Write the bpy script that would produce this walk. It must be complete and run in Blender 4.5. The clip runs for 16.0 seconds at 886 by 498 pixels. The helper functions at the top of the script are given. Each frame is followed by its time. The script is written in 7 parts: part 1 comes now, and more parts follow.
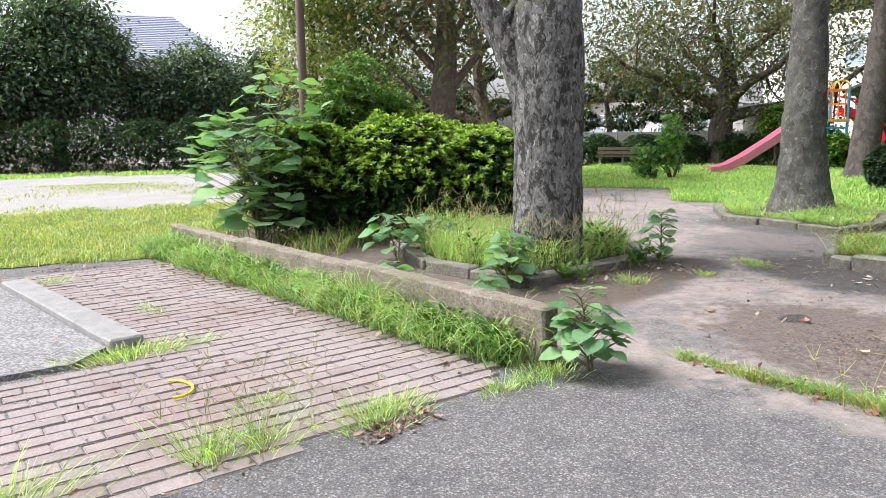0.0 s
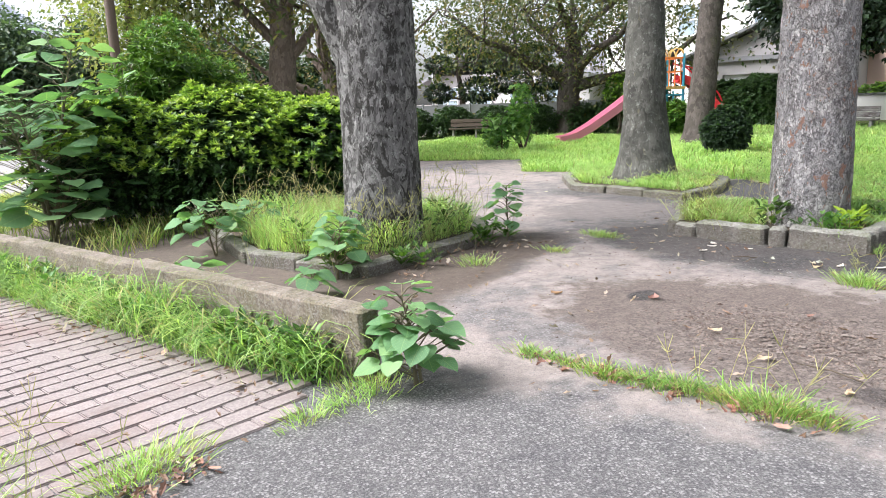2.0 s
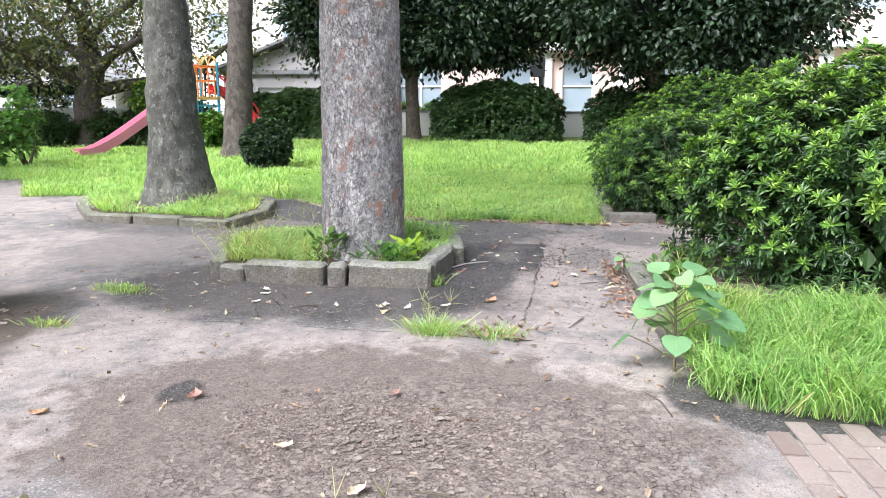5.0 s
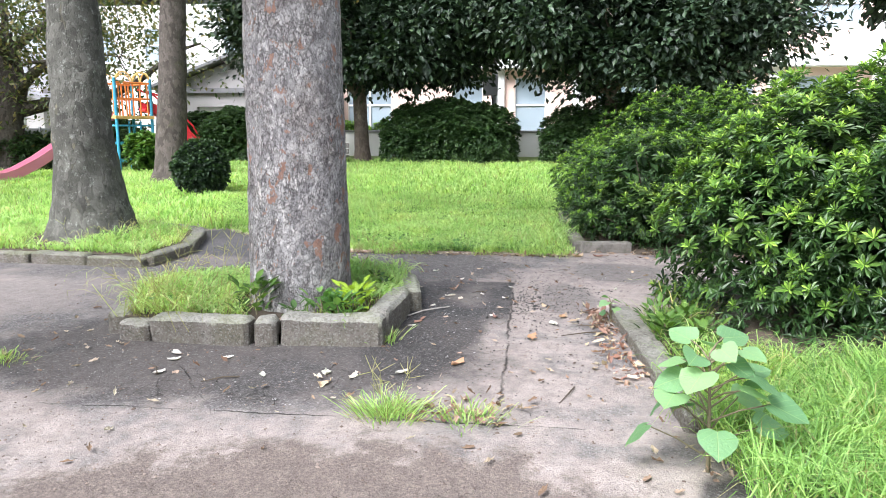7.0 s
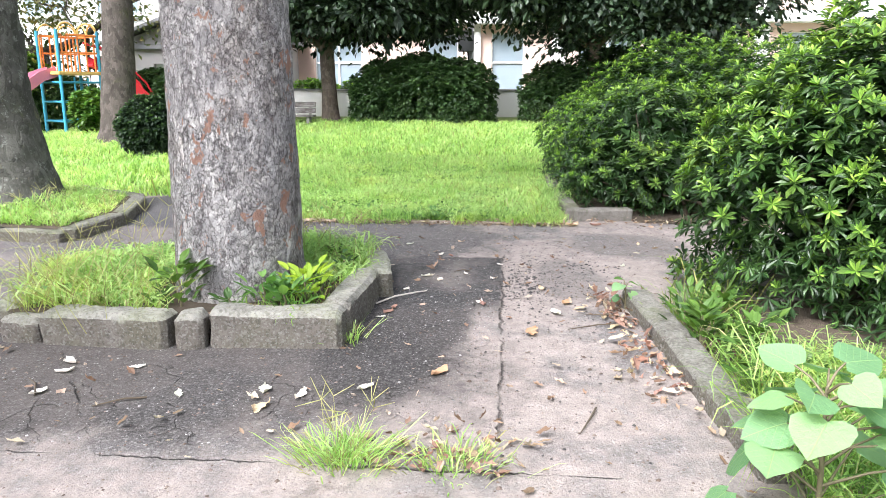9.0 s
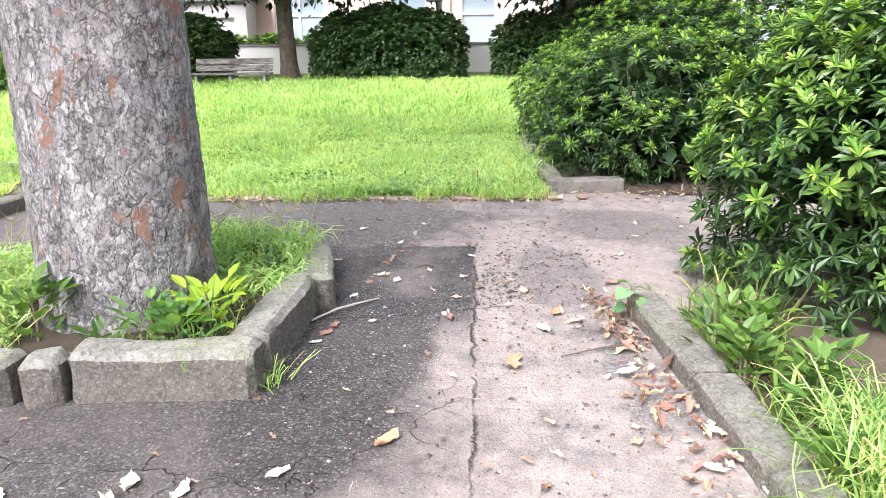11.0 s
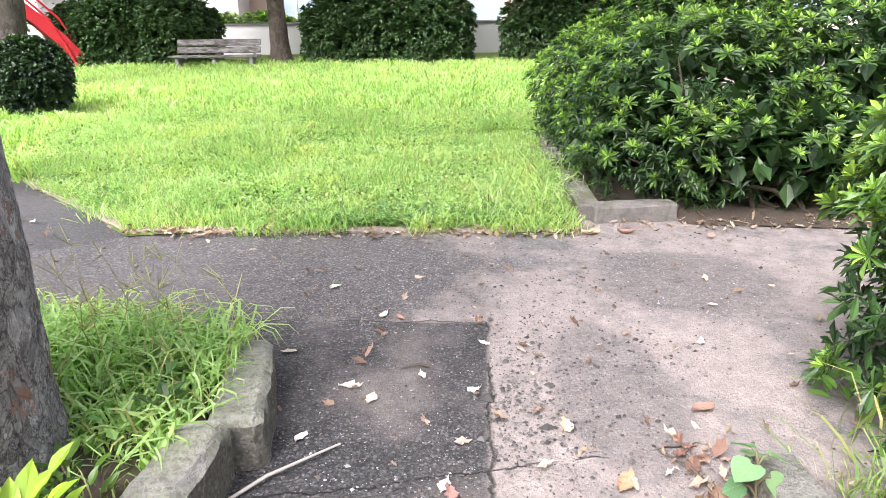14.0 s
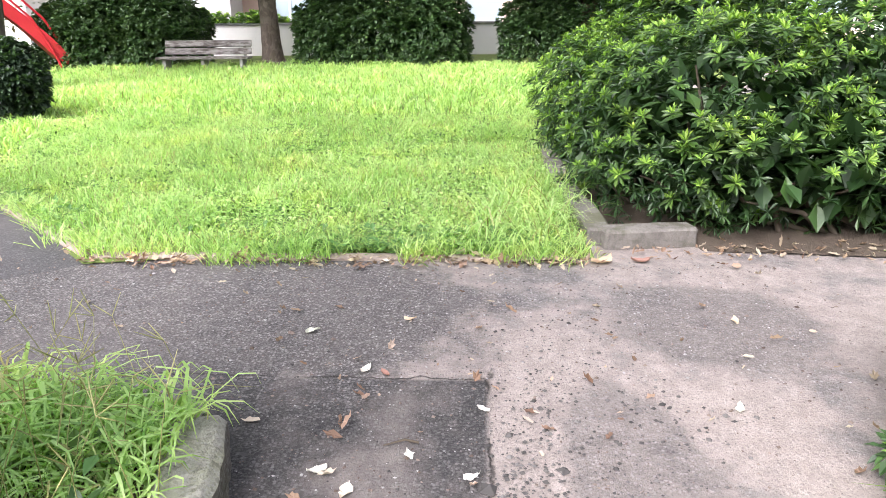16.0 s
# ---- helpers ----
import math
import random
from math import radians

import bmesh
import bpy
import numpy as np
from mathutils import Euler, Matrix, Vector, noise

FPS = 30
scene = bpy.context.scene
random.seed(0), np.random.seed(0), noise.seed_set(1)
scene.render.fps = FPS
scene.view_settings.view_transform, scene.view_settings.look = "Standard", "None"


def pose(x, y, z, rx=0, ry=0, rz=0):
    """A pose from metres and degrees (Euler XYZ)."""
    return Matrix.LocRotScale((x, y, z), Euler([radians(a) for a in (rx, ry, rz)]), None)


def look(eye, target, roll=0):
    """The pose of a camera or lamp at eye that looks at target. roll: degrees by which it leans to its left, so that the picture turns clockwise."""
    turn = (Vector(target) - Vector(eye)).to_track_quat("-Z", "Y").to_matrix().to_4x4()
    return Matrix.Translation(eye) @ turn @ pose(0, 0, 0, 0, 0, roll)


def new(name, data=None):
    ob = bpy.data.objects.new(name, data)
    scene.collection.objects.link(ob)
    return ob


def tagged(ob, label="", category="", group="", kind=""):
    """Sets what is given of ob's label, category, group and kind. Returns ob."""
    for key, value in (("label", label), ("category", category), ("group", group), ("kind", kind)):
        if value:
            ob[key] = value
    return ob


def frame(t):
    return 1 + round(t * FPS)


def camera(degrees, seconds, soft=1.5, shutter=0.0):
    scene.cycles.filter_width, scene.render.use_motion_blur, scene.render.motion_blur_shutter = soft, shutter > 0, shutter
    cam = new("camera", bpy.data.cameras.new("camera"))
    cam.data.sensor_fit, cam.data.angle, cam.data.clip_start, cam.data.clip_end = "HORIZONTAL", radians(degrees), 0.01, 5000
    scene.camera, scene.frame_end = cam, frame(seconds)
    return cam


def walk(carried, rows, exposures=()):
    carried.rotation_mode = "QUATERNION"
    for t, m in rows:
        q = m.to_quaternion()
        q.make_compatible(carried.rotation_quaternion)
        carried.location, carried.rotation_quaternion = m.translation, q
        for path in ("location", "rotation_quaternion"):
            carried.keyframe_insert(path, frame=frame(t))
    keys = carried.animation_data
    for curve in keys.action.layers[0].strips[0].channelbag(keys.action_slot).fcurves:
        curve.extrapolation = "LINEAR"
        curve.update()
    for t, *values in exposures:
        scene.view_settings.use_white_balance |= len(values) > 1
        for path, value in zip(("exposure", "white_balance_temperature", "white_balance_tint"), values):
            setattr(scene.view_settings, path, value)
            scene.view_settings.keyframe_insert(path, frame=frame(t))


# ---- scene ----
cam = camera(63.3, 16.0, 0.3)
PATH = [
    (0, (1.431, -0.022, 1.262), (2.503, 1.635, 0.939), -0.7),
    (0.5, (1.559, 0.112, 1.24), (2.52, 1.834, 0.904), -1.3),
    (1, (1.675, 0.2, 1.244), (2.654, 1.909, 0.895), -2.1),
    (1.5, (1.872, 0.291, 1.215), (3.023, 1.883, 0.841), -2.4),
    (2, (2.081, 0.364, 1.2), (3.434, 1.783, 0.804), -1.9),
    (2.5, (2.28, 0.448, 1.212), (3.833, 1.637, 0.794), -1.2),
    (3, (2.463, 0.561, 1.188), (4.15, 1.544, 0.756), -0.8),
    (3.5, (2.662, 0.686, 1.215), (4.458, 1.452, 0.781), -0.6),
    (4, (2.854, 0.79, 1.202), (4.712, 1.39, 0.772), -0.3),
    (4.5, (3.082, 0.878, 1.212), (4.984, 1.339, 0.802), 0.1),
    (5, (3.273, 0.947, 1.214), (5.199, 1.321, 0.827), 0.2),
    (5.2, (3.343, 0.976, 1.216), (5.276, 1.317, 0.832), 0.2),
    (7.3, (4.291, 1.155, 1.197), (6.248, 1.392, 0.859), 0.1),
    (7.5, (4.385, 1.174, 1.183), (6.341, 1.406, 0.837), 0.2),
    (8, (4.588, 1.197, 1.162), (6.541, 1.421, 0.793), 0.0),
    (8.5, (4.787, 1.232, 1.158), (6.737, 1.434, 0.761), 0.0),
    (9, (5.023, 1.245, 1.095), (6.968, 1.414, 0.662), 0.1),
    (9.2, (5.104, 1.243, 1.109), (7.047, 1.399, 0.661), 0.1),
    (11.3, (6.047, 1.234, 1.07), (7.965, 1.33, 0.513), -0.7),
    (11.5, (6.15, 1.234, 1.08), (8.067, 1.329, 0.519), -0.7),
    (12, (6.386, 1.245, 1.098), (8.3, 1.34, 0.524), -0.7),
    (12.5, (6.595, 1.265, 1.086), (8.505, 1.363, 0.501), -0.7),
    (13, (6.79, 1.285, 1.121), (8.696, 1.391, 0.528), -0.7),
    (13.5, (6.943, 1.291, 1.109), (8.848, 1.399, 0.508), -0.7),
    (14, (7.123, 1.274, 1.12), (9.025, 1.386, 0.513), -0.7),
    (14.5, (7.238, 1.26, 1.131), (9.14, 1.375, 0.522), -0.7),
    (15, (7.363, 1.261, 1.121), (9.264, 1.371, 0.509), -0.7),
    (15.5, (7.472, 1.27, 1.127), (9.373, 1.377, 0.516), -0.6),
    (16, (7.554, 1.282, 1.138), (9.457, 1.386, 0.531), -0.5),
]
walk(cam, [(t, look(eye, target, roll)) for t, eye, target, roll in PATH],
     exposures=[(0, 1.08, 6300, 12), (2, 1.24, 6250, 12), (3.5, 1.38, 6150, 14), (5, 1.40, 6050, 12), (8.5, 1.62, 6200, 12), (12, 1.93, 6300, 17), (16, 1.93, 6350, 17)])

# ---- light ----
SUN_EL, SUN_AZ = 50.0, 304.0      # the sun's height, and the compass turn (from +y, clockwise) that it shines from
world = bpy.data.worlds.new("sky")
scene.world = world
world.use_nodes = True
wn, wl = world.node_tree.nodes, world.node_tree.links
sky = wn.new("ShaderNodeTexSky")
sky.sky_type, sky.sun_disc = "NISHITA", False
sky.sun_elevation, sky.sun_rotation = radians(SUN_EL), radians(SUN_AZ)
sky.air_density, sky.dust_density, sky.ozone_density = 1.0, 4.0, 1.0
pale = wn.new("ShaderNodeHueSaturation")
pale.inputs["Saturation"].default_value = 0.3
wl.new(sky.outputs[0], pale.inputs["Color"])
wl.new(pale.outputs[0], wn["Background"].inputs["Color"])
wn["Background"].inputs["Strength"].default_value = 0.15
sun = new("sun", bpy.data.lights.new("sun", "SUN"))
sun.data.energy, sun.data.angle, sun.data.color = 2.9, radians(34), (1.0, 0.99, 0.98)
az, el = radians(SUN_AZ), radians(SUN_EL)
sun.matrix_world = look((0, 0, 0), (-math.sin(az) * math.cos(el), -math.cos(az) * math.cos(el), -math.sin(el)))
sun.location = (0, 0, 30)


# ---- materials ----
class Nodes:
    """A small helper to write node trees."""

    def __init__(self, name, rough=0.8, spec=0.3, metal=0.0):
        self.mat = bpy.data.materials.new(name)
        self.mat.use_nodes = True
        self.t = self.mat.node_tree
        self.b = self.t.nodes["Principled BSDF"]
        self.b.inputs["Roughness"].default_value = rough
        self.b.inputs["Specular IOR Level"].default_value = spec
        self.b.inputs["Metallic"].default_value = metal
        self.geo = self.t.nodes.new("ShaderNodeNewGeometry")
        self.pos = self.geo.outputs["Position"]

    def put(self, socket, value):
        if hasattr(value, "is_linked"):
            self.t.links.new(value, socket)
        elif isinstance(value, tuple) and len(value) == 3 and socket.type == "RGBA":
            socket.default_value = (*value, 1)
        else:
            socket.default_value = value

    def math(self, op, a, b=0.0, c=0.0):
        n = self.t.nodes.new("ShaderNodeMath")
        n.operation = op
        for i, v in enumerate((a, b, c)):
            self.put(n.inputs[i], v)
        return n.outputs[0]

    def noise(self, scale, detail=4, rough=0.6, vec=None, warp=0.0):
        n = self.t.nodes.new("ShaderNodeTexNoise")
        n.inputs["Scale"].default_value, n.inputs["Detail"].default_value = scale, detail
        n.inputs["Roughness"].default_value, n.inputs["Distortion"].default_value = rough, warp
        self.put(n.inputs["Vector"], vec or self.pos)
        return n.outputs["Fac"]

    def cells(self, scale, out="Distance", feature="F1", vec=None, rand=1.0):
        n = self.t.nodes.new("ShaderNodeTexVoronoi")
        n.feature = feature
        n.inputs["Scale"].default_value, n.inputs["Randomness"].default_value = scale, rand
        self.put(n.inputs["Vector"], vec or self.pos)
        return n.outputs[out]

    def stretch(self, x, y, z, local=False):
        n = self.t.nodes.new("ShaderNodeVectorMath")
        n.operation = "MULTIPLY"
        if local:
            tc = self.t.nodes.new("ShaderNodeTexCoord")
            self.put(n.inputs[0], tc.outputs["Object"])
        else:
            self.put(n.inputs[0], self.pos)
        n.inputs[1].default_value = (x, y, z)
        return n.outputs[0]

    def xyz(self):
        n = self.t.nodes.new("ShaderNodeSeparateXYZ")
        self.put(n.inputs[0], self.pos)
        return n.outputs

    def ramp(self, fac, *stops):
        n = self.t.nodes.new("ShaderNodeValToRGB")
        e = n.color_ramp.elements
        while len(e) < len(stops):
            e.new(0.5)
        for el_, (p, c) in zip(e, stops):
            el_.position, el_.color = p, (*(c if isinstance(c, tuple) else (c, c, c)), 1)
        self.put(n.inputs[0], fac)
        return n.outputs[0]

    def mix(self, fac, a, b, mode="MIX"):
        n = self.t.nodes.new("ShaderNodeMix")
        n.data_type, n.blend_type = "RGBA", mode
        self.put(n.inputs["Factor"], fac)
        self.put(n.inputs["A"], a)
        self.put(n.inputs["B"], b)
        return n.outputs["Result"]

    def island(self):
        return self.geo.outputs["Random Per Island"]

    def object_random(self):
        return self.t.nodes.new("ShaderNodeObjectInfo").outputs["Random"]

    def bump(self, height, strength=0.5, distance=0.01):
        n = self.t.nodes.new("ShaderNodeBump")
        n.inputs["Strength"].default_value, n.inputs["Distance"].default_value = strength, distance
        self.put(n.inputs["Height"], height)
        self.put(self.b.inputs["Normal"], n.outputs[0])

    def color(self, value):
        self.put(self.b.inputs["Base Color"], value)
        return self

    def ellipse(self, cx, cy, rx, ry, soft=0.3, wob=0.5, scale=1.3):
        """1 inside an uneven ellipse on the ground, 0 outside."""
        x, y, _ = self.xyz()
        dx = self.math("DIVIDE", self.math("SUBTRACT", x, cx), rx)
        dy = self.math("DIVIDE", self.math("SUBTRACT", y, cy), ry)
        d = self.math("SQRT", self.math("ADD", self.math("MULTIPLY", dx, dx), self.math("MULTIPLY", dy, dy)))
        d = self.math("ADD", d, self.math("MULTIPLY", self.math("SUBTRACT", self.noise(scale * 1.4, 10, 0.75), 0.5), wob * 1.7))
        return self.step(d, 1.0, soft * 0.6)

    def step(self, d, edge, soft):
        n = self.t.nodes.new("ShaderNodeMapRange")
        n.interpolation_type = "SMOOTHSTEP"
        self.put(n.inputs["Value"], d)
        for k, v in (("From Min", edge - soft), ("From Max", edge + soft), ("To Min", 1.0), ("To Max", 0.0)):
            n.inputs[k].default_value = v
        return n.outputs["Result"]


def leaf_material(name, dark, mid, light, rough=0.45, through_=0.35):
    m = Nodes(name, rough, 0.4)
    c = m.ramp(m.island(), (0.0, dark), (0.5, mid), (1.0, light))
    c = m.mix(m.step(m.noise(1.1, 4), 0.5, 0.14), c, m.mix(1.0, c, (0.80, 0.88, 0.78), "MULTIPLY"))
    c = m.mix(m.math("MULTIPLY", m.step(m.noise(2.7, 3), 0.42, 0.08), 0.5), c, m.mix(1.0, c, (1.35, 1.12, 0.95), "MULTIPLY"))
    m.color(c)
    tr = m.t.nodes.new("ShaderNodeBsdfTranslucent")
    m.put(tr.inputs["Color"], m.mix(1.0, c, (1.25, 1.35, 0.6), "MULTIPLY"))
    mixer = m.t.nodes.new("ShaderNodeMixShader")
    mixer.inputs[0].default_value = through_
    m.t.links.new(m.b.outputs[0], mixer.inputs[1])
    m.t.links.new(tr.outputs[0], mixer.inputs[2])
    m.t.links.new(mixer.outputs[0], m.t.nodes["Material Output"].inputs[0])
    return m.mat


def ground_material():
    m = Nodes("worn_asphalt", 0.9, 0.25)
    x, y, _ = m.xyz()
    gritv = m.ramp(m.cells(170, "Color"), (0.4, 0.0), (0.7, 1.0))
    coarse = m.math("MULTIPLY", m.ramp(m.cells(85, "Color"), (0.46, 0.0), (0.72, 1.0)), m.step(m.cells(85), 0.46, 0.12))
    gritv = m.math("ADD", m.math("MULTIPLY", gritv, 0.35), m.math("MULTIPLY", coarse, 0.65))
    speck = m.step(m.noise(110, 3, 0.8), 0.38, 0.02)
    big = m.noise(0.55, 6, 0.65)
    mid = m.noise(3.2, 6, 0.7)
    # bare aggregate
    asphalt = m.mix(gritv, (0.11, 0.106, 0.106), (0.37, 0.357, 0.348))
    asphalt = m.mix(m.step(mid, 0.42, 0.12), asphalt, m.mix(1.0, asphalt, (0.78, 0.78, 0.8), "MULTIPLY"))
    # pale sandy film over the paving
    sand = m.mix(m.noise(9, 6, 0.75), (0.20, 0.168, 0.152), (0.49, 0.425, 0.388))
    sand = m.mix(m.math("MULTIPLY", gritv, 0.5), sand, (0.19, 0.172, 0.168))
    sand = m.mix(m.math("MULTIPLY", speck, 0.6), sand, (0.10, 0.085, 0.08))
    edge = m.math("ADD", m.math("MULTIPLY", y, 0.28), x)
    edge = m.math("ADD", edge, m.math("MULTIPLY", m.math("SUBTRACT", mid, 0.5), 1.1))
    film = m.math("SUBTRACT", 1.0, m.step(edge, 4.95, 0.25))
    film = m.math("MULTIPLY", film, m.math("SUBTRACT", 1.0, m.math("MULTIPLY", m.step(m.math("ADD", m.math("MULTIPLY", big, 0.6), m.math("MULTIPLY", mid, 0.4)), 0.47, 0.06), 0.8)))
    c = m.mix(film, asphalt, sand)
    # dark earth washed into the hollow
    earth = m.mix(m.ramp(m.noise(70, 9, 0.9), (0.36, 0.0), (0.64, 1.0)), (0.06, 0.048, 0.042), (0.27, 0.222, 0.195))
    mud = m.math("ADD", m.cells(46, "Distance", "DISTANCE_TO_EDGE", m.pos), m.math("MULTIPLY", m.math("SUBTRACT", m.noise(14, 6, 0.8), 0.42), 0.5))
    crust = m.ellipse(5.55, 1.4, 0.75, 1.0, 0.4, 0.7, 2.5)
    earth = m.mix(m.math("MULTIPLY", crust, m.ramp(m.cells(46, "Color"), (0.45, 0.0), (0.75, 0.75))), earth, (0.27, 0.225, 0.20))
    mudline = m.math("MULTIPLY", m.step(mud, 0.05, 0.04), crust)
    earth = m.mix(m.math("MULTIPLY", mudline, 0.6), earth, (0.03, 0.024, 0.02))
    hollow = m.ellipse(5.8, 1.75, 0.88, 1.3, 0.2, 0.95, 2.6)
    c = m.mix(hollow, c, earth)
    # damp ground round the planting beds
    damp = m.mix(gritv, (0.030, 0.028, 0.028), (0.15, 0.143, 0.138))
    for cx, cy, rx, ry, amount in ((7.75, 2.75, 0.75, 1.5, 0.8), (5.6, 4.1, 0.9, 0.5, 0.7), (10.1, 5.2, 0.7, 1.2, 0.5), (6.6, 4.3, 0.8, 0.45, 0.6), (6.34, 0.42, 0.26, 0.14, 0.9), (6.12, 0.05, 0.14, 0.36, 0.9), (8.2, 1.72, 0.8, 0.32, 0.85), (5.95, 2.63, 0.13, 0.09, 0.9), (5.2, 1.05, 0.12, 0.16, 0.6)):
        c = m.mix(m.math("MULTIPLY", m.ellipse(cx, cy, rx, ry, 0.3, 0.6), amount), c, damp)
    # newer dark asphalt along the bed
    def slab(x0, x1, y0, y1, soft=0.015):
        a = m.math("MULTIPLY", m.step(x, x1, soft), m.math("SUBTRACT", 1.0, m.step(x, x0, 0.25)))
        return m.math("MULTIPLY", a, m.math("MULTIPLY", m.step(y, y1, soft), m.math("SUBTRACT", 1.0, m.step(y, y0, soft))))
    new_asphalt = m.mix(gritv, (0.028, 0.028, 0.030), (0.15, 0.147, 0.143))
    dusty = m.math("MULTIPLY", slab(8.55, 9.69, 1.255, 2.2), m.math("SUBTRACT", 0.95, m.math("MULTIPLY", m.step(m.noise(1.7, 4), 0.42, 0.12), 0.45)))
    c = m.mix(dusty, c, new_asphalt)
    worn = m.mix(gritv, (0.055, 0.053, 0.053), (0.30, 0.285, 0.28))
    for cx, cy, rx, ry, amount in ((10.3, 2.5, 0.8, 1.3, 0.85), (10.2, 0.35, 0.45, 0.4, 0.6), (9.2, 0.85, 0.5, 0.2, 0.5), (10.3, 3.9, 1.0, 0.8, 0.6), (9.0, 4.6, 1.2, 0.8, 0.5)):
        c = m.mix(m.math("MULTIPLY", m.ellipse(cx, cy, rx, ry, 0.3, 0.8, 1.8), amount), c, worn)
    tail = m.math("MULTIPLY", m.ellipse(11.5, 4.0, 1.0, 1.1, 0.1, 0.2), m.math("SUBTRACT", 1.0, m.step(m.math("ADD", x, m.math("MULTIPLY", y, 0.89)), 13.72, 0.012)))
    c = m.mix(m.math("MULTIPLY", tail, 0.9), c, m.mix(gritv, (0.055, 0.054, 0.056), (0.15, 0.148, 0.15)))
    # earth beneath the planting, and the pale field
    soil = m.mix(m.noise(20, 6, 0.8), (0.06, 0.045, 0.035), (0.19, 0.15, 0.12))
    behind = m.math("MULTIPLY", m.math("SUBTRACT", 1.0, m.step(m.math("ADD", x, m.math("MULTIPLY", y, 0.11)), 4.35, 0.1)), m.math("SUBTRACT", 1.0, m.step(m.math("ADD", m.math("SUBTRACT", y, m.math("MULTIPLY", x, 0.3)), m.math("MULTIPLY", mid, 0.5)), 2.2, 0.12)))
    behind = m.math("MULTIPLY", behind, m.step(x, 7.2, 0.4))
    c = m.mix(m.math("MULTIPLY", behind, 0.85), c, soil)
    wav = m.math("MULTIPLY", m.math("SUBTRACT", m.noise(6, 5, 0.7), 0.5), 0.09)
    def joint(axis_, at_, other, lo, hi, w):
        d_ = m.math("ABSOLUTE", m.math("ADD", m.math("SUBTRACT", axis_, at_), wav))
        return m.math("MULTIPLY", m.step(d_, w, w), m.math("MULTIPLY", m.step(other, hi, 0.03), m.math("SUBTRACT", 1.0, m.step(other, lo, 0.03))))
    line = m.math("MAXIMUM", joint(x, 6.94, y, 0.9, 3.3, 0.0035), joint(y, 1.25, x, 6.9, 9.75, 0.005))
    line = m.math("MAXIMUM", line, joint(m.math("ADD", y, m.math("MULTIPLY", x, -0.75)), -2.72, x, 6.93, 7.85, 0.005))
    line = m.math("MAXIMUM", line, joint(x, 9.7, y, 1.25, 2.6, 0.003))
    line = m.math("MAXIMUM", line, joint(m.math("ADD", x, m.math("MULTIPLY", y, 0.25)), 9.05, y, 0.6, 1.9, 0.004))
    line = m.math("MULTIPLY", line, m.step(m.noise(2.5, 2), 0.56, 0.06))
    # net of fine cracks in the older asphalt beside the bed
    bent = m.t.nodes.new("ShaderNodeVectorMath")
    bent.operation = "ADD"
    sway = m.t.nodes.new("ShaderNodeTexNoise")
    sway.inputs["Scale"].default_value, sway.inputs["Detail"].default_value = 7.0, 5.0
    m.put(sway.inputs["Vector"], m.pos)
    less = m.t.nodes.new("ShaderNodeVectorMath")
    less.operation = "SCALE"
    less.inputs["Scale"].default_value = 0.16
    m.put(less.inputs[0], sway.outputs["Color"])
    m.put(bent.inputs[0], m.pos)
    m.put(bent.inputs[1], less.outputs[0])
    net = m.step(m.cells(4.2, "Distance", "DISTANCE_TO_EDGE", bent.outputs[0]), 0.006, 0.007)
    where = m.math("MAXIMUM", m.ellipse(8.0, 1.62, 0.75, 0.34, 0.3, 0.5), m.ellipse(7.35, 2.5, 0.35, 0.6, 0.3, 0.5))
    line = m.math("MAXIMUM", line, m.math("MULTIPLY", m.math("MULTIPLY", net, where), m.step(m.noise(3.4, 3), 0.5, 0.05)))
    c = m.mix(m.math("MULTIPLY", line, 0.8), c, (0.04, 0.036, 0.033))
    rough_ = m.ramp(m.noise(11, 12, 0.88), (0.34, 0.0), (0.66, 1.0))
    c = m.mix(rough_, m.mix(1.0, c, (0.60, 0.60, 0.61), "MULTIPLY"), m.mix(1.0, c, (1.12, 1.11, 1.10), "MULTIPLY"))
    m.color(c)
    m.bump(m.math("ADD", m.math("MULTIPLY", gritv, 0.5), m.math("ADD", m.noise(90, 6, 0.85), m.math("ADD", m.math("MULTIPLY", line, -3.0), m.math("MULTIPLY", mudline, -2.0)))), 0.9, 0.006)
    return m.mat


def concrete_material(name, base, stain, moss=0.0):
    m = Nodes(name, 0.92, 0.25)
    c = m.mix(m.ramp(m.noise(7, 9, 0.8), (0.3, 0.0), (0.68, 1.0)), stain, base)
    c = m.mix(m.math("MULTIPLY", m.ramp(m.cells(160, "Color"), (0.5, 0.0), (1.0, 1.0)), 0.35), c, (0.12, 0.12, 0.115))
    if moss:
        c = m.mix(m.math("MULTIPLY", m.step(m.noise(3.5, 6, 0.7), 0.44, 0.08), moss), c, (0.10, 0.11, 0.05))
    m.color(c)
    m.bump(m.math("ADD", m.noise(90, 6, 0.8), m.math("MULTIPLY", m.noise(12, 4), 1.5)), 0.8, 0.01)
    return m.mat


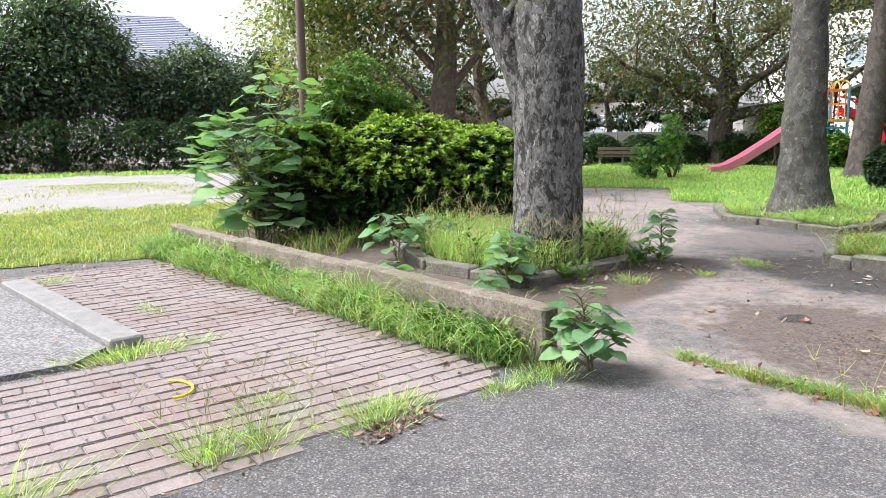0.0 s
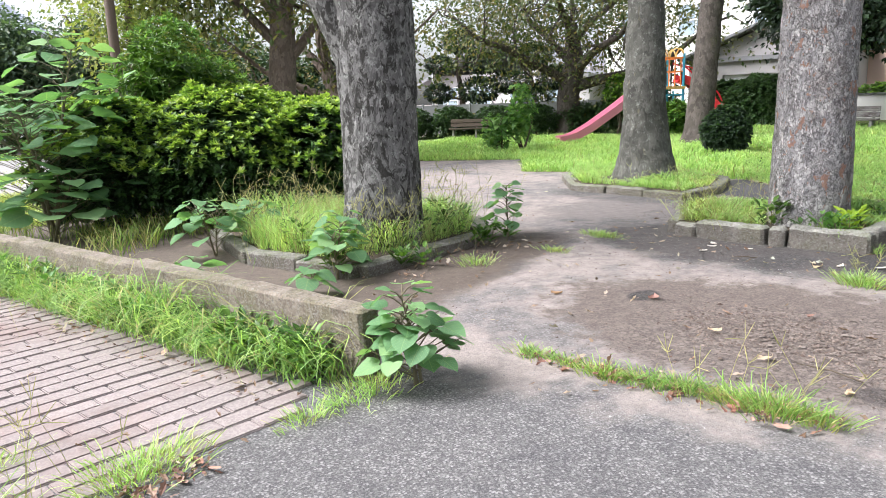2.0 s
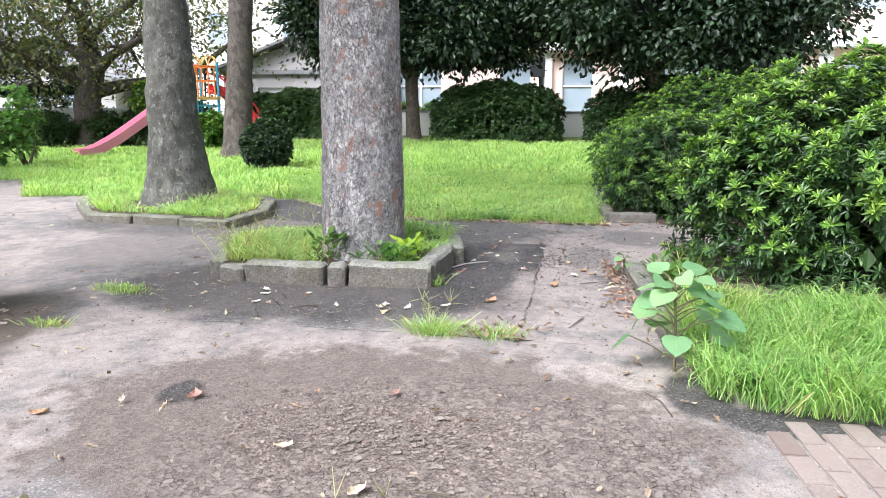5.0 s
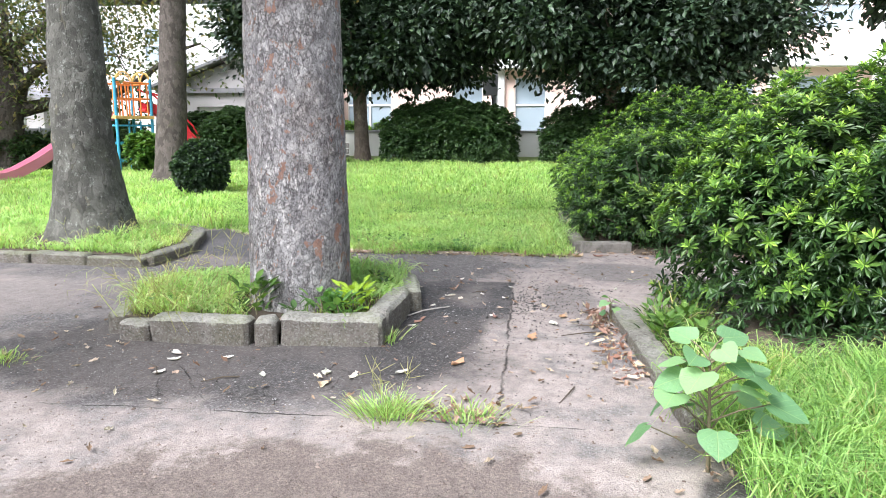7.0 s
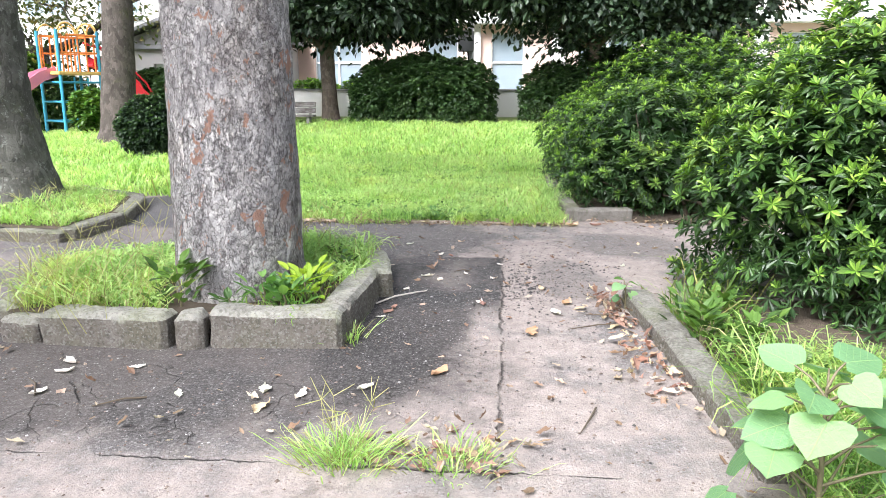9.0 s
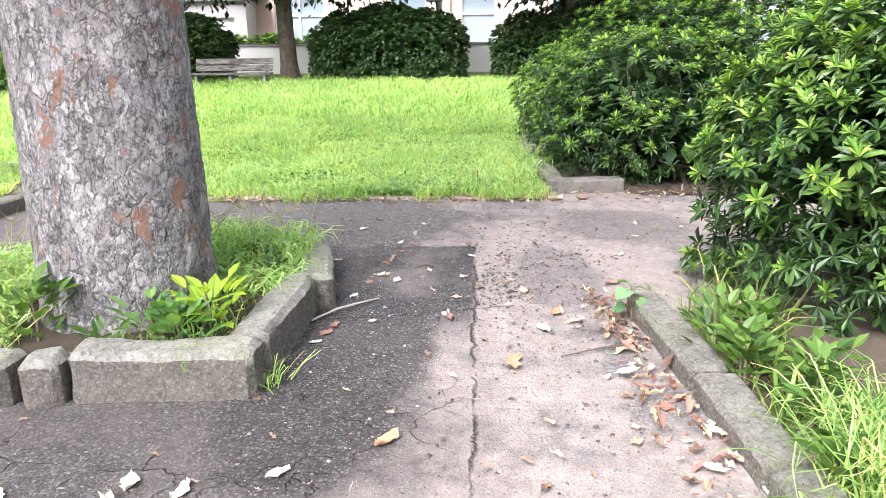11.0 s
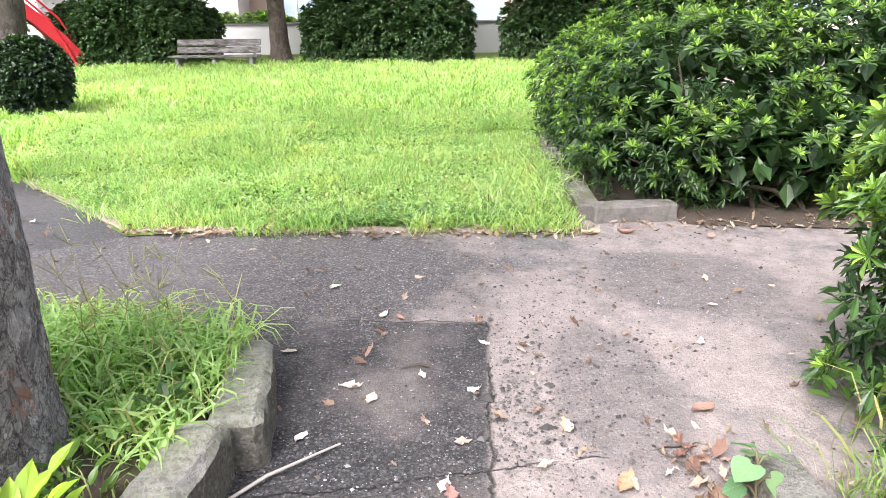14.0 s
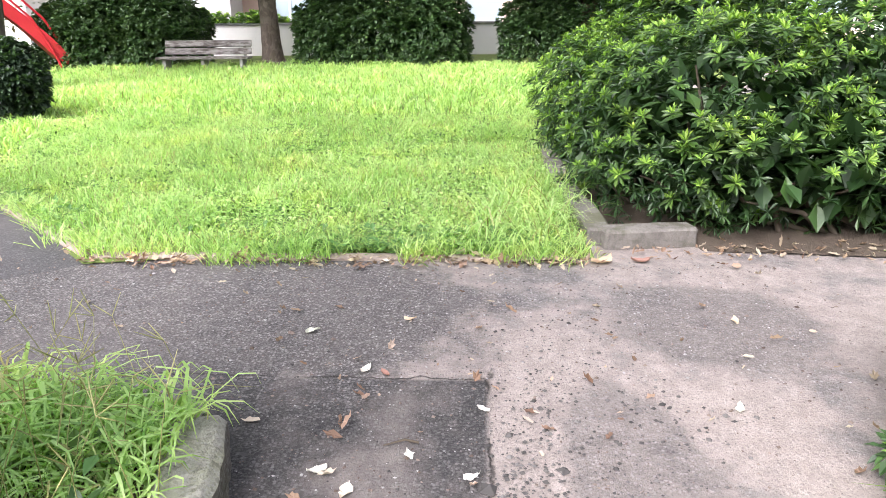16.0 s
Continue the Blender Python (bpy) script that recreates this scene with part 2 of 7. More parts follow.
def bark_material(name, base, dark, fresh, amount, scale=14, lichen=0.3, warp_by=0.16, blotch=0.0):
    """Bark that flakes: plates with raised rims, some fallen off and showing the fresh layer."""
    m = Nodes(name, 0.9, 0.2)
    v = m.stretch(1, 1, 0.55)
    warp = m.t.nodes.new("ShaderNodeVectorMath")
    warp.operation = "ADD"
    m.put(warp.inputs[0], v)
    nz = m.t.nodes.new("ShaderNodeTexNoise")
    nz.inputs["Scale"].default_value = 9.0
    m.put(nz.inputs["Vector"], v)
    sc = m.t.nodes.new("ShaderNodeVectorMath")
    sc.operation = "SCALE"
    sc.inputs["Scale"].default_value = warp_by
    m.put(sc.inputs[0], nz.outputs["Color"])
    m.put(warp.inputs[1], sc.outputs[0])
    w = warp.outputs[0]
    plate = m.cells(scale, "Color", "F1", w)
    rim = m.cells(scale, "Distance", "DISTANCE_TO_EDGE", w)
    tone = m.ramp(plate, (0.0, 0.0), (1.0, 1.0))
    c = m.mix(tone, dark, base)
    c = m.mix(m.noise(2.2, 6, 0.7), m.mix(1.0, c, (0.55, 0.55, 0.55), "MULTIPLY"), c)
    fallen = m.math("MULTIPLY", m.step(tone, amount, 0.02), m.step(m.noise(2.6, 3), 0.52, 0.05))
    c = m.mix(fallen, c, m.mix(m.noise(25, 4), fresh, (fresh[0] * 0.6, fresh[1] * 0.6, fresh[2] * 0.6)))
    c = m.mix(m.math("MULTIPLY", m.step(m.noise(16, 7, 0.85), 0.42, 0.03), lichen), c, (0.40, 0.42, 0.38))
    c = m.mix(m.math("MULTIPLY", m.step(m.noise(1.3, 5, 0.7), 0.36, 0.05), 0.35), c, (0.10, 0.11, 0.04))
    fleck = m.noise(38, 8, 0.85, w)
    c = m.mix(m.math("MULTIPLY", m.step(fleck, 0.44, 0.05), 0.55), c, (dark[0] * 0.7, dark[1] * 0.7, dark[2] * 0.7))
    if blotch:
        c = m.mix(m.math("MULTIPLY", m.math("SUBTRACT", 1.0, m.step(m.noise(11, 8, 0.8, w), 0.53, 0.02)), blotch), c, (0.03, 0.028, 0.025))
    m.color(c)
    h = m.math("ADD", m.math("MULTIPLY", m.step(rim, 0.03, 0.03), -0.6), m.math("MULTIPLY", tone, 0.8))
    m.bump(m.math("ADD", h, m.math("MULTIPLY", m.noise(60, 5, 0.8), 0.5)), 0.8, 0.012)
    return m.mat


def flaky_bark():
    """Pale grey bark that peels in small flakes and shows salmon patches."""
    m = Nodes("grey_flaking_bark", 0.9, 0.2)
    v = m.stretch(1, 1, 0.7)
    fine, mid, broad = m.noise(46, 8, 0.85, v), m.noise(17, 7, 0.8, v), m.noise(4, 5, 0.7, v)
    c = m.mix(m.ramp(fine, (0.32, 0.0), (0.66, 1.0)), (0.44, 0.42, 0.41), (0.92, 0.90, 0.885))
    c = m.mix(m.ramp(mid, (0.40, 0.0), (0.60, 1.0)), m.mix(1.0, c, (0.66, 0.66, 0.68), "MULTIPLY"), c)
    c = m.mix(m.math("MULTIPLY", m.step(broad, 0.44, 0.06), 0.5), c, m.mix(1.0, c, (0.72, 0.66, 0.62), "MULTIPLY"))
    warp = m.t.nodes.new("ShaderNodeVectorMath")
    warp.operation = "ADD"
    nz = m.t.nodes.new("ShaderNodeTexNoise")
    nz.inputs["Scale"].default_value, nz.inputs["Detail"].default_value = 19.0, 5.0
    m.put(nz.inputs["Vector"], v)
    sc = m.t.nodes.new("ShaderNodeVectorMath")
    sc.operation = "SCALE"
    sc.inputs["Scale"].default_value = 0.075
    m.put(sc.inputs[0], nz.outputs["Color"])
    m.put(warp.inputs[0], v)
    m.put(warp.inputs[1], sc.outputs[0])
    flake = m.noise(24, 6, 0.72, v)
    lift = m.ramp(flake, (0.485, 0.0), (0.515, 1.0))
    # thin dark lines along flake edges paint the shadows that lifted flakes cast
    shaded_groove = m.step(m.math("ABSOLUTE", m.math("SUBTRACT", flake, 0.49)), 0.012, 0.014)
    c = m.mix(m.math("MULTIPLY", lift, 0.45), c, m.mix(1.0, c, (0.60, 0.58, 0.58), "MULTIPLY"))
    c = m.mix(m.math("MULTIPLY", shaded_groove, 0.9), c, (0.06, 0.05, 0.046))
    peel = m.math("SUBTRACT", 1.0, m.step(m.noise(11, 6, 0.66, warp.outputs[0]), 0.605, 0.012))
    shingle = m.step(m.cells(34, "Distance", "DISTANCE_TO_EDGE", warp.outputs[0]), 0.05, 0.05)
    c = m.mix(m.math("MULTIPLY", shingle, 0.4), c, m.mix(1.0, c, (0.42, 0.39, 0.38), "MULTIPLY"))
    scale_a = m.ramp(m.cells(25, "Color", "F1", warp.outputs[0]), (0.15, 0.0), (0.85, 1.0))
    scale_b = m.ramp(m.cells(58, "Color", "F1", warp.outputs[0]), (0.15, 0.0), (0.85, 1.0))
    plate = m.math("ADD", m.math("MULTIPLY", scale_a, 0.65), m.math("MULTIPLY", scale_b, 0.35))
    rim_a = m.step(m.cells(25, "Distance", "DISTANCE_TO_EDGE", warp.outputs[0]), 0.05, 0.045)
    rift = m.math("MULTIPLY", rim_a, m.step(m.noise(8, 5, 0.7, v), 0.5, 0.05))
    c = m.mix(plate, m.mix(1.0, c, (0.80, 0.78, 0.79), "MULTIPLY"), m.mix(1.0, c, (1.35, 1.34, 1.33), "MULTIPLY"))
    c = m.mix(m.math("MULTIPLY", rift, 0.5), c, (0.08, 0.07, 0.064))
    c = m.mix(peel, c, m.mix(m.noise(30, 4, 0.6, v), (0.38, 0.20, 0.145), (0.60, 0.39, 0.31)))
    m.color(c)
    h = m.math("ADD", m.math("ADD", m.math("ADD", m.math("MULTIPLY", plate, 1.8), m.math("MULTIPLY", rift, -1.6)), m.math("MULTIPLY", shaded_groove, -1.0), m.math("MULTIPLY", lift, -0.9)), m.math("ADD", m.math("MULTIPLY", peel, -0.8), m.math("MULTIPLY", fine, 1.4)))
    m.bump(h, 1.0, 0.028)
    return m.mat


def plain_material(name, base, rough=0.5, metal=0.0, wear=0.25, spec=0.4):
    m = Nodes(name, rough, spec, metal)
    dull = tuple(v * 0.55 for v in base)
    c = m.mix(m.math("MULTIPLY", m.noise(4, 6, 0.7), wear * 1.6), base, dull)
    m.color(m.mix(m.math("MULTIPLY", m.step(m.noise(18, 5, 0.8), 0.36, 0.04), wear), c, (0.30, 0.27, 0.24)))
    m.bump(m.noise(60, 4), 0.15, 0.003)
    return m.mat


def brick_material(name, tones, dust, amount):
    m = Nodes(name, 0.9, 0.25)
    c = m.ramp(m.object_random(), *[(i / (len(tones) - 1), t) for i, t in enumerate(tones)])
    c = m.mix(m.noise(30, 6, 0.8), m.mix(1.0, c, (0.7, 0.7, 0.7), "MULTIPLY"), c)
    c = m.mix(m.math("MULTIPLY", m.math("SUBTRACT", 1.0, m.step(m.noise(1.1, 9, 0.75), 0.45, 0.12)), amount), c, m.mix(m.ramp(m.cells(120, "Color"), (0.4, 0.0), (0.7, 1.0)), m.mix(1.0, dust, (0.75, 0.75, 0.76), "MULTIPLY"), dust))
    m.color(c)
    m.bump(m.noise(120, 5, 0.8), 0.45, 0.004)
    return m.mat


GRASS = leaf_material("grass_blade", (0.20, 0.34, 0.105), (0.40, 0.575, 0.20), (0.62, 0.75, 0.38), 0.5, 0.5)
GRASS_DRY = leaf_material("dry_grass", (0.20, 0.19, 0.07), (0.34, 0.33, 0.13), (0.50, 0.46, 0.24), 0.7, 0.3)
GRASS_PALE = leaf_material("pale_grass", (0.24, 0.30, 0.09), (0.38, 0.44, 0.15), (0.54, 0.56, 0.27), 0.55, 0.4)
GRASS_MIX = leaf_material("mid_green_grass_blade", (0.10, 0.20, 0.05), (0.25, 0.41, 0.115), (0.44, 0.60, 0.22), 0.5, 0.45)
GRASS_DARK = leaf_material("weed_blade", (0.09, 0.16, 0.035), (0.17, 0.27, 0.06), (0.29, 0.38, 0.12), 0.5, 0.4)
# dark old leaves, made darker still to paint the shade inside the shrubs
LEAF_OLD_SHADED = leaf_material("shrub_leaf_old_shaded", (0.014, 0.034, 0.011), (0.028, 0.066, 0.018), (0.06, 0.125, 0.03), 0.4, 0.15)
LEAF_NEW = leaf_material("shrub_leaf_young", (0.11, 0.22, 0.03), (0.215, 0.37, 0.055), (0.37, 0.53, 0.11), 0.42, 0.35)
LEAF_MID = leaf_material("shrub_leaf_mid", (0.04, 0.09, 0.018), (0.075, 0.15, 0.026), (0.13, 0.23, 0.04), 0.4, 0.3)
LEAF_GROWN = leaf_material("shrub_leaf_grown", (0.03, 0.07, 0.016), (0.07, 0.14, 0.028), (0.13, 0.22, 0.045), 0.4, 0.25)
LEAF_EVER = leaf_material("evergreen_leaf", (0.008, 0.019, 0.010), (0.018, 0.037, 0.018), (0.05, 0.085, 0.042), 0.5, 0.1)
LEAF_FAR = leaf_material("distant_leaf", (0.045, 0.078, 0.05), (0.085, 0.135, 0.08), (0.17, 0.24, 0.13), 0.5, 0.25)
LEAF_YOUNG = leaf_material("bush_leaf_young", (0.20, 0.30, 0.05), (0.32, 0.44, 0.09), (0.46, 0.56, 0.16), 0.45, 0.4)
LEAF_BUSH = leaf_material("bush_leaf_grown", (0.09, 0.16, 0.04), (0.16, 0.26, 0.06), (0.26, 0.38, 0.10), 0.45, 0.35)
GRASS_LUSH = leaf_material("lush_grass_blade", (0.22, 0.36, 0.12), (0.42, 0.585, 0.22), (0.60, 0.74, 0.38), 0.5, 0.5)
LEAF_HEDGE = leaf_material("hedge_leaf", (0.02, 0.046, 0.016), (0.036, 0.075, 0.024), (0.07, 0.13, 0.04), 0.45, 0.2)
LEAF_CHERRY = leaf_material("autumn_leaf", (0.045, 0.07, 0.026), (0.09, 0.115, 0.042), (0.21, 0.165, 0.075), 0.5, 0.35)
LEAF_YELLOW = leaf_material("yellowing_leaf", (0.13, 0.17, 0.05), (0.25, 0.30, 0.09), (0.42, 0.42, 0.16), 0.5, 0.4)
LEAF_BROAD = leaf_material("broad_leaf", (0.08, 0.17, 0.05), (0.13, 0.26, 0.08), (0.24, 0.38, 0.12), 0.5, 0.4)
LEAF_LIME = leaf_material("lime_leaf", (0.30, 0.42, 0.04), (0.40, 0.52, 0.06), (0.50, 0.60, 0.09), 0.45, 0.4)
LEAF_DEAD = leaf_material("fallen_leaf", (0.11, 0.062, 0.042), (0.28, 0.185, 0.135), (0.44, 0.365, 0.31), 0.85, 0.1)
GROUND = ground_material()
CONCRETE = concrete_material("kerb_concrete", (0.26, 0.24, 0.215), (0.075, 0.066, 0.058), 0.6)
CONCRETE_PALE = concrete_material("pale_concrete", (0.34, 0.33, 0.325), (0.20, 0.19, 0.185))
def dark_sided_concrete(name, worn, pale, moss, side_mix):
    """Concrete whose worn top is pale and mossy and whose sides turn darker and browner."""
    m = Nodes(name, 0.92, 0.25)
    grain = m.ramp(m.noise(9, 9, 0.8), (0.32, 0.0), (0.66, 1.0))
    bare = m.mix(grain, worn, pale)
    bare = m.mix(m.math("MULTIPLY", m.step(m.noise(4, 6, 0.7), 0.48, 0.08), 0.5), bare, moss)
    brown_ = m.mix(m.noise(26, 8, 0.8), (0.06, 0.048, 0.04), (0.22, 0.18, 0.15))
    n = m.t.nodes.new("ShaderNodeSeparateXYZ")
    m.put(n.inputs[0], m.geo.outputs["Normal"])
    # steep faces mix towards the brown by their normal, with an uneven edge
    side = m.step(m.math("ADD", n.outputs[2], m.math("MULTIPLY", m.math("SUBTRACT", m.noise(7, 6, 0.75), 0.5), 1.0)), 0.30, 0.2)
    c = m.mix(m.math("MULTIPLY", side, side_mix), bare, brown_)
    c = m.mix(m.math("MULTIPLY", m.step(m.noise(34, 7, 0.85), 0.40, 0.03), 0.55), c, (0.06, 0.054, 0.046))
    c = m.mix(m.math("MULTIPLY", m.ramp(m.cells(95, "Color"), (0.5, 0.0), (0.8, 1.0)), 0.5), c, m.mix(1.0, c, (0.45, 0.45, 0.44), "MULTIPLY"))
    c = m.mix(m.math("MULTIPLY", m.ramp(m.cells(130, "Color"), (0.6, 0.0), (0.85, 1.0)), 0.4), c, (0.46, 0.45, 0.42))
    m.color(c)
    m.bump(m.math("ADD", m.noise(90, 6, 0.8), m.math("MULTIPLY", m.noise(22, 6, 0.8), 2.5)), 1.0, 0.018)
    return m.mat


KERB_BROWN_SIDED = dark_sided_concrete("brown_sided_kerb", (0.26, 0.245, 0.21), (0.62, 0.60, 0.54), (0.34, 0.36, 0.21), 0.72)
KERB_DARK = dark_sided_concrete("mossy_dark_kerb", (0.15, 0.14, 0.12), (0.40, 0.38, 0.335), (0.18, 0.20, 0.09), 0.6)
WALL_STAINED = dark_sided_concrete("stained_wall_concrete", (0.22, 0.18, 0.145), (0.50, 0.42, 0.34), (0.23, 0.22, 0.11), 0.3)
BARK_DARK = bark_material("dark_mottled_bark", (0.29, 0.28, 0.27), (0.055, 0.052, 0.05), (0.36, 0.35, 0.335), 0.18, 40, 0.55, 0.12, 0.95)
BARK_GREY = bark_material("grey_mottled_bark", (0.175, 0.172, 0.15), (0.06, 0.058, 0.05), (0.20, 0.185, 0.13), 0.16, 12, 0.42, 0.3, 0.4)
BARK_FLAKY = flaky_bark()
BARK_CHERRY = bark_material("dark_rough_bark", (0.16, 0.135, 0.12), (0.06, 0.05, 0.043), (0.17, 0.14, 0.12), 0.02, 18, 0.12)
BARK_ROUGH = bark_material("brown_rough_bark", (0.25, 0.20, 0.17), (0.11, 0.085, 0.07), (0.2, 0.16, 0.13), 0.02, 18, 0.1)
TWIG = plain_material("twig_bark", (0.09, 0.07, 0.05), 0.9, 0, 0.3)
STEM = plain_material("green_stem", (0.14, 0.12, 0.07), 0.7, 0, 0.2)
BRICK_RED = brick_material("paving_brick_red", [(0.20, 0.148, 0.134), (0.255, 0.19, 0.173), (0.31, 0.238, 0.218)], (0.31, 0.278, 0.268), 0.65)
BRICK_PALE = brick_material("paving_brick_pale", [(0.18, 0.135, 0.118), (0.225, 0.175, 0.155), (0.26, 0.21, 0.185)], (0.25, 0.215, 0.195), 0.6)


# ---- geometry helpers ----
rng = np.random.default_rng(7)


def link(name, mesh, mat, parent=None, label=""):
    mesh.materials.clear()
    mesh.materials.append(mat)
    ob = new(name, mesh)
    if parent is not None:
        ob.parent = parent
    if label:
        ob["label"] = label
    return ob


def part(name, bm, mat, parent=None, label="", smooth=False):
    mesh = bpy.data.meshes.new(name)
    bm.to_mesh(mesh)
    bm.free()
    if smooth:
        mesh.polygons.foreach_set("use_smooth", [True] * len(mesh.polygons))
    return link(name, mesh, mat, parent, label)


def thing(name, x, y, z, label, category, group="", kind="", turn=0.0):
    ob = new(name)
    ob.matrix_basis = pose(x, y, z, 0, 0, turn)
    return tagged(ob, label, category, group, kind)


def ground_z(x, y):
    """The lawn rises gently towards the far hedge."""
    s = np.clip((np.asarray(x, float) - 11.6) / 10.0, 0, 1)
    q = np.clip((np.asarray(y, float) - 7.0) / 5.0, 0, 1)
    return 0.34 * s * s * (3 - 2 * s) * (1 - 0.75 * q * q * (3 - 2 * q))


def mesh_of(name, verts, faces, smooth=False):
    """A mesh of faces that all have the same number of corners."""
    verts, faces = np.asarray(verts, np.float32), np.asarray(faces, np.int32)
    mesh = bpy.data.meshes.new(name)
    k = faces.shape[1]
    mesh.vertices.add(len(verts))
    mesh.vertices.foreach_set("co", verts.ravel())
    mesh.loops.add(faces.size)
    mesh.loops.foreach_set("vertex_index", faces.ravel())
    mesh.polygons.add(len(faces))
    mesh.polygons.foreach_set("loop_start", np.arange(0, faces.size, k, dtype=np.int32))
    mesh.polygons.foreach_set("use_smooth", np.full(len(faces), smooth))
    mesh.update(calc_edges=True)
    return mesh


def stamp(name, tv, tf, axes, pos):
    """One mesh of many small copies of a template: axes (k,3,3) hold the copies' x, y and z axes as columns."""
    tv, tf = np.asarray(tv, float), np.asarray(tf)
    v = np.einsum("kij,nj->kni", axes, tv) + pos[:, None, :]
    f = tf[None] + (np.arange(len(pos)) * len(tv))[:, None, None]
    return mesh_of(name, v.reshape(-1, 3), f.reshape(-1, tf.shape[1]))


def unit(a):
    return a / np.maximum(np.linalg.norm(a, axis=-1, keepdims=True), 1e-9)


def frames_along(d, size, roll=None):
    """Axes whose y points along d, z as far up as it can, turned by roll, scaled by size."""
    d = unit(d)
    up = np.where(np.abs(d[:, 2:3]) > 0.95, np.array([[1.0, 0.02, 0]]), np.array([[0, 0.02, 1.0]]))
    x = unit(np.cross(d, up))
    z = np.cross(x, d)
    if roll is not None:
        c, s = np.cos(roll)[:, None], np.sin(roll)[:, None]
        x, z = x * c + z * s, z * c - x * s
    a = np.stack([x, d, z], axis=2)
    return a * np.asarray(size)[:, None, None]


def spin(n, size, lean=0.0, height=None):
    """Upright axes turned at random about z."""
    a = rng.uniform(0, 2 * np.pi, n)
    m = np.zeros((n, 3, 3))
    m[:, 0, 0], m[:, 1, 0], m[:, 0, 1], m[:, 1, 1] = np.cos(a), np.sin(a), -np.sin(a), np.cos(a)
    m[:, :2, :2] *= np.asarray(size)[:, None, None]
    m[:, 2, 2] = size if height is None else height
    if lean:
        m[:, :2, 2] = rng.normal(0, lean, (n, 2)) * m[:, 2, 2][:, None]
    return m


# Leaf and blade templates, one unit long along y (blades along z)
LEAF_V = [(0, 0, 0), (0.09, 0.35, 0.03), (0.135, 0.7, 0.05), (0, 1, -0.08), (-0.135, 0.7, 0.05), (-0.09, 0.35, 0.03), (0, 0.6, -0.02)]
LEAF_F = [(0, 1, 6), (1, 2, 6), (2, 3, 6), (3, 4, 6), (4, 5, 6), (5, 0, 6)]
OVAL_V = [(0, 0, 0.0), (0.17, 0.15, 0.05), (0.27, 0.4, 0.08), (0.22, 0.68, 0.05), (0.08, 0.9, 0.0), (0, 1.03, -0.05), (-0.08, 0.9, 0.0), (-0.22, 0.68, 0.05), (-0.27, 0.4, 0.08), (-0.17, 0.15, 0.05), (0, 0.45, 0.0)]
OVAL_F = [(i, (i + 1) % 10, 10) for i in range(10)]
RAG_V = [(0, 0, 0.02), (0.14, 0.16, 0.09), (0.21, 0.36, 0.04), (0.13, 0.52, 0.10), (0.19, 0.70, 0.12), (0.05, 0.86, 0.03), (-0.02, 1.06, 0.14), (-0.10, 0.80, 0.02), (-0.24, 0.60, 0.11), (-0.15, 0.30, 0.03), (-0.01, 0.46, 0.0)]
CARD_V = [(0, 0, 0), (0.28, 0.5, 0.06), (0, 1, -0.05), (-0.28, 0.5, 0.06)]
CARD_F = [(0, 1, 2), (0, 2, 3)]
BLADE_V = [(-0.4, 0, 0), (0.4, 0, 0), (-0.5, 0.12, 0.5), (0.5, 0.12, 0.5), (-0.38, 0.45, 0.85), (0.38, 0.45, 0.85), (0, 0.95, 0.85)]
BLADE_F = [(0, 1, 3), (0, 3, 2), (2, 3, 5), (2, 5, 4), (4, 5, 6)]
FAR_V = [(-0.45, 0, 0), (0.45, 0, 0), (-0.45, 0.3, 0.65), (0.45, 0.3, 0.65), (0, 0.95, 0.85)]
FAR_F = [(0, 1, 3), (0, 3, 2), (2, 3, 4)]


ARCH_V = [(-0.4, 0, 0), (0.4, 0, 0), (-0.5, 0.14, 0.5), (0.5, 0.14, 0.5), (-0.45, 0.5, 0.82), (0.45, 0.5, 0.82), (-0.32, 0.95, 0.78), (0.32, 0.95, 0.78), (0, 1.35, 0.45)]
ARCH_F = [(0, 1, 3), (0, 3, 2), (2, 3, 5), (2, 5, 4), (4, 5, 7), (4, 7, 6), (6, 7, 8)]


def blades(name, xy, height, width, mat, parent=None, label="", lean=0.3, z0=None, far=False, arch=False):
    n = len(xy)
    h = height * rng.uniform(0.3, 1.2, n) * (1.0 + 0.75 * patchy(xy, 1.6, 11.0) + 0.4 * patchy(xy, 5.0, 12.0))
    m = spin(n, np.full(n, width) * rng.uniform(0.6, 1.3, n), lean, h)
    m[:, :, 1] = unit(m[:, :, 1]) * (h * 0.9)[:, None]
    p = np.column_stack([xy, ground_z(xy[:, 0], xy[:, 1]) if z0 is None else np.full(n, z0)])
    if parent is not None:
        p = p - np.array(parent.matrix_basis.translation)
    v, f = (ARCH_V, ARCH_F) if arch else (FAR_V, FAR_F) if far else (BLADE_V, BLADE_F)
    return link(name, stamp(name, v, f, m, p), mat, parent, label)


def inside(poly, xy):
    res = np.zeros(len(xy), bool)
    px, py = np.array(poly).T
    j = len(px) - 1
    for i in range(len(px)):
        hit_ = ((py[i] > xy[:, 1]) != (py[j] > xy[:, 1])) & (xy[:, 0] < (px[j] - px[i]) * (xy[:, 1] - py[i]) / (py[j] - py[i] + 1e-12) + px[i])
        res ^= hit_
        j = i
    return res


def patchy(xy, scale=1.0, seed=0.0):
    return np.array([noise.noise((float(x) * scale, float(y) * scale, seed)) for x, y in xy])


def sow(poly, per_m2, gap=-1.0, scale=0.9, seed=0.0):
    a = np.array(poly)
    lo, hi = a.min(0), a.max(0)
    n = int(per_m2 * np.prod(hi - lo))
    xy = rng.uniform(lo, hi, (n, 2))
    xy = xy[inside(poly, xy)]
    if gap > -1:
        xy = xy[patchy(xy, scale, seed) > gap + rng.normal(0, 0.12, len(xy))]
    return xy


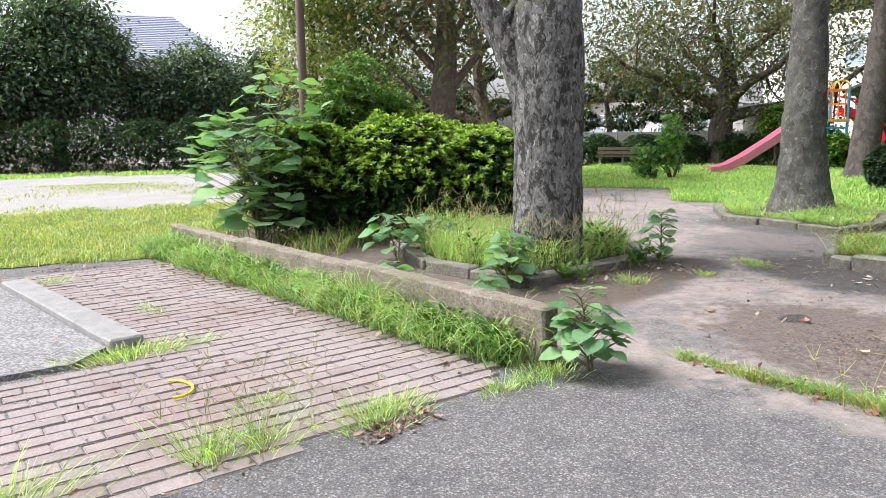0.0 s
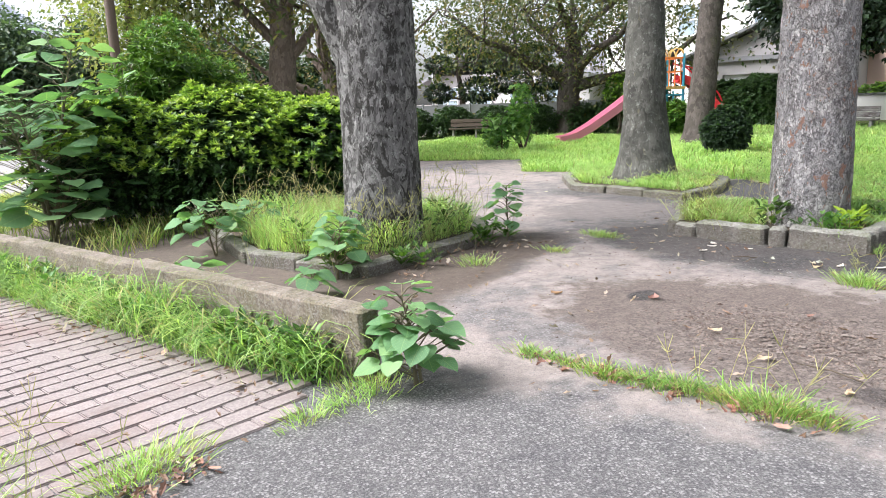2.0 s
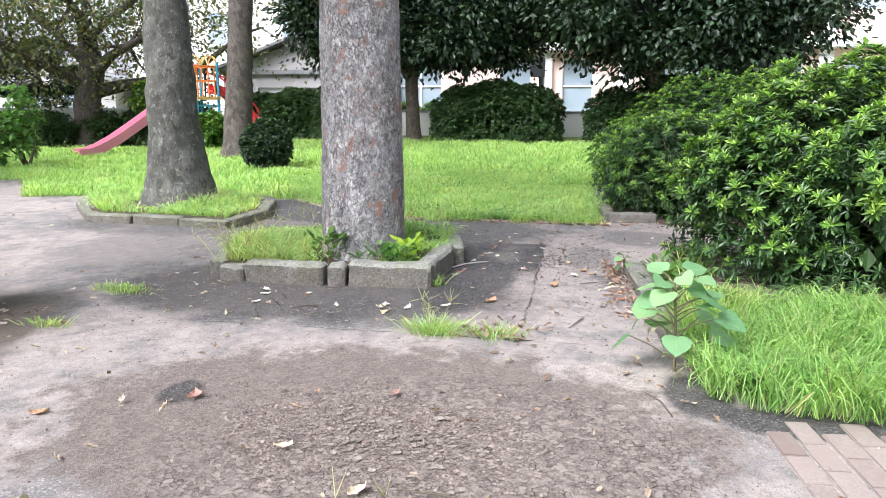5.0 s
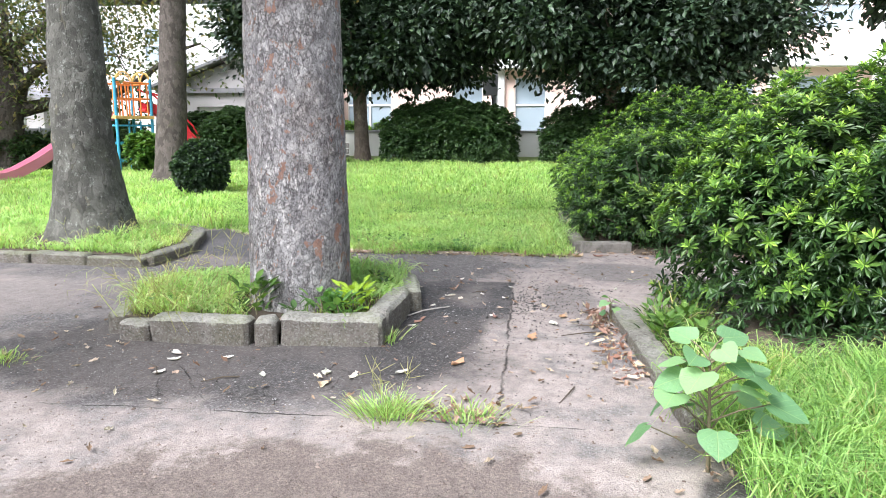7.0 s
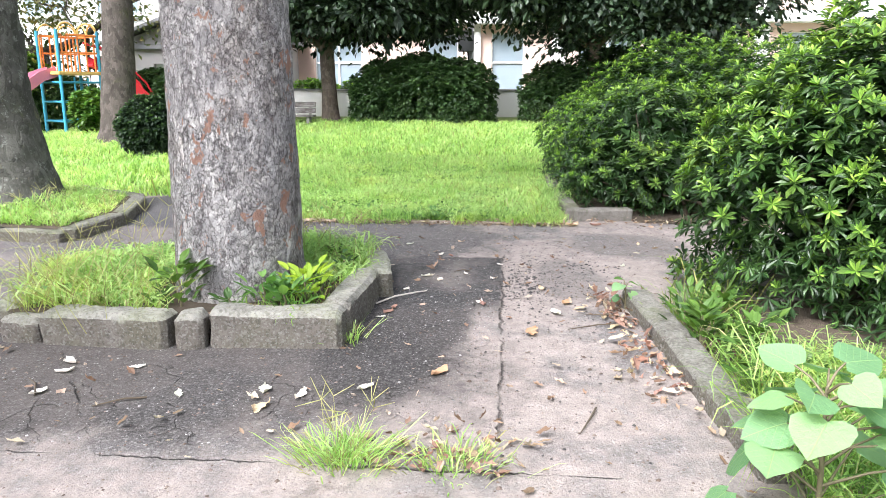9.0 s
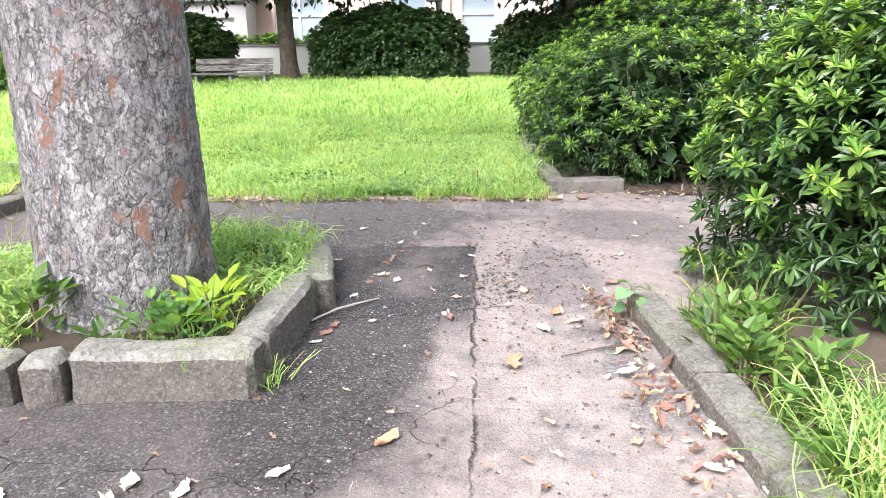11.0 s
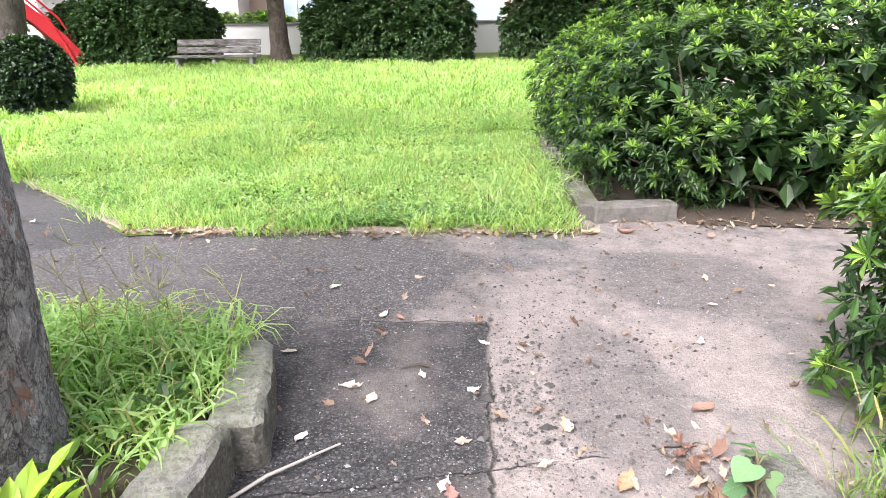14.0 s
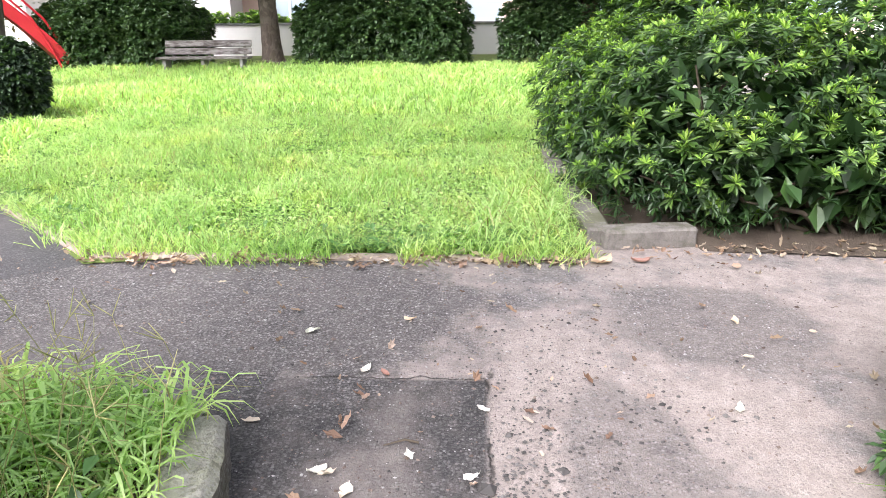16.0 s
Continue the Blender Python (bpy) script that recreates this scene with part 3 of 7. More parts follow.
def box_bm(x, y, z, bevel=0.0, jitter=0.0):
    """A box of that size standing on z = 0, with bevelled edges."""
    bm = bmesh.new()
    bmesh.ops.create_cube(bm, size=1.0)
    for v in bm.verts:
        v.co = Vector((v.co.x * x, v.co.y * y, (v.co.z + 0.5) * z))
        if jitter:
            v.co += Vector(rng.uniform(-jitter, jitter, 3))
    if bevel:
        bmesh.ops.bevel(bm, geom=bm.edges[:], offset=bevel, segments=2, affect="EDGES")
    return bm


def moved(bm, m):
    bmesh.ops.transform(bm, matrix=m, verts=bm.verts)
    return bm


def tube(points, radii, seg=10, cap=True, rough=0.0, seed=0.0, fine=0.0):
    """A round tube through points, as vertices and quads."""
    pts = [Vector(p) for p in points]
    verts, faces = [], []
    side = None
    for i, p in enumerate(pts):
        d = (pts[min(i + 1, len(pts) - 1)] - pts[max(i - 1, 0)]).normalized()
        side = (d.orthogonal() if side is None else side - d * side.dot(d)).normalized()
        up = d.cross(side)
        for k in range(seg):
            a = 2 * math.pi * k / seg
            q = side * math.cos(a) + up * math.sin(a)
            r = radii[i]
            if rough:
                r *= 1 + rough * noise.noise((p + q * r) * 2.2 + Vector((seed, 0, 0))) + rough * 0.5 * noise.noise((p + q * r) * 7 + Vector((seed, 3, 0)))
            if fine:
                w = p + q * r
                r *= 1 + fine * (noise.noise(w * 17) + 0.7 * noise.noise(w * 41))
            verts.append(p + q * r)
    for i in range(len(pts) - 1):
        for k in range(seg):
            faces.append((i * seg + k, i * seg + (k + 1) % seg, (i + 1) * seg + (k + 1) % seg, (i + 1) * seg + k))
    return verts, faces


def tube_mesh(name, points, radii, seg=10, rough=0.0, seed=0.0, fine=0.0):
    v, f = tube(points, radii, seg, True, rough, seed, fine)
    return mesh_of(name, v, f, True)


def pipe_bm(points, r, seg=10):
    v, f = tube(points, [r] * len(points), seg)
    bm = bmesh.new()
    vs = [bm.verts.new(p) for p in v]
    for q in f:
        bm.faces.new([vs[i] for i in q])
    bm.faces.new(vs[:seg][::-1])
    bm.faces.new(vs[-seg:])
    return bm


def join_bm(*bms):
    out = bmesh.new()
    for b in bms:
        m = bpy.data.meshes.new("tmp")
        b.to_mesh(m)
        b.free()
        out.from_mesh(m)
        bpy.data.meshes.remove(m)
    return out


# ---- ground and paving ----
def build_ground():
    def axis(a, b, step):
        far = [-900, -400, -150, -80, -45, -30, -20]
        return np.array([v for v in far if v < a - 2] + list(np.arange(a, b, step)) + [v for v in (18, 20, 22, 25, 30, 40, 60, 100, 200, 450, 900) if v > b + 0.5])
    xs, ys = axis(-2, 17, 0.12), axis(-4, 12, 0.12)
    gx, gy = np.meshgrid(xs, ys, indexing="ij")
    z = ground_z(gx, gy)
    d = np.sqrt(((gx - 5.8) / 0.95) ** 2 + ((gy - 1.75) / 1.35) ** 2)
    z = z - 0.02 * np.clip(1 - d, 0, 1)
    near = (np.abs(gx - 7) < 9) & (np.abs(gy - 4) < 8)
    z = z + np.where(near, np.array([noise.noise((float(a) * 0.7, float(b) * 0.7, 4.0)) for a, b in zip(gx.ravel(), gy.ravel())]).reshape(gx.shape) * 0.006, 0)
    v = np.column_stack([gx.ravel(), gy.ravel(), z.ravel()])
    n, k = len(xs), len(ys)
    i, j = np.meshgrid(np.arange(n - 1), np.arange(k - 1), indexing="ij")
    a = (i * k + j).ravel()
    f = np.column_stack([a, a + k, a + k + 1, a + 1])
    ob = link("ground", mesh_of("ground", v, f, True), GROUND)
    return tagged(ob, "worn sandy asphalt ground of a small park", "ground", kind="structure")


ground = build_ground()


def sheet(name, poly, lift, mat, label, category, wob=0.0, step=0.25):
    """A thin uneven-edged layer on the ground."""
    pts = []
    n = len(poly)
    for i in range(n):
        a, b = Vector(poly[i]), Vector(poly[(i + 1) % n])
        k = max(1, int((b - a).length / step))
        for s in range(k):
            p = a.lerp(b, s / k)
            o = Vector((noise.noise((p.x * 1.7, p.y * 1.7, 1)), noise.noise((p.x * 1.7, p.y * 1.7, 8)))) * wob
            pts.append(p + o)
    bm = bmesh.new()
    top = [bm.verts.new((p.x, p.y, lift)) for p in pts]
    bm.faces.new(top)
    bmesh.ops.triangulate(bm, faces=bm.faces[:])
    bmesh.ops.subdivide_edges(bm, edges=[e for e in bm.edges if e.calc_length() > 1.5], cuts=6, use_grid_fill=True)
    bmesh.ops.triangulate(bm, faces=bm.faces[:])
    for v in bm.verts:
        v.co.z += float(ground_z(v.co.x, v.co.y))
    ob = part(name, bm, mat)
    return tagged(ob, label, category, kind="structure")


def soil_material(name, a, b, scale=18):
    m = Nodes(name, 0.95, 0.2)
    c = m.mix(m.noise(scale, 8, 0.8), a, b)
    m.color(m.mix(m.noise(1.1, 4), m.mix(1.0, c, (0.6, 0.6, 0.6), "MULTIPLY"), c))
    m.bump(m.noise(45, 8, 0.85), 0.7, 0.02)
    return m.mat


SOIL = soil_material("bed_soil", (0.055, 0.042, 0.032), (0.19, 0.15, 0.115))
TURF = soil_material("turf_soil", (0.09, 0.12, 0.035), (0.25, 0.34, 0.09))
FIELD = soil_material("pale_field", (0.30, 0.285, 0.27), (0.46, 0.44, 0.42), 7)

LAWN = [(11.0, 0.72), (10.98, 1.9), (10.86, 3.2), (12.1, 4.55), (12.9, 5.6), (12.2, 7.2), (11.7, 8.4), (13.6, 10.0), (12.4, 12.2), (11.5, 16.0), (30, 24), (40, 8), (34, -14), (15.7, -5), (14.5, 0.2)]
FIELD_POLY = [(-60, 12.5), (-8, 12.2), (2, 13.2), (6, 12.9), (9, 15), (9, 25.4), (3, 25.8), (-20, 27), (-60, 40)]
LEFT_TURF = [(-30, 8.6), (1.6, 8.1), (3.0, 7.75), (3.6, 9.0), (8.4, 12.0), (8.6, 15), (6, 13.1), (2, 13.4), (-8, 12.4), (-30, 12.6)]
sheet("lawn_soil", LAWN, 0.004, TURF, "short green turf under long grass", "lawn", 0.12)
sheet("field", FIELD_POLY, 0.006, FIELD, "pale sandy sports field", "field", 0.5)
sheet("verge_soil", LEFT_TURF, 0.010, TURF, "thin green turf beside the pale field", "verge", 0.3)


def brick_mesh(name, lx, ly, h):
    bm = box_bm(lx, ly, h, 0.005)
    mesh = bpy.data.meshes.new(name)
    bm.to_mesh(mesh)
    bm.free()
    return mesh


def lay_bricks(name, origin, turn, nx, ny, lx, ly, keep, mat, label, z_top, near_count=300, along_x=True):
    """Paving laid in running bond. Rows run along local x; each row is shifted by half a brick."""
    base = thing(name, origin[0], origin[1], 0, label, "paving", kind="structure", turn=turn)
    meshes = [brick_mesh("brick", lx - g, ly - 2.2 * g, 0.05) for g in (0.003, 0.004, 0.0055)]
    for m_ in meshes:
        m_.materials.append(mat)
    spots = []
    c, s = math.cos(radians(turn)), math.sin(radians(turn))
    for r in range(ny):
        for k in range(nx):
            u, v = (k + 0.5 * (r % 2)) * lx, (r + 0.5) * ly
            w = (origin[0] + c * u - s * v, origin[1] + s * u + c * v)
            if keep(*w):
                spots.append((u, v))
    rnd = random.Random(3)
    rest_v, rest_f = [], []
    for i, (u, v) in enumerate(spots):
        z = z_top - 0.05 + rnd.uniform(-0.003, 0.003)
        m = pose(u + rnd.uniform(-1, 1) * 0.002, v + rnd.uniform(-1, 1) * 0.002, z, rnd.uniform(-0.9, 0.9), rnd.uniform(-0.6, 0.6), rnd.uniform(-0.8, 0.8))
        mesh = rnd.choice(meshes)
        if i < near_count:
            ob = new("brick", mesh)
            ob.parent = base
            ob.matrix_basis = m
        else:
            off = len(rest_v)
            rest_v += [m @ v_.co for v_ in mesh.vertices]
            for p in mesh.polygons:
                q = list(p.vertices)
                rest_f += [[off + q[0], off + q[a], off + q[a + 1]] for a in range(1, len(q) - 1)]
    if rest_f:
        tagged(link("far_bricks", mesh_of("far_bricks", rest_v, rest_f), mat, base), kind="stuff")
    return base


def wall_x(y):
    """The near face of the low wall at y."""
    return 3.90 - (y - 2.8) * 0.128


def keep_left(x, y):
    if y < 2.52 + 0.16 * (x - 1.9) or y > 7.4 or x > wall_x(y) - 0.16:
        return False
    if y > 4.15 and x < 2.14 - (y - 4.45) * 0.2:
        return False
    return x > -1.0


# ---- low wall and kerbs ----
def weather(bm, amount, scale=6.0):
    for v in bm.verts:
        v.co += Vector(noise.noise_vector(v.co * scale)) * amount
    return bm


def long_box(a, b, width, height, z=0.0, cuts=12, bevel=0.02, wear=0.006):
    """A straight worn block from a to b (ground points of its centre line)."""
    a, b = Vector((*a, 0)), Vector((*b, 0))
    d = b - a
    bm = box_bm(d.length, width, height)
    bmesh.ops.bevel(bm, geom=bm.edges[:], offset=bevel, segments=1, affect="EDGES")
    for axis, n in ((0, cuts), (1, 3), (2, 3)):
        bmesh.ops.subdivide_edges(bm, edges=[e for e in bm.edges if abs((e.verts[0].co - e.verts[1].co)[axis]) > bevel * 1.7], cuts=n, use_grid_fill=True)
    m = Matrix.Translation(((a + b) / 2) + Vector((0, 0, z))) @ Matrix.Rotation(math.atan2(d.y, d.x), 4, "Z")
    return weather(weather(moved(bm, m), wear, 4.0), wear * 0.7, 17.0)


def sharp(ob, degrees=35):
    """Smooth faces with crisp edges."""
    ob.data.polygons.foreach_set("use_smooth", [True] * len(ob.data.polygons))
    ob.data.set_sharp_from_angle(angle=radians(degrees))
    return ob


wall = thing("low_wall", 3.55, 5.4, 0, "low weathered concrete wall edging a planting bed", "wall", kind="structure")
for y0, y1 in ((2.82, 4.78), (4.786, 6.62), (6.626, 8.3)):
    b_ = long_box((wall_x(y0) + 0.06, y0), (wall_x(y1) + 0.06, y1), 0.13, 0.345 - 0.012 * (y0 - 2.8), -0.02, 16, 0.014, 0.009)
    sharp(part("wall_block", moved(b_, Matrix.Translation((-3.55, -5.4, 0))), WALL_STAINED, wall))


def kerb_bed(name, poly, label, height=0.15, width=0.14, gaps=(), closed=True, mat=None):
    cx, cy = np.mean(np.array(poly), axis=0)
    bed = thing(name, cx, cy, 0, label, "planting bed", kind="structure")
    n = len(poly)
    for i in range(n if closed else n - 1):
        a, b = Vector(poly[i]), Vector(poly[(i + 1) % n])
        length = (b - a).length
        k = max(1, round(length / 0.62))
        for s in range(k):
            p, q = a.lerp(b, s / k), a.lerp(b, (s + 1) / k)
            d = (q - p).normalized() * 0.006
            h = height + rng.uniform(-0.012, 0.012)
            e = Vector(rng.uniform(-0.012, 0.012, 2))
            bm = long_box(p + d + e, q - d + e, width, h + 0.03, -0.03, 9, 0.014, 0.007)
            sharp(part("kerb_stone", moved(bm, Matrix.Translation((-cx, -cy, 0))), mat or CONCRETE, bed))
    return bed


def shrink(poly, d):
    a = np.array(poly)
    c = a.mean(0)
    v = a - c
    return [tuple(q) for q in c + v * (1 - d / np.linalg.norm(v, axis=1))[:, None]]


def bed_soil(poly, rim, crown_, label):
    """Soil heaped inside a kerbed bed."""
    p = np.array(poly)
    c = p.mean(0)
    bm = bmesh.new()
    rings = []
    for f in (1.0, 0.75, 0.5, 0.2):
        ring = []
        for i in range(len(p)):
            for k in range(4):
                q = p[i] + (p[(i + 1) % len(p)] - p[i]) * k / 4
                w = c + (q - c) * f
                ring.append(bm.verts.new((*w, rim + (crown_ - rim) * (1 - f) + 0.015 * noise.noise((w[0] * 4, w[1] * 4, 0)))))
        rings.append(ring)
    n = len(rings[0])
    for a, b in zip(rings, rings[1:]):
        for i in range(n):
            bm.faces.new((a[i], a[(i + 1) % n], b[(i + 1) % n], b[i]))
    bm.faces.new(rings[-1])
    return tagged(part("bed_soil", bm, SOIL, smooth=True), label, "soil", kind="structure")


BED1 = [(5.1, 4.42), (6.62, 4.62), (7.15, 5.2), (7.15, 6.2), (6.4, 6.9), (5.2, 6.75), (4.85, 5.5)]
BED2 = [(10.05, 6.12), (9.93, 4.45), (10.65, 4.42), (11.6, 4.75), (12.15, 5.6), (11.9, 6.6), (11.0, 6.95)]
BED3 = [(7.98, 2.0), (8.68, 1.98), (9.17, 2.0), (9.3, 2.7), (9.2, 3.3), (8.8, 3.7), (7.93, 3.5), (7.9, 2.76), (7.93, 2.64)]


# ---- planting ----
def clover(name, poly, per_m2, size, mat, label, z=0.03):
    """Small broad leaves low in the grass."""
    xy = sow(poly, per_m2, -0.1, 1.3, 21.0)
    n = len(xy)
    d = np.column_stack([rng.normal(size=(n, 2)), rng.uniform(-0.1, 0.6, n)])
    p = np.column_stack([xy, ground_z(xy[:, 0], xy[:, 1]) + rng.uniform(0.01, z * 2, n)])
    v = np.array(LEAF_V) * np.array([1.9, 1, 1])
    return tagged(link(name, stamp(name, v, LEAF_F, frames_along(d, size * rng.uniform(0.5, 1.3, n)), p), mat), label, "weeds", kind="stuff")


def shrub(name, blobs, label, category, leaf, size, n_old, n_new, mats, whorl=7, group="", z=None, near=0, fill=0.72, skirt=False, lumpy=1.0, top=-0.25):
    """A shrub of overlapping rounded masses: twigs, a crown of leaf whorls, and the youngest whorls at the tips."""
    c = np.mean([b[0] for b in blobs], axis=0)
    ob = thing(name, c[0], c[1], float(ground_z(c[0], c[1])) if z is None else z, label, category, group)
    org = np.array(ob.matrix_basis.translation)
    cen, rad = np.array([b[0] for b in blobs], float), np.array([b[1] for b in blobs], float)
    vol = np.prod(rad, axis=1) ** 0.67

    def surface(n, depth):
        k = rng.choice(len(blobs), n, p=vol / vol.sum())
        d = unit(rng.normal(size=(n, 3)))
        d[:, 2] = np.where(d[:, 2] < -0.8, -d[:, 2], d[:, 2])
        q = cen[k] + d * rad[k] * (1 - rng.uniform(0, depth, n) ** 1.3)[:, None]
        if skirt:
            q[:, 2] = np.where(q[:, 2] < cen[k][:, 2], ground_z(q[:, 0], q[:, 1]) + rng.uniform(0, 1, n) * (cen[k][:, 2] - ground_z(q[:, 0], q[:, 1])), q[:, 2])
            low = q[:, 2] < cen[k][:, 2]
            q[:, :2] = np.where(low[:, None], cen[k][:, :2] + unit(d[:, :2]) * rad[k][:, :2] * rng.uniform(0.72, 1.0, (n, 1)), q[:, :2])
        lump = patchy(q[:, :2] + q[:, 2:3] * 0.7, 1.9, 3.0) * 0.22 + patchy(q[:, :2] + q[:, 2:3] * np.array([0.8, -0.7]), 4.5, 6.0) * 0.16
        q += d * (lump * lumpy * rad[k].min(axis=1))[:, None]
        ok = np.ones(n, bool)
        for m in range(len(blobs)):
            ok &= (np.linalg.norm((q - cen[m]) / rad[m], axis=1) > fill) | (k == m)
        ok &= q[:, 2] > ground_z(q[:, 0], q[:, 1]) + 0.03
        return q[ok] - org, unit(d[ok] / rad[k][ok])

    def whorls(q, nrm, size_, spread):
        n = len(q)
        axis = unit(nrm * 0.8 + np.array([0, 0, 0.75]) + rng.normal(0, 0.25, (n, 3)))
        pos = np.repeat(q, whorl, axis=0)
        ax = np.repeat(axis, whorl, axis=0)
        side = unit(np.cross(ax, np.array([0.3, 0.2, 1.0]) + 1e-3))
        side2 = np.cross(ax, side)
        ang = np.tile(np.arange(whorl) * 2 * np.pi / whorl, n) + np.repeat(rng.uniform(0, 6.3, n), whorl) + rng.normal(0, 0.18, n * whorl)
        out = side * np.cos(ang)[:, None] + side2 * np.sin(ang)[:, None]
        d = out * spread + ax * rng.uniform(0.15, 0.75, n * whorl)[:, None]
        return pos, d, size_ * rng.uniform(0.6, 1.2, n * whorl), ax

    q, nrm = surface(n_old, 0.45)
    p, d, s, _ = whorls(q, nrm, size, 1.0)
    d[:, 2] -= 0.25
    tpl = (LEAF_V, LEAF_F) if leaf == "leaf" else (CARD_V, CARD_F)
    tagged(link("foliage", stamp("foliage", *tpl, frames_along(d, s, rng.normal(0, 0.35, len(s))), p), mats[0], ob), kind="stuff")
    # large cards close the core; in the evergreen shrubs their darkness paints inner shade
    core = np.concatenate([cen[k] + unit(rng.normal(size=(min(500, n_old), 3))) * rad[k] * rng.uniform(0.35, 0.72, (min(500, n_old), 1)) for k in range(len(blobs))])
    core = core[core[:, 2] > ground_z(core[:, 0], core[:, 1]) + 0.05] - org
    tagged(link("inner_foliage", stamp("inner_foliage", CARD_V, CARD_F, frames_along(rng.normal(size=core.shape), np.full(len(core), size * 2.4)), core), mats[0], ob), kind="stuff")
    if n_new:
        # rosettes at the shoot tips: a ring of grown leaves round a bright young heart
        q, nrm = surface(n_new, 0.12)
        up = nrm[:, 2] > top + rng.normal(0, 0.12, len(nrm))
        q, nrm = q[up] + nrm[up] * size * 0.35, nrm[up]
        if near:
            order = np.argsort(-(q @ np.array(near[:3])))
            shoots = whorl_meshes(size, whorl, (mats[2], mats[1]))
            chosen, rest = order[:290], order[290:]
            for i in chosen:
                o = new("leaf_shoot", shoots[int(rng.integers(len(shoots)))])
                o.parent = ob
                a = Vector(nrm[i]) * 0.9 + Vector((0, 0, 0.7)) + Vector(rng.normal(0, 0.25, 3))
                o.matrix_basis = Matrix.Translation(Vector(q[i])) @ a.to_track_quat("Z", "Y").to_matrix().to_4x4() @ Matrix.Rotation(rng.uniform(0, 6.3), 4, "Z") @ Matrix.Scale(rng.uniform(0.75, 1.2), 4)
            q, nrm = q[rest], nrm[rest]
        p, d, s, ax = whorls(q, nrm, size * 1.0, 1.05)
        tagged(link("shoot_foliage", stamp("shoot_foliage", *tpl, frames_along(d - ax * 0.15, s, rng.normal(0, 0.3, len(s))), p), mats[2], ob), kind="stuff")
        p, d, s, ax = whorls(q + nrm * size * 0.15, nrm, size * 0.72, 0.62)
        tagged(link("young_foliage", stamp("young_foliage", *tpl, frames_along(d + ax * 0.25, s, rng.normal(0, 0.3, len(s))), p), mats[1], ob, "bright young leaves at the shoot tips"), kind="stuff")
    tv, tf = [], []
    for k in range(len(blobs)):
        for _ in range(7):
            e = cen[k] + unit(rng.normal(size=3)) * rad[k] * 0.75
            e[2] = max(e[2], ground_z(e[0], e[1]) + 0.1)
            b0 = np.array([cen[k][0], cen[k][1], ground_z(cen[k][0], cen[k][1]) - 0.02]) + np.append(rng.normal(0, 0.12, 2), 0)
            mid = (b0 + e) / 2 + np.append(rng.normal(0, 0.1, 2), 0.05)
            v, f = tube([b0 - org, mid - org, e - org], [0.022, 0.014, 0.006], 5)
            tf += [tuple(i + len(tv) for i in q_) for q_ in f]
            tv += v
    tagged(link("twig_tangle", mesh_of("twig_tangle", tv, tf, True), TWIG, ob), kind="stuff")
    return ob


def whorl_meshes(size, whorl, mats):
    """A few leaf rosettes: grown leaves outside, young ones in the heart."""
    out = []
    for s in range(6):
        n, k = whorl + int(rng.integers(1, 5)), 8
        ang = np.concatenate([np.arange(n) * 2 * np.pi / n, np.arange(k) * 2 * np.pi / k + 0.4]) + rng.normal(0, 0.15, n + k)
        rise = np.concatenate([rng.uniform(-0.15, 0.45, n), rng.uniform(0.7, 1.6, k)])
        d = np.column_stack([np.cos(ang), np.sin(ang), rise])
        ln = np.concatenate([size * rng.uniform(0.8, 1.2, n), size * rng.uniform(0.5, 0.85, k)])
        pos = np.zeros((n + k, 3))
        pos[n:, 2] = size * 0.12
        m = stamp("leaf_shoot", LEAF_V, LEAF_F, frames_along(d, ln), pos)
        m.materials.append(mats[0])
        m.materials.append(mats[1])
        m.polygons.foreach_set("material_index", np.repeat([0] * n + [1] * k, len(LEAF_F)).astype(np.int32))
        out.append(m)
    return out


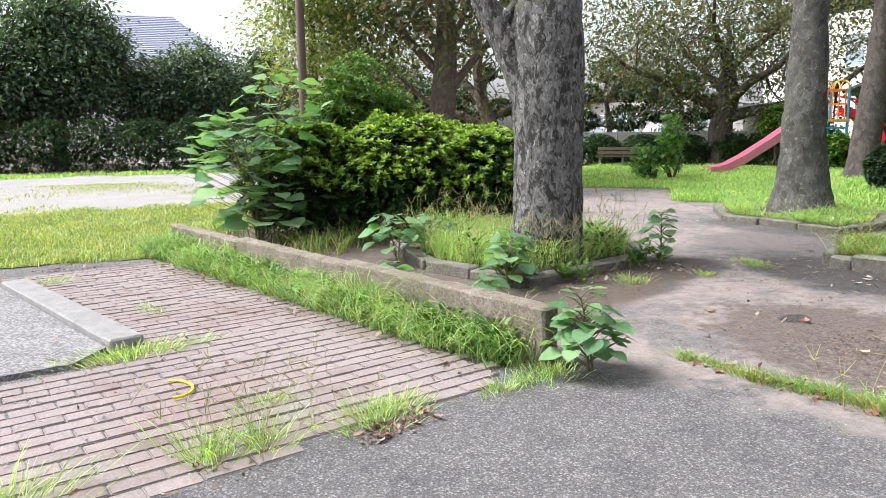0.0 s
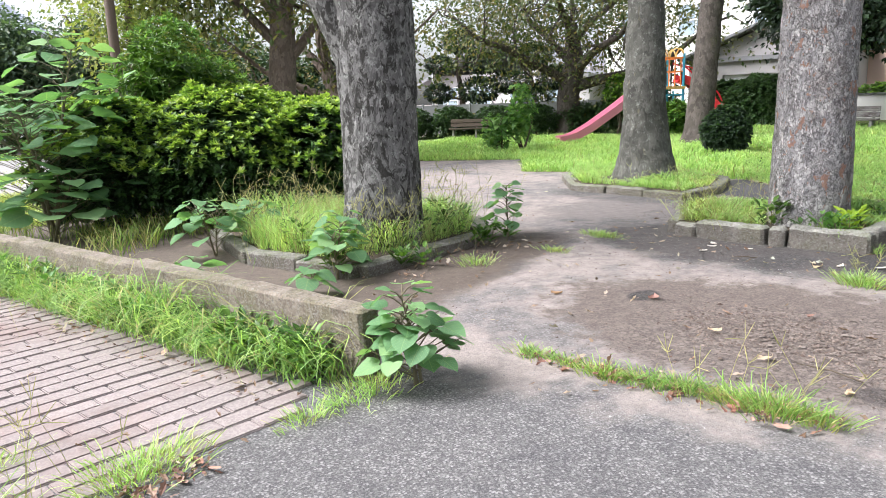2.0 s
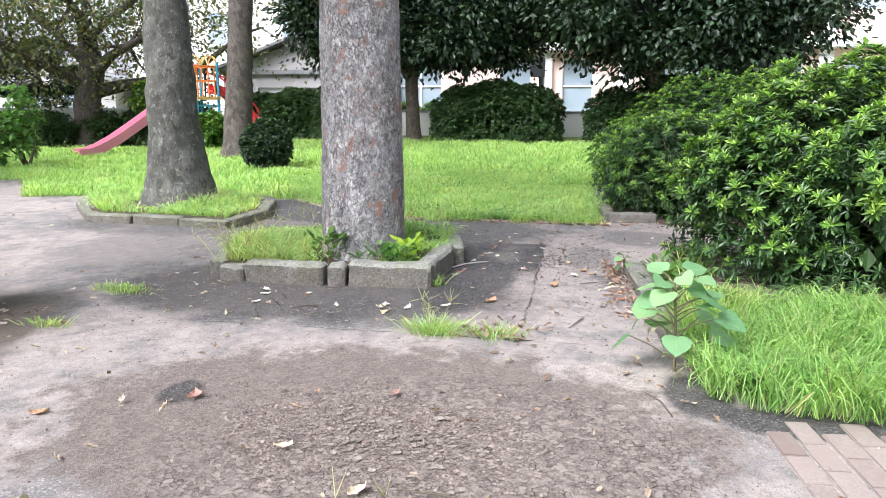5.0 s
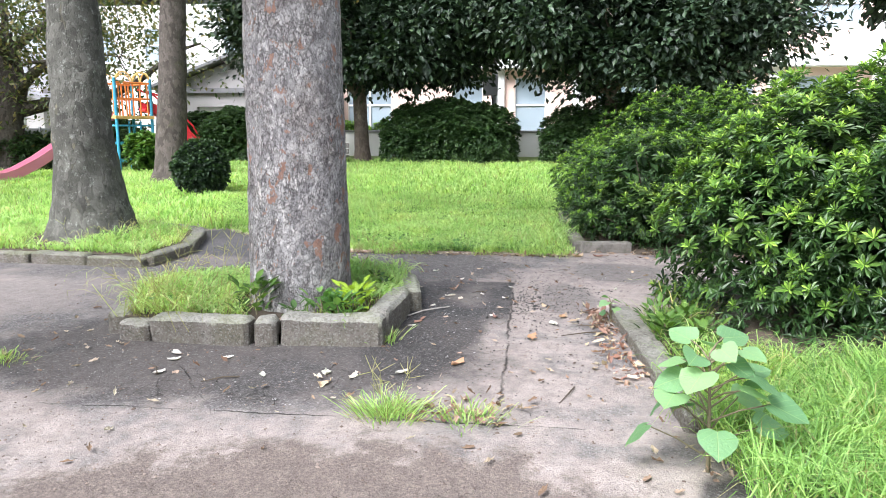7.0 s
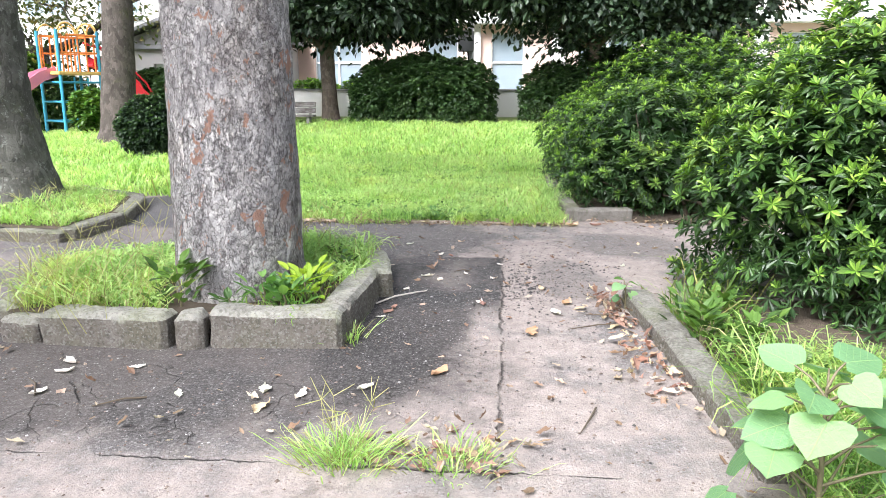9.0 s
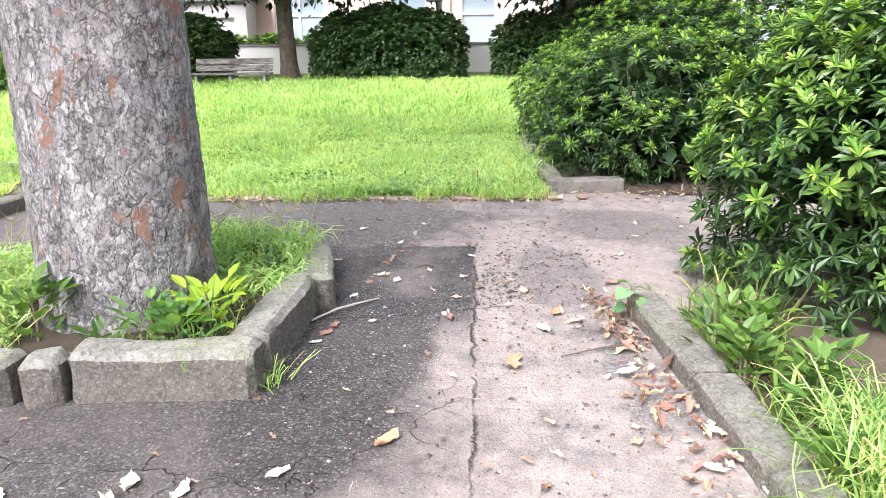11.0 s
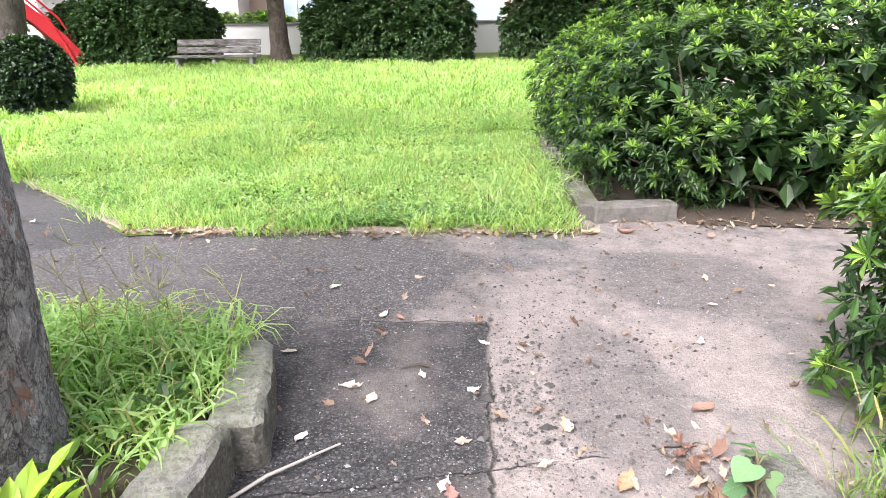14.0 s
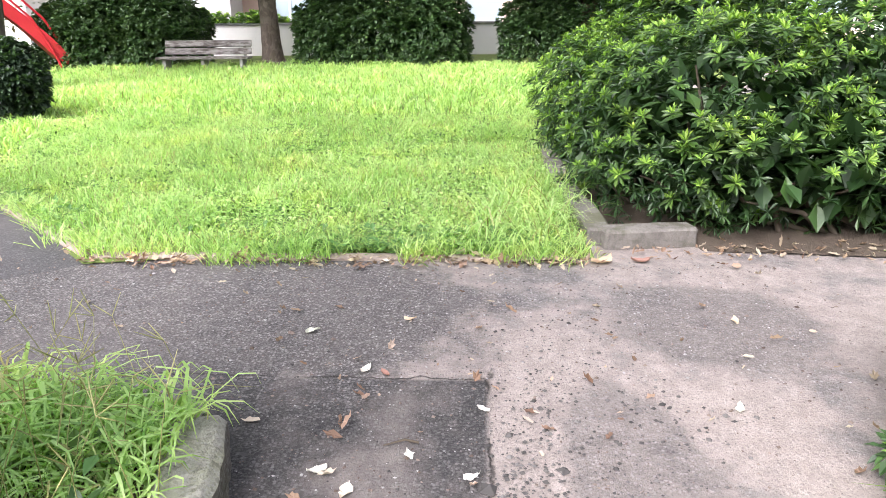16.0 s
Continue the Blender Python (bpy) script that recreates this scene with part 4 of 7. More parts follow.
def tree(name, x, y, label, bark, leaf_mat, trunk, radii, limbs, crown, leaves, leaf_size, category="tree", seg=40, flare=0.5, rough=0.07, twigs=0, clumps=60, squash=0.75, seed=1, fine=0.0, steps=70):
    """trunk: heights and sideways offsets; limbs: (height, azimuth, length, rise, radius); crown: list of (offset, radii)."""
    z0 = float(ground_z(x, y))
    ob = thing(name, x, y, z0, label, category)
    r_ = np.random.default_rng(seed)
    pts, rad = [], []
    hs = [t_[2] for t_ in trunk]
    top = hs[-1]
    for i in range(steps + 1):
        h = top * (i / steps) ** 1.3
        px = np.interp(h, hs, [t_[0] for t_ in trunk])
        py = np.interp(h, hs, [t_[1] for t_ in trunk])
        rr = np.interp(h, hs, radii) * (1 + flare * math.exp(-h / 0.16))
        pts.append((px, py, h - 0.05))
        rad.append(rr)
    link("trunk", tube_mesh("trunk", pts, rad, seg, rough, seed * 3.1, fine), bark, ob)
    ends = []
    for h, azi, ln, rise, r0 in limbs:
        a = radians(azi)
        p0 = Vector((np.interp(h, hs, [t_[0] for t_ in trunk]), np.interp(h, hs, [t_[1] for t_ in trunk]), h - 0.05))
        d = Vector((math.cos(a), math.sin(a), rise)).normalized()
        lp, lr = [], []
        for k in range(13):
            f = k / 12
            p = p0 + d * ln * f + Vector((0, 0, 0.10 * ln * f * f)) + Vector(noise.noise_vector(Vector((f * 2.5, seed, azi)))) * 0.16 * ln * f
            lp.append(p)
            lr.append(r0 * (1 - 0.85 * f))
        link("limb", tube_mesh("limb", lp, lr, 12, rough, seed), bark, ob)
        for f in (5, 8, 12):
            for _ in range(3):
                e = lp[f] + Vector(r_.normal(0, 1, 3)).normalized() * ln * r_.uniform(0.2, 0.45)
                ends.append((lp[f], e, lr[f] * 0.55 + 0.004))
    if ends:
        tv, tf = [], []
        for a_, b_, r0 in ends:
            mid = a_.lerp(b_, 0.5) + Vector(r_.normal(0, 0.06, 3))
            v, f = tube([a_, mid, b_], [r0, r0 * 0.6, 0.004], 6)
            tf += [tuple(i + len(tv) for i in q) for q in f]
            tv += v
            for _ in range(twigs):
                t0 = a_.lerp(b_, r_.uniform(0.3, 1))
                t1 = t0 + Vector(r_.normal(0, 0.35, 3))
                v, f = tube([t0, t0.lerp(t1, 0.5) + Vector(r_.normal(0, 0.04, 3)), t1], [r0 * 0.4, r0 * 0.25, 0.003], 4)
                tf += [tuple(i + len(tv) for i in q) for q in f]
                tv += v
        tagged(link("twig_tangle", mesh_of("twig_tangle", tv, tf, True), bark, ob), kind="stuff")
    if leaves:
        cen, cr = np.array([c[0] for c in crown], float), np.array([c[1] for c in crown], float)
        w = np.prod(cr, axis=1)
        k = r_.choice(len(crown), clumps, p=w / w.sum())
        d = unit(r_.normal(size=(clumps, 3)))
        cc = cen[k] + d * cr[k] * r_.uniform(0.35, 1.0, (clumps, 1)) ** 0.6
        if ends and leaf_mat is LEAF_CHERRY:
            cc = np.concatenate([cc, np.array([e[1] for e in ends]), np.array([e[1] for e in ends])])
        size = cr[k].mean() * 0.24
        i = r_.integers(len(cc), size=leaves)
        if leaf_mat in (LEAF_EVER, LEAF_FAR, LEAF_HEDGE):
            fill_n = 900 + leaves // 12
            inner = r_.choice(len(crown), fill_n, p=w / w.sum())
            deep = cen[inner] + unit(r_.normal(size=(fill_n, 3))) * cr[inner] * r_.uniform(0.2, 0.8, (fill_n, 1))
            tagged(link("inner_foliage", stamp("inner_foliage", CARD_V, CARD_F, frames_along(r_.normal(size=(fill_n, 3)), np.full(fill_n, leaf_size * 2.6)), deep), leaf_mat, ob), kind="stuff")
        g = r_.normal(0, 1, (leaves, 3)) * np.array([1, 1, squash * 0.8]) * size
        p = cc[i] + g
        d = unit(g) + r_.normal(0, 0.5, (leaves, 3)) + np.array([0, 0, -0.35])
        ax = frames_along(d, leaf_size * r_.uniform(0.6, 1.3, leaves), r_.normal(0, 0.6, leaves))
        tagged(link("crown", stamp("crown", CARD_V, CARD_F, ax, p), leaf_mat, ob), kind="stuff")
    return ob


tree("plane_tree", 5.82, 4.98, "large tree with dark mottled peeling bark", BARK_DARK, LEAF_MID,
     [(0, 0, 0), (0.0, 0.0, 1.2), (-0.02, 0.03, 2.2), (0.05, 0.1, 3.6), (0.1, 0.2, 5.5)], [0.325, 0.305, 0.33, 0.24, 0.14],
     [(1.25, 137, 2.6, 2.0, 0.19), (3.2, 10, 2.4, 1.3, 0.12), (3.4, 250, 2.4, 1.2, 0.12), (4.2, 100, 2.2, 1.3, 0.1)],
     [((0, 0, 7.4), (2.6, 2.6, 1.7)), ((-1.2, 1.3, 6.6), (1.8, 1.8, 1.2))], 4500, 0.15, seg=110, flare=0.18, seed=2, fine=0.014, steps=180)
tree("plane_tree", 10.95, 5.56, "tall grey tree with smooth mottled bark", BARK_GREY, LEAF_MID,
     [(0, 0, 0), (0.0, 0.05, 1.0), (0.05, 0.10, 2.4), (0.1, 0.12, 5.0)], [0.40, 0.285, 0.24, 0.16],
     [(3.6, 40, 2.2, 1.5, 0.11), (3.8, 170, 2.2, 1.4, 0.11), (4.1, 290, 2.2, 1.4, 0.1)],
     [((0, 0, 7.4), (2.4, 2.4, 1.5))], 3500, 0.15, seg=56, flare=0.6, rough=0.13, seed=3, fine=0.006, steps=120)
tree("plane_tree", 8.46, 2.57, "tall tree with pale grey flaking bark", BARK_FLAKY, LEAF_MID,
     [(0, 0, 0), (0.0, 0.0, 1.0), (0.02, 0.01, 2.4), (0.1, 0.05, 5.0)], [0.315, 0.30, 0.275, 0.18],
     [(3.4, 60, 2.2, 1.5, 0.12), (3.7, 190, 2.2, 1.4, 0.11), (4.0, 310, 2.2, 1.4, 0.1)],
     [((0, 0, 7.4), (2.4, 2.4, 1.5))], 3500, 0.15, seg=120, flare=0.12, rough=0.03, seed=4, fine=0.018, steps=190)
tree("rough_barked_tree", 17.2, 8.0, "tall tree with rough brown-grey bark on the lawn", BARK_CHERRY, LEAF_CHERRY,
     [(0, 0, 0), (0.1, -0.1, 2.0), (0.25, -0.2, 4.5), (0.3, -0.2, 6.5)], [0.30, 0.25, 0.22, 0.15],
     [(3.5, 30, 2.5, 0.9, 0.1), (3.8, 300, 2.8, 0.5, 0.1), (4.2, 200, 2.4, 0.8, 0.09), (4.6, 110, 2.4, 0.8, 0.08)],
     [((0, 0, 6), (3, 3, 1.6))], 6000, 0.12, seg=40, flare=0.5, twigs=4, seed=5)
tree("evergreen_tree", 21.9, 5.35, "evergreen tree with a dense dark low crown", BARK_ROUGH, LEAF_EVER,
     [(0, 0, 0), (0.0, 0.05, 1.2), (0.1, 0.1, 2.4), (0.1, 0.1, 5)], [0.19, 0.165, 0.16, 0.08],
     [(1.7, 90, 2.0, 0.7, 0.09), (1.8, 270, 2.0, 0.7, 0.09), (2.0, 180, 1.8, 0.8, 0.07), (2.2, 0, 1.8, 0.8, 0.07)],
     [((0, -1.0, 3.0), (1.8, 1.9, 1.2)), ((0, 0.8, 3.1), (1.6, 1.8, 1.3)), ((-0.3, -2.4, 3.75), (1.6, 1.5, 0.9)), ((-0.2, -1.3, 2.5), (1.6, 1.7, 0.8)), ((0, 2.1, 2.9), (1.6, 1.3, 1.1)), ((0, 2.6, 3.9), (1.6, 1.2, 1.0)), ((0.2, -2.6, 3.0), (1.4, 1.2, 0.8)), ((0, -1.0, 4.6), (1.8, 3.2, 1.0)), ((0, 1.2, 4.8), (1.8, 2.0, 1.0)), ((0, -0.5, 5.3), (0.8, 1.2, 0.6))], 62000, 0.16, flare=0.6, clumps=330, seed=6)
tree("evergreen_tree", 21.0, -0.6, "evergreen tree with a dense dark low crown", BARK_ROUGH, LEAF_EVER,
     [(0, 0, 0), (0.05, 0.0, 1.5), (0.0, 0.1, 5)], [0.17, 0.14, 0.08],
     [(1.6, 90, 2.0, 0.7, 0.08), (1.7, 250, 2.0, 0.7, 0.08), (2.0, 170, 1.8, 0.8, 0.07)],
     [((0, 0.3, 3.0), (1.8, 1.5, 1.2)), ((-0.5, -1.3, 2.8), (1.8, 1.5, 1.3)), ((-0.6, -2.5, 3.1), (1.6, 1.1, 1.1)), ((-0.2, 1.6, 3.6), (1.6, 1.3, 0.9)), ((-0.3, 1.5, 2.9), (1.5, 1.2, 0.8)), ((0.2, 2.5, 3.7), (1.5, 1.0, 0.9)), ((0, 0.2, 4.4), (1.8, 2.4, 0.9)), ((-0.4, -1.6, 4.2), (1.8, 2.2, 1.1)), ((0, -1.0, 5.2), (0.8, 1.2, 0.6))], 66000, 0.16, flare=0.4, clumps=350, seed=7)
tree("evergreen_tree", 17.4, -6.2, "dark evergreen tree with low hanging boughs", BARK_ROUGH, LEAF_EVER,
     [(0, 0, 0), (0.0, 0.1, 1.8), (-0.1, 0.2, 5)], [0.2, 0.17, 0.08],
     [(2.2, 100, 2.6, 0.5, 0.08), (2.6, 200, 2.2, 0.6, 0.07), (2.8, 20, 2.2, 0.6, 0.07)],
     [((-0.2, 1.2, 3.9), (1.4, 1.3, 0.9)), ((0, -0.2, 4.0), (1.6, 1.6, 1.3)), ((0, 0.4, 5.0), (1.6, 1.8, 0.9))], 22000, 0.17, flare=0.4, clumps=130, seed=27)
tree("cherry_tree", 21.5, 14.6, "spreading cherry tree with thin browning leaves", BARK_CHERRY, LEAF_CHERRY,
     [(0, 0, 0), (0.1, 0.1, 1.3), (0.3, 0.0, 2.2), (0.4, 0.2, 3.5)], [0.40, 0.36, 0.33, 0.2],
     [(1.5, 300, 5.0, 0.22, 0.2), (1.7, 150, 4.5, 0.4, 0.17), (2.0, 250, 4.5, 0.45, 0.16), (2.3, 100, 4.0, 0.8, 0.14), (2.6, 200, 4.0, 1.0, 0.14), (3.0, 330, 4.5, 0.9, 0.13), (3.3, 30, 3.5, 1.4, 0.1)],
     [((0, -0.3, 4.6), (4.0, 4.5, 1.9)), ((-0.6, 2.0, 3.6), (2.5, 2.5, 1.5))], 22000, 0.14, seg=32, flare=0.6, twigs=3, clumps=200, seed=8)

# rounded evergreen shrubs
# first colour fills depths and undersides, where its darkness stands in for shade
AZ = (LEAF_OLD_SHADED, LEAF_NEW, LEAF_GROWN)
BUSH = (LEAF_OLD_SHADED, LEAF_YOUNG, LEAF_BUSH)
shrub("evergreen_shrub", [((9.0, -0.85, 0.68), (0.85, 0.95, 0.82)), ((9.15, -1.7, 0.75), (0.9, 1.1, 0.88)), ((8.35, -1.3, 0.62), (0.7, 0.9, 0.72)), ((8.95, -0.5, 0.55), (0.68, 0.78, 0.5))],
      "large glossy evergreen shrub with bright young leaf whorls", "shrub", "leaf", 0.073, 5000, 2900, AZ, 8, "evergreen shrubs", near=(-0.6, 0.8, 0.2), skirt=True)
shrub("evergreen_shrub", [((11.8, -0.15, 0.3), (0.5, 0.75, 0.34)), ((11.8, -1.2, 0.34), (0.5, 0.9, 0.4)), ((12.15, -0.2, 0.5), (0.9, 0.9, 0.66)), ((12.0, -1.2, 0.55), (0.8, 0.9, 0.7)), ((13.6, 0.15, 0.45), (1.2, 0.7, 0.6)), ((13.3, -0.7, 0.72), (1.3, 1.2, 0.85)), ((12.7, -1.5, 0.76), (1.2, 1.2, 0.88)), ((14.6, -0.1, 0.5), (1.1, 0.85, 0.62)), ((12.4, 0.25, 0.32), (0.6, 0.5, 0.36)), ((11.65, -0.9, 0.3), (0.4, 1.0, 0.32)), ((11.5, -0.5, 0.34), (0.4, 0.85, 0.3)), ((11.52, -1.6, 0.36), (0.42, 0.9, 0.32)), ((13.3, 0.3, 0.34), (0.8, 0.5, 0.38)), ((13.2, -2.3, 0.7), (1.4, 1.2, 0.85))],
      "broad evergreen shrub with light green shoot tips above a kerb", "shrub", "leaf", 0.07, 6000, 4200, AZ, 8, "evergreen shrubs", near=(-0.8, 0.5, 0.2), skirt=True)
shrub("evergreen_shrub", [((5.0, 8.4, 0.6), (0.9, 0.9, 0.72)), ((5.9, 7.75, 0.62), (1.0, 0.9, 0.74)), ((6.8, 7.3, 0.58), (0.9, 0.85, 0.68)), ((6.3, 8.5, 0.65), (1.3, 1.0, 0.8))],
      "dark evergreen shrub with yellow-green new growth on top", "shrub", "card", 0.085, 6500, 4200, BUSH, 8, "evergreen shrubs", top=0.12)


def hedge(blobs, label, n, group=""):
    return shrub("hedge", blobs, label, "hedge", "card", 0.092, int(n * 1.7), n // 3, (LEAF_HEDGE, LEAF_HEDGE, LEAF_HEDGE), 6, group, skirt=True, lumpy=0.4)


hedge([((21.4, 2.3, 1.0), (0.75, 0.85, 0.72)), ((21.4, 3.15, 1.08), (0.8, 1.0, 0.76)), ((21.4, 4.0, 1.0), (0.75, 0.8, 0.7))], "clipped rounded dark green hedge at the lawn's edge", 3800, "clipped hedges")
hedge([((21.2, -1.0, 1.1), (0.8, 1.3, 0.85)), ((21.3, 0.2, 0.95), (0.7, 0.8, 0.7)), ((21.2, -2.6, 1.2), (0.8, 1.4, 1.0))], "clipped rounded dark green hedge at the lawn's edge", 3800, "clipped hedges")
hedge([((21.4, 7.3, 0.95), (0.7, 0.9, 0.75)), ((21.4, 8.4, 0.95), (0.7, 0.9, 0.7))], "rounded dark green hedge behind a bench", 2600, "clipped hedges")
shrub("round_shrub", [((15.35, 6.49, 0.49), (0.40, 0.41, 0.45))], "small rounded dark conifer bush on the lawn", "shrub", "card", 0.07, 2600, 500, (LEAF_EVER, LEAF_HEDGE, LEAF_EVER), 6)

# ---- grass ----
def band_xy(a, b, width, n):
    f = rng.uniform(0, 1, n)[:, None]
    return np.array(a) * (1 - f) + np.array(b) * f + rng.normal(0, width, (n, 2))


def grass_patch(name, poly, per_m2, height, width, mat, label, gap=-1.0, dry=0.1, seed=0.0, scale=0.9, z0=None, far=False, arch=False, lean=0.3):
    ob = thing(name, 0, 0, 0, label, "grass", kind="stuff")
    xy = sow(poly, per_m2, gap, scale, seed)
    n = int(len(xy) * dry)
    tagged(blades("grass_growth", xy[n:], height, width, mat, ob, "", lean, z0, far, arch), kind="stuff")
    if n:
        tagged(blades("dry_growth", xy[:n], height * 1.1, width * 0.8, GRASS_DRY, ob, "", lean, z0, far, arch), kind="stuff")
    return ob


NEAR_LAWN = [(11.02, 0.75), (11.0, 1.9), (10.9, 3.2), (12.1, 4.5), (13.2, 5.3), (15.5, 6.0), (15.5, 0.4), (12.4, 0.6)]
FAR_LAWN = [(15.5, 6.0), (13.2, 5.3), (12.15, 4.55), (12.2, 5.6), (12.2, 7.2), (11.7, 8.4), (13.6, 10.0), (12.4, 12.2), (12.0, 15.0), (19.5, 17.0), (21.2, 10.0), (21.2, -2), (15.5, -0.5)]
grass_patch("lawn_grass", NEAR_LAWN, 4000, 0.075, 0.0056, GRASS, "long bright green lawn grass", dry=0.13)
grass_patch("lawn_grass", FAR_LAWN, 880, 0.13, 0.0145, GRASS, "long bright green lawn grass further off", dry=0.06, far=True)
grass_patch("verge_grass", [(-3, 8.3), (1.6, 8.0), (3.05, 7.7), (3.9, 8.9), (8.3, 12.0), (6, 13.1), (2, 13.3), (-6, 12.4)], 900, 0.09, 0.012, GRASS_PALE, "pale green verge grass beside the field", -0.45, 0.2, far=True)
grass_patch("lawn_tufts", NEAR_LAWN, 900, 0.125, 0.0055, GRASS_LUSH, "taller clumps of fresh grass in the lawn", 0.18, 0.1, 41.0, 1.7, arch=True, lean=0.35)
grass_patch("lawn_tufts", [(11.05, 0.8), (11.05, 1.35), (12.2, 1.2), (12.6, 0.75)], 1800, 0.17, 0.007, GRASS_LUSH, "tall fresh grass beside a kerb", -0.3, 0.1, 42.0, 1.7, arch=True, lean=0.35)
clover("clover", NEAR_LAWN, 900, 0.035, LEAF_MID, "low broad-leaved weeds in the lawn")
clover("clover", [(11.0, 0.8), (10.97, 1.9), (10.9, 3.2), (12.1, 4.5), (12.3, 4.4), (11.3, 3.1), (11.35, 0.8)], 2500, 0.05, LEAF_BROAD, "broad-leaved weeds along the lawn's edge")
edge_xy = np.vstack([band_xy(a, b, 0.05, n) for a, b, n in (((10.98, 0.78), (10.96, 1.9), 900), ((10.96, 1.9), (10.86, 3.2), 900), ((10.86, 3.2), (12.1, 4.5), 700))])
edge_xy = edge_xy[patchy(edge_xy, 3.0, 30.0) > -0.1]
tagged(blades("lawn_fringe", edge_xy, 0.09, 0.006, GRASS, lean=0.6), "ragged grass fringe spilling over the paving", "grass", kind="stuff")
clover("clover", NEAR_LAWN, 2300, 0.032, GRASS, "bright broad-leaved weeds in the lawn", 0.035)
grass_patch("field_grass", [(-6, 12.8), (8, 13.2), (8.6, 20), (3, 21), (-8, 20)], 260, 0.05, 0.02, GRASS_PALE, "thin patches of grass on a sandy field", 0.05, 0.2, 14.0, 0.35, far=True)
grass_patch("field_grass", [(0, 25.2), (9, 23.6), (9, 25.2), (0, 27)], 300, 0.12, 0.03, GRASS, "strip of grass along a far hedge", -0.5, 0.1, 15.0, 0.35, far=True)
grass_patch("bed_grass", shrink(BED1, 0.1), 3600, 0.24, 0.0048, GRASS, "tall wispy weeds and grass round a tree's foot", -0.15, 0.2, z0=0.09)
grass_patch("bed_grass", shrink(BED2, 0.12), 3000, 0.12, 0.008, GRASS, "low bright grass round a tree's foot", -0.35, 0.12, 2.0, z0=0.08, arch=True, lean=0.5)
for poly_ in ([(8.5, 2.02), (9.2, 2.03), (9.33, 2.7), (9.2, 3.3), (8.8, 3.65), (8.55, 2.95), (8.8, 2.6)], [(8.05, 2.75), (8.2, 2.9), (8.6, 3.0), (8.75, 3.65), (8.0, 3.45)]):
    grass_patch("bed_grass", poly_, 4800, 0.112, 0.009, GRASS_LUSH, "lush arching grass round a tree's foot", -0.6, 0.07, 5.0, z0=0.115, arch=True, lean=0.5)
    clover("bed_clover", poly_, 500, 0.055, LEAF_BROAD, "small broad-leaved weeds among bed grass", 0.11)
grass_patch("bed_grass", [(7.93, 2.75), (8.2, 2.9), (8.35, 3.6), (7.9, 3.5)], 900, 0.22, 0.005, GRASS_PALE, "tall seeding grass in a kerbed bed", dry=0.5, z0=0.12, arch=True, lean=0.6)
RIGHT_BED = [(6.16, 0.2), (6.28, 0.4), (7.0, 0.45), (7.55, 0.4), (7.75, 0.2), (7.8, -0.4), (7.7, -1.0), (7.6, -1.7), (6.1, -1.7), (6.08, -0.4)]
grass_patch("bed_grass", RIGHT_BED, 3000, 0.2, 0.0052, GRASS_MIX, "upright fresh grass at a bed's edge", -0.35, 0.08, 51.0, 2.2, z0=0.02)
grass_patch("bed_grass", RIGHT_BED, 1700, 0.17, 0.006, GRASS_MIX, "long lush green grass at a bed's edge", dry=0.06, z0=0.02, arch=True, lean=0.4)
grass_patch("bed_weeds", [(7.3, 0.42), (8.9, 0.42), (9.1, -0.2), (8.3, 0.1)], 300, 0.2, 0.012, GRASS_DARK, "sparse weeds on bare bed soil", -0.1, 0.2)
WALL_FOOT = [(wall_x(2.85) - 0.02, 2.85), (wall_x(8.0) - 0.02, 8.0), (wall_x(8.0) - 0.4, 8.0), (wall_x(5.5) - 0.32, 5.5), (wall_x(2.95) - 0.26, 2.95)]
grass_patch("wall_weeds", WALL_FOOT, 3600, 0.24, 0.0065, GRASS_MIX, "weeds growing along the foot of a low wall", -0.25, 0.16, 1.0, 1.6, arch=True, lean=0.45)
clover("wall_clover", WALL_FOOT, 1100, 0.06, LEAF_BROAD, "small broad-leaved weeds along a low wall", 0.07)
BACK_WALL = [(wall_x(3.0) + 0.16, 3.0), (wall_x(8.0) + 0.16, 8.0), (wall_x(8.0) + 0.5, 8.0), (wall_x(3.0) + 0.4, 3.0)]
grass_patch("wall_weeds", BACK_WALL, 500, 0.22, 0.006, GRASS_PALE, "thin dry weeds behind a low wall", 0.0, 0.5, 9.0, 1.5)
grass_patch("wall_weeds", [(wall_x(6.0) + 0.16, 6.4), (5.2, 7.0), (6.9, 6.7), (6.9, 7.3), (4.6, 8.3), (3.4, 8.6)], 500, 0.25, 0.008, GRASS_DARK, "dry and green weeds under a shrub", -0.2, 0.4, 4.0)


